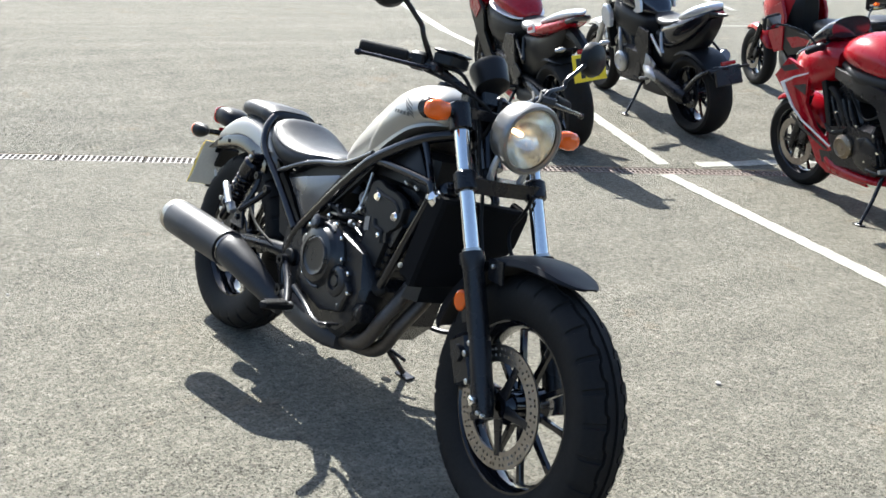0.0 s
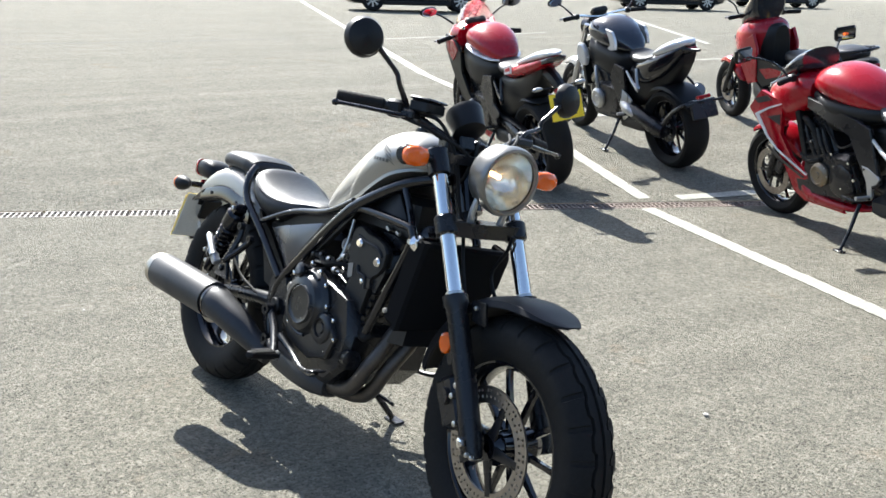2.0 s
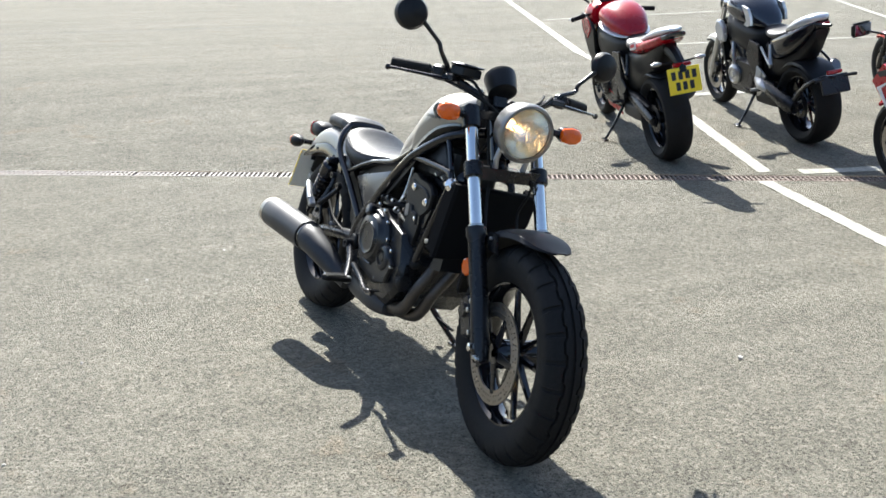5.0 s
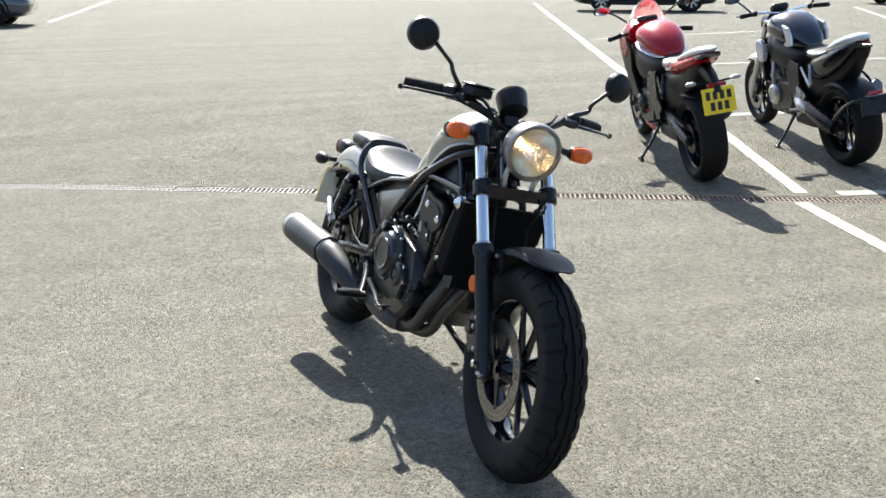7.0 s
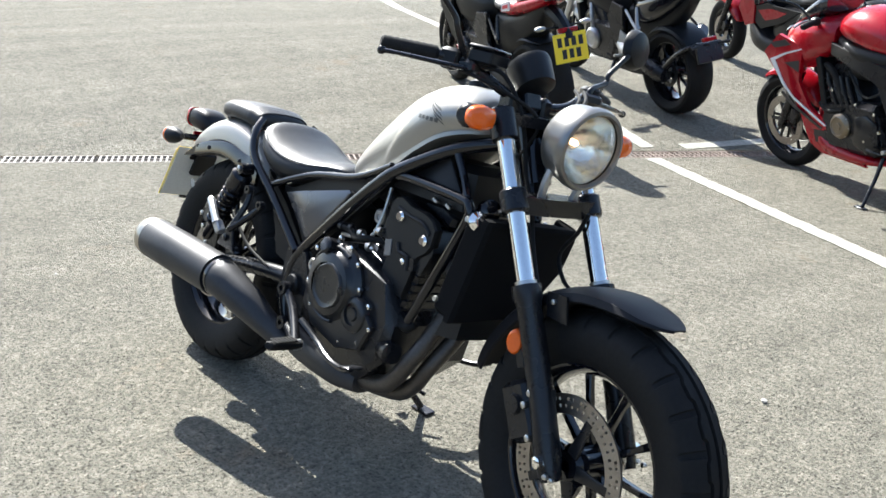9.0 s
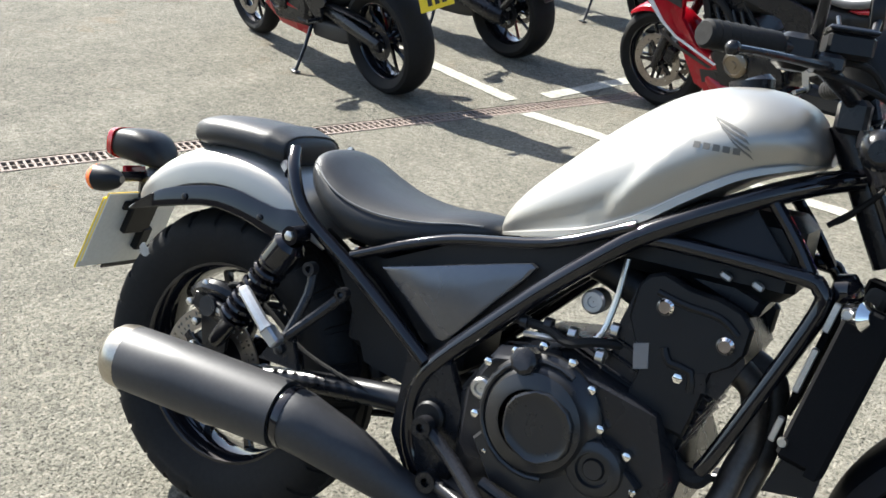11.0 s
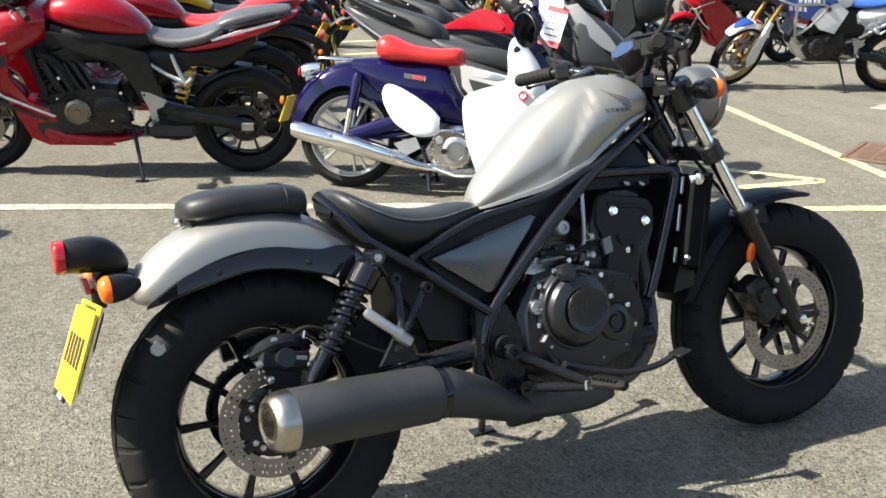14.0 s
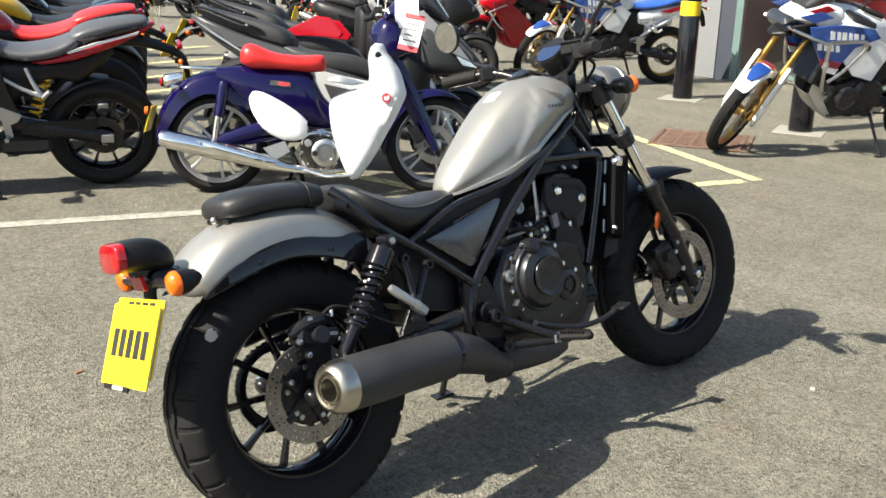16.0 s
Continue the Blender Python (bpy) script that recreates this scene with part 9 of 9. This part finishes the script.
    part("hanger", Mesh().plate([(0.27, 0.27), (0.39, 0.31), (0.42, 0.25), (0.33, 0.20)], -0.14, -0.128, 0.05), ALLOY, ex)
    part("brake_pedal", Mesh().tube([(0.50, -0.16, 0.15), (0.62, -0.20, 0.12), (0.76, -0.22, 0.13)], 0.009, 8, 2), CHROME, b)
    tl = part("tail_lamp", shell([(-0.285, 0.035, 0.655, 0.60), (-0.255, 0.05, 0.672, 0.59), (-0.17, 0.045, 0.680, 0.62)], p=3, up=3), CHROME, b, "chromed tail lamp shell")
    part("lamp_lens", shell([(-0.300, 0.022, 0.640, 0.605), (-0.292, 0.032, 0.648, 0.598), (-0.278, 0.034, 0.650, 0.600)], p=3, up=3), RED_LENS, tl, "red lens")
    part("rear_rack", Mesh().tube([(0.0, 0.08, 0.70), (-0.16, 0.07, 0.705), (-0.20, 0, 0.70), (-0.16, -0.07, 0.705), (0.0, -0.08, 0.70)], 0.008, 8, 3), CHROME, b)
    plate_at(b, -0.36, 0.42, 18, 0.18, 0.15)
    for sy in (-1, 1):
        part("side_reflector", Mesh().tube([(-0.355, 0.100 * sy, 0.47), (-0.372, 0.102 * sy, 0.472)], [0.024, 0.020], 14), AMBER, b, "round amber reflector")
    part("front_mudguard", fender_mesh((wb, 0, 0.285), [(60, 0.30, 0.295, 0.03), (75, 0.315, 0.29, 0.05), (110, 0.325, 0.27, 0.055), (150, 0.325, 0.26, 0.055), (180, 0.315, 0.275, 0.05), (192, 0.30, 0.29, 0.03)], cap=0.6), BLUE_PAINT, b)
    hl = F("headlamp", Mesh().tube([(0.98, 0, 1.0), (1.0, 0, 1.0), (1.07, 0, 1.0), (1.08, 0, 1.0)], [0.06, 0.085, 0.085, 0.075], 24), BLUE_PAINT)
    part("headlamp_glass", Mesh().tube([(1.08, 0, 1.0), (1.095, 0, 1.0)], [0.072, 0.05], 24), GLASS_DARK, hl)
    for sy in (-1, 1):
        F("handlebar", Mesh().tube([(0.96, 0, 1.0), (0.95, 0.12 * sy, 1.01), (0.93, 0.2 * sy, 1.02), (0.88, 0.31 * sy, 1.01)], [0.03, 0.022, 0.013, 0.012], 10, 3), CHROME)
        F("grip", Mesh().tube([(0.915, 0.225 * sy, 1.02), (0.875, 0.32 * sy, 1.01)], 0.018, 12), RUBBER)
        F("lever", Mesh().tube([(0.95, 0.2 * sy, 1.02), (0.93, 0.28 * sy, 1.015), (0.905, 0.33 * sy, 1.01)], 0.006, 8), CHROME)
        mi = F("mirror", Mesh().tube([(0.93, 0.2 * sy, 1.03), (0.94, 0.23 * sy, 1.13), (0.95, 0.27 * sy, 1.17)], 0.006, 8, 3), CHROME)
        sh = Mesh()
        sh.m = Matrix.Translation((0.955, 0.29 * sy, 1.19)) @ pose(0, 0, 0, 0, -5, 12 * sy)
        sh.lathe([(0.001, 0.02), (0.04, 0.012), (0.05, 0.0), (0.048, -0.006), (0.001, -0.006)], (0, 0, 0), "x", 24)
        part("mirror_shell", sh, CHROME, mi)
    F("fork_cover", Mesh().rings([[(fx(z) + a * k, y * k, z) for a, y in ((-0.06, 0.085), (0.02, 0.10), (0.06, 0.07), (0.07, 0.0), (0.06, -0.07), (0.02, -0.10), (-0.06, -0.085), (-0.05, 0))] for z, k in ((0.36, 0.75), (0.42, 0.9), (0.60, 1.0), (0.80, 1.0), (0.90, 0.9))]), BLUE_PAINT, "blue pressed fork cover")
    # sales tags on the bars
    tag = Mesh()
    tag.m = Matrix.Translation((1.09, -0.20, 0.91)) @ pose(0, 0, 0, 12, 8, 70)
    tag.box((0.002, 0.115, 0.20), (0, 0, 0))
    tg = part("price_tag", tag, CARD, b, "red-bordered white price tag")
    for i in range(2):
        k = Mesh()
        k.m = tag.m
        k.box((0.004, 0.115, 0.028), (0, 0, 0.086 - 0.172 * i))
        part("tag_border", k, RED_INK, tg)
    for i in range(4):
        k = Mesh()
        k.m = tag.m
        k.box((0.0034, 0.08, 0.008), (0, 0, 0.045 - 0.03 * i))
        part("print_bar", k, DECAL, tg)
    tag2 = Mesh()
    tag2.m = Matrix.Translation((1.07, -0.10, 1.04)) @ pose(0, 0, 0, -8, 14, 62)
    tag2.box((0.002, 0.14, 0.20), (0, 0, 0))
    part("paper_notice", tag2, CARD, b, "blank white paper notice")
    for sy in (-1, 1):
        part("centre_stand", Mesh().tube([(0.42, 0.08 * sy, 0.26), (0.46, 0.12 * sy, 0.13), (0.48, 0.15 * sy, 0.02 if sy < 0 else 0.04)], 0.012, 8), BLACK_MATT, b)
    part("drive_cover", Mesh().tube([(0.0, 0.10, 0.285), (0.50, 0.10, 0.31)], [0.055, 0.05], 12, flat=0.5), BLUE_PAINT, b)
    part("swing_cover", Mesh().tube([(0.0, -0.09, 0.285), (0.46, -0.08, 0.33)], [0.016, 0.02], 10), BLUE_PAINT, b)
    side_stand(b, 0.45, lean, 0.2)
    return b


build_step_through((1.24, 3.22), (2.30, 2.58), 6)


# tall white, blue and red adventure machines
def build_adventure(rear, front, lean, steer=32):
    b = thing("adventure_motorcycle", placed(rear, front, lean), "white, blue and red adventure motorcycle with gold rims", "motorcycle", "adventure motorcycles by the shop")
    wb = (Vector(front) - Vector(rear)).length
    rot, F, fx = running_gear(b, wb, Rr=0.325, Rf=0.345, hr=0.075, hf=0.048, rim=0.235, rim_f=0.275, rim_mat=GOLD, wire=True, disc=0.15, rake=27, fork_top=1.08, fork_mat=GOLD, fork_leg=GOLD, steer=steer, groove=4, mudguard=WHITE_PAINT, tread=True)
    engine_unit(b, 0.74, 0.50, ENGINE_GREY)
    bodies(b, [
        ("fuel_tank", WHITE_PAINT, "", [(0.52, 0.09, 0.94, 0.86), (0.60, 0.13, 1.02, 0.82), (0.76, 0.19, 1.10, 0.78), (0.92, 0.22, 1.12, 0.76), (1.04, 0.19, 1.10, 0.82), (1.10, 0.12, 1.07, 0.90)], dict(p=3, up=2.4)),
        ("seat", ROYAL_BLUE, "royal blue seat", [(-0.30, 0.07, 1.02, 0.97), (-0.22, 0.13, 1.035, 0.95), (0.0, 0.15, 1.01, 0.92), (0.18, 0.15, 0.95, 0.88), (0.36, 0.14, 0.915, 0.85), (0.52, 0.10, 0.92, 0.85), (0.58, 0.06, 0.94, 0.88)], dict(p=3, up=2.8)),
        ("tail_panel", WHITE_PAINT, "", [(-0.36, 0.04, 0.98, 0.94), (-0.20, 0.12, 0.95, 0.87), (0.05, 0.14, 0.90, 0.78), (0.30, 0.14, 0.86, 0.70), (0.48, 0.12, 0.84, 0.64)], dict(p=3, up=3)),
        ("front_cowl", WHITE_PAINT, "", [(1.02, 0.18, 1.14, 0.90), (1.14, 0.195, 1.16, 0.94), (1.26, 0.16, 1.10, 0.99), (1.34, 0.11, 1.06, 1.01), (1.39, 0.05, 1.03, 1.01)], dict(p=3, up=2.6)),
        ("air_box", PLASTIC, "", [(0.36, 0.11, 0.86, 0.54), (0.60, 0.14, 0.86, 0.52), (0.90, 0.15, 0.86, 0.58)], dict(p=3, up=3)),
    ])
    side_panel(b, "blue_panel", [(1.28, 1.00), (1.02, 1.02), (0.78, 0.99), (0.72, 0.93), (0.90, 0.86), (0.98, 0.74), (1.14, 0.76), (1.24, 0.90)], 0.226, 0.016, DEEP_BLUE)
    side_panel(b, "white_panel", [(0.92, 0.885), (0.74, 0.935), (0.60, 0.84), (0.70, 0.62), (0.86, 0.66), (0.96, 0.76)], 0.221, 0.018, WHITE_PAINT, 0.03)
    side_panel(b, "red_panel", [(0.98, 0.755), (1.16, 0.785), (1.13, 0.735), (1.00, 0.71)], 0.236, 0.010, CRIMSON)
    side_panel(b, "white_band", [(0.99, 0.712), (1.13, 0.738), (1.10, 0.69), (1.01, 0.67)], 0.234, 0.010, WHITE_PAINT)
    side_panel(b, "nose_flash", [(1.36, 1.06), (1.20, 1.10), (1.10, 1.06), (1.24, 1.02)], 0.195, 0.014, ROYAL_BLUE)
    side_panel(b, "nose_stripe", [(1.30, 1.10), (1.16, 1.14), (1.10, 1.11), (1.22, 1.075)], 0.19, 0.014, RED_PAINT)
    side_panel(b, "lamp_shroud", [(1.40, 0.99), (1.22, 1.015), (1.14, 0.95), (1.26, 0.90), (1.36, 0.93)], 0.175, 0.03, PLASTIC, 0.05)
    side_panel(b, "red_tail_flash", [(-0.16, 0.93), (0.06, 0.89), (0.22, 0.84), (0.10, 0.83), (-0.08, 0.88)], 0.147, 0.01, RED_PAINT)
    for row, n, x0, zz, hh in ((0, 6, 0.86, 0.955, 0.055), (1, 4, 1.03, 0.875, 0.042)):
        for i in range(n):
            xx, w = x0 + 0.046 * i, 0.034 if i % 2 else 0.026
            side_panel(b, "lettering_bar", [(xx, zz + 0.004 * i), (xx + w, zz + 0.004 * i + 0.004), (xx + w - 0.012, zz - hh + 0.004 * i), (xx - 0.012, zz - hh + 0.004 * i)], 0.2355, 0.004, WHITE_PAINT, 0)
    for sy in (-1, 1):
        part("wing_emblem", Mesh().lathe([(0.024, 0.229 * sy), (0.024, 0.2325 * sy), (0.001, 0.2335 * sy)], (0.80, 0, 0.86), "y", 20), DARK_BROWN, b)
        cb = part("crash_bar", Mesh().tube([(0.98, 0.16 * sy, 0.50), (1.07, 0.23 * sy, 0.54), (1.115, 0.27 * sy, 0.66), (1.13, 0.275 * sy, 0.88), (1.10, 0.27 * sy, 0.905), (0.90, 0.262 * sy, 0.915), (0.84, 0.258 * sy, 0.90), (0.85, 0.255 * sy, 0.84), (0.96, 0.25 * sy, 0.70), (1.06, 0.25 * sy, 0.62)], 0.0135, 10, 3), STEEL, b)
        part("upper_tube", Mesh().tube([(1.125, 0.275 * sy, 0.895), (1.24, 0.25 * sy, 0.925), (1.36, 0.19 * sy, 0.965), (1.41, 0.16 * sy, 0.985)], 0.0125, 10, 3), STEEL, cb)
        part("bar_clamp", Mesh().tube([(1.12, 0.273 * sy, 0.74), (1.12, 0.273 * sy, 0.77)], 0.02, 10), ALLOY, cb)
        F("fork_guard", Mesh().plate([(wb - 0.115, 0.30), (wb - 0.03, 0.26), (wb + 0.005, 0.34), (wb - 0.10, 0.62), (wb - 0.155, 0.74), (wb - 0.21, 0.72)], 0.128 * sy - 0.014, 0.128 * sy + 0.014, 0.05), WHITE_PAINT)
        F("hand_guard", Mesh().tube([(fx(1.1) + 0.02, 0.22 * sy, 1.20), (fx(1.1) + 0.05, 0.30 * sy, 1.20), (fx(1.1) - 0.02, 0.42 * sy, 1.19)], [0.03, 0.05, 0.03], 10, 3, flat=0.4), PLASTIC)
        part("subframe_tube", Mesh().tube([(0.40, 0.12 * sy, 0.56), (0.15, 0.13 * sy, 0.72), (-0.15, 0.12 * sy, 0.86)], 0.013, 8, 3), WHITE_PAINT, b)
        part("subframe_tube", Mesh().tube([(0.44, 0.12 * sy, 0.76), (0.15, 0.13 * sy, 0.80), (-0.20, 0.12 * sy, 0.90)], 0.013, 8, 3), WHITE_PAINT, b)
    sk = part("skid_plate", Mesh().rings([[(x, y * w, zb + (0.075 + k * 0.10 if abs(y) == 1 else (0.012 if abs(y) > 0.7 else 0.0))) for y in (-1, -0.86, -0.45, 0.45, 0.86, 1)] + [(x, y * w, zb + (0.075 + k * 0.10 if abs(y) == 0.97 else (0.016 if abs(y) > 0.7 else 0.006))) for y in (0.97, 0.83, 0.43, -0.43, -0.83, -0.97)] for x, w, zb, k in ((0.46, 0.12, 0.315, 0), (0.60, 0.15, 0.285, 0.2), (0.88, 0.155, 0.285, 0.7), (0.99, 0.145, 0.36, 0.8), (1.08, 0.12, 0.47, 0.2))]), ALLOY, b, "bare alloy skid plate")
    for x in (0.62, 0.76, 0.90):
        part("skid_slot", Mesh().box((0.07, 0.006, 0.014), (x, 0.157, 0.335), None, 0.003), BLACK_MATT, sk)
        part("skid_slot", Mesh().box((0.07, 0.006, 0.014), (x, -0.157, 0.335), None, 0.003), BLACK_MATT, sk)
    part("clutch_drum", Mesh().lathe([(0.115, 0.15), (0.115, 0.185), (0.10, 0.20), (0.03, 0.206), (0.001, 0.206)], (0.66, 0, 0.50), "y", 28), BLACK_MATT, b)
    part("clutch_drum", Mesh().lathe([(0.115, -0.15), (0.115, -0.185), (0.10, -0.20), (0.03, -0.206), (0.001, -0.206)], (0.66, 0, 0.50), "y", 28), BLACK_MATT, b)
    part("radiator", Mesh().box((0.05, 0.30, 0.24), (1.06, 0, 0.68), pose(0, 0, 0, 0, -20, 0), 0.008), PLASTIC, b)
    part("windscreen", shell([(1.06, 0.13, 1.42, 1.14), (1.10, 0.15, 1.40, 1.10), (1.20, 0.14, 1.24, 1.08), (1.27, 0.10, 1.14, 1.06)], p=3, up=2.4), GLASS_DARK, b)
    part("headlamp", Mesh().box((0.09, 0.27, 0.11), (1.375, 0, 0.99), pose(0, 0, 0, 0, 35, 0), 0.025), GLASS_DARK, b)
    part("beak", shell([(1.28, 0.13, 0.96, 0.90), (1.38, 0.10, 0.94, 0.89), (1.44, 0.04, 0.91, 0.885)], p=3, up=2.4), PLASTIC, b)
    F("fender_flash", fender_mesh((wb, 0, 0.345), [(62, 0.383, 0.379, 0.02), (74, 0.386, 0.374, 0.046), (88, 0.386, 0.370, 0.060), (94, 0.385, 0.376, 0.05)], cap=0.6), DEEP_BLUE)
    F("fender_flash", fender_mesh((wb, 0, 0.345), [(99, 0.386, 0.376, 0.05), (103, 0.386, 0.372, 0.058), (112, 0.386, 0.374, 0.055), (116, 0.385, 0.379, 0.04)], cap=0.6), CRIMSON)
    part("muffler", Mesh().tube([(0.50, -0.13, 0.42), (0.36, -0.17, 0.46), (0.30, -0.18, 0.49), (-0.06, -0.20, 0.66), (-0.10, -0.20, 0.68)], [0.03, 0.05, 0.058, 0.06, 0.045], 16), STEEL, b)
    part("rack", Mesh().tube([(0.02, 0.10, 1.03), (-0.26, 0.09, 1.06), (-0.34, 0, 1.06), (-0.26, -0.09, 1.06), (0.02, -0.10, 1.03)], 0.010, 8, 3), STEEL, b)
    foot_gear(b, 0.42, 0.46, ALLOY)
    bars_and_mirrors(b, F, fx(1.12) - 0.05, 1.17, 0.40, rise=0.04, mz=0.18, mx=0.04)
    rear_lamps(b, -0.37, 0.95)
    part("tail_arm", Mesh().tube([(-0.26, 0, 0.90), (-0.36, 0, 0.80), (-0.42, 0, 0.66)], [0.04, 0.035, 0.025], 8, 3), PLASTIC, b)
    side_stand(b, 0.56, lean, 0.34)
    return b


build_adventure((7.77, 5.58), (6.33, 6.19), 9)
build_adventure((6.37, 1.84), (4.95, 2.515), 12, 43)
build_red_sport((8.57, 7.98), (7.17, 8.18), 9, full=True, label="red fully faired sports motorcycle on its stand")
build_red_sport((1.15, 4.95), (-0.25, 5.40), 9, label="red motorcycle with a red seat parked in the second row", seat_mat=RED_VINYL)
build_naked((6.55, 11.9), (7.35, 10.7), 9, "yellow and black roadster parked far back", YELLOW_PAINT, YELLOW_PAINT, None, YELLOW_PAINT, 0.08, False, False)
build_naked((4.75, 8.05), (5.75, 7.05), 9, "black roadster parked behind the scooters", BLACK_PAINT, BLACK_PAINT, None, GREY_PAINT, 0.085, True, True)
build_scooter_bike((4.30, 6.9), (5.30, 6.0), 9, "black scooter with a tall dark screen", PLASTIC, VINYL, BLACK_PAINT)
build_naked((1.50, 5.92), (0.12, 6.33), 9, "orange and black roadster in the second row", YELLOW_PAINT, BLACK_PAINT, None, BLACK_PAINT, 0.085, True, False)
build_naked((1.92, 7.05), (0.54, 7.46), 9, "black roadster further along the second row", BLACK_PAINT, BLACK_PAINT, None, GREY_PAINT, 0.085, True, True)
build_naked((2.34, 8.20), (0.96, 8.61), 9, "dark grey roadster further along the second row", DARK_CLAD, BLACK_PAINT, None, GREY_PAINT, 0.085, True, False)
build_naked((2.78, 9.38), (1.40, 9.79), 9, "black roadster with a red tail along the second row", BLACK_PAINT, RED_PAINT, None, BLACK_PAINT, 0.085, True, True)
build_naked((3.30, 10.7), (1.92, 11.1), 9, "black roadster near the end of the second row", BLACK_PAINT, BLACK_PAINT, None, BLACK_PAINT, 0.085, True, False)

build_naked((6.9, 17.2), (6.0, 18.3), 9, "dark roadster parked at the far end of the row", BLACK_PAINT, BLACK_PAINT, None, GREY_PAINT, 0.085, True, False)
build_naked((8.1, 16.4), (7.2, 17.5), 9, "red roadster parked at the far end of the row", RED_PAINT, BLACK_PAINT, None, RED_PAINT, 0.085, True, True)


def build_car(x, y, yaw, label, paint):
    c = thing("car", Matrix.Translation((x, y, gz(x, y))) @ pose(0, 0, 0, 0, 0, yaw), label, "car", "parked cars")
    bodies(c, [
        ("body", paint, "", [(-2.12, 0.62, 0.78, 0.38), (-2.05, 0.80, 0.92, 0.26), (-1.6, 0.87, 1.00, 0.19), (-0.6, 0.89, 0.96, 0.17), (0.6, 0.89, 0.94, 0.17), (1.3, 0.87, 0.86, 0.18), (1.9, 0.80, 0.74, 0.22), (2.1, 0.62, 0.62, 0.34)], dict(p=5, up=4, waist=0.45, n=32)),
        ("cabin", GLASS_DARK, "", [(-1.95, 0.60, 0.98, 0.90), (-1.6, 0.68, 1.30, 0.90), (-1.0, 0.71, 1.46, 0.90), (-0.2, 0.71, 1.48, 0.90), (0.35, 0.68, 1.38, 0.90), (1.05, 0.62, 0.96, 0.85)], dict(p=4, up=3, waist=0.2, n=28)),
        ("roof", paint, "", [(-1.55, 0.60, 1.33, 1.26), (-1.0, 0.64, 1.49, 1.42), (-0.2, 0.64, 1.505, 1.44), (0.25, 0.60, 1.43, 1.36)], dict(p=3, up=3)),
    ])
    for wx in (-1.28, 1.32):
        for sy in (-1, 1):
            w = part("wheel", tyre_mesh(0.325, 0.225, 0.10, (0, 0, 0), 48, 0), RUBBER, c)
            w.location = (wx, 0.80 * sy, 0.325)
            part("rim", Mesh().lathe([(0.23, 0.08 * sy), (0.21, 0.095 * sy), (0.19, 0.06 * sy), (0.03, 0.05 * sy), (0.001, 0.055 * sy)], n=32), BLACK_MATT, w)
            for i in range(8):
                part("spoke", spoke_mesh(2 * math.pi * i / 8, 0.03, 0.21, (0, 0.075 * sy, 0), 0.05, 0.04, 0.03, 0.02), ALLOY, w)
            part("wheel_arch", Mesh().lathe([(0.35, 0.88 * sy), (0.39, 0.895 * sy), (0.40, 0.87 * sy), (0.36, 0.85 * sy)], (wx, 0, 0.33), "y", 24, closed=True, arc=(-5, 185)), PLASTIC, c)
    for sy in (-1, 1):
        part("sill", Mesh().box((2.0, 0.06, 0.10), (0.02, 0.87 * sy, 0.25), None, 0.02), PLASTIC, c)
        part("headlight", Mesh().box((0.20, 0.30, 0.12), (1.95, 0.60 * sy, 0.66), pose(0, 0, 0, 0, 0, -25 * sy), 0.03), REFLECTOR, c)
        part("tail_light", Mesh().box((0.12, 0.26, 0.16), (-2.02, 0.66 * sy, 0.82), pose(0, 0, 0, 0, 0, 20 * sy), 0.03), RED_LENS, c)
        part("door_mirror", Mesh().box((0.12, 0.16, 0.11), (0.62, 0.95 * sy, 0.98), None, 0.03), paint, c)
    return c


CAR_BLACK = mat("black_car_paint", (0.012, 0.013, 0.016), 0.2, var=0.05, coat=1.0)
CAR_BLUE = mat("dark_blue_car_paint", (0.012, 0.018, 0.04), 0.2, var=0.05, coat=1.0)
build_car(-21.9, 14.9, 61, "dark car parked across the far bays", CAR_BLACK)
build_car(-23.2, 27.2, 61, "dark grey car parked in a far bay", CAR_BLACK)
build_car(-25.2, 36.5, 61, "dark blue car parked in a far bay", CAR_BLUE)
build_car(-20.6, -4.15, 84, "dark blue car parked at the far side", CAR_BLUE)
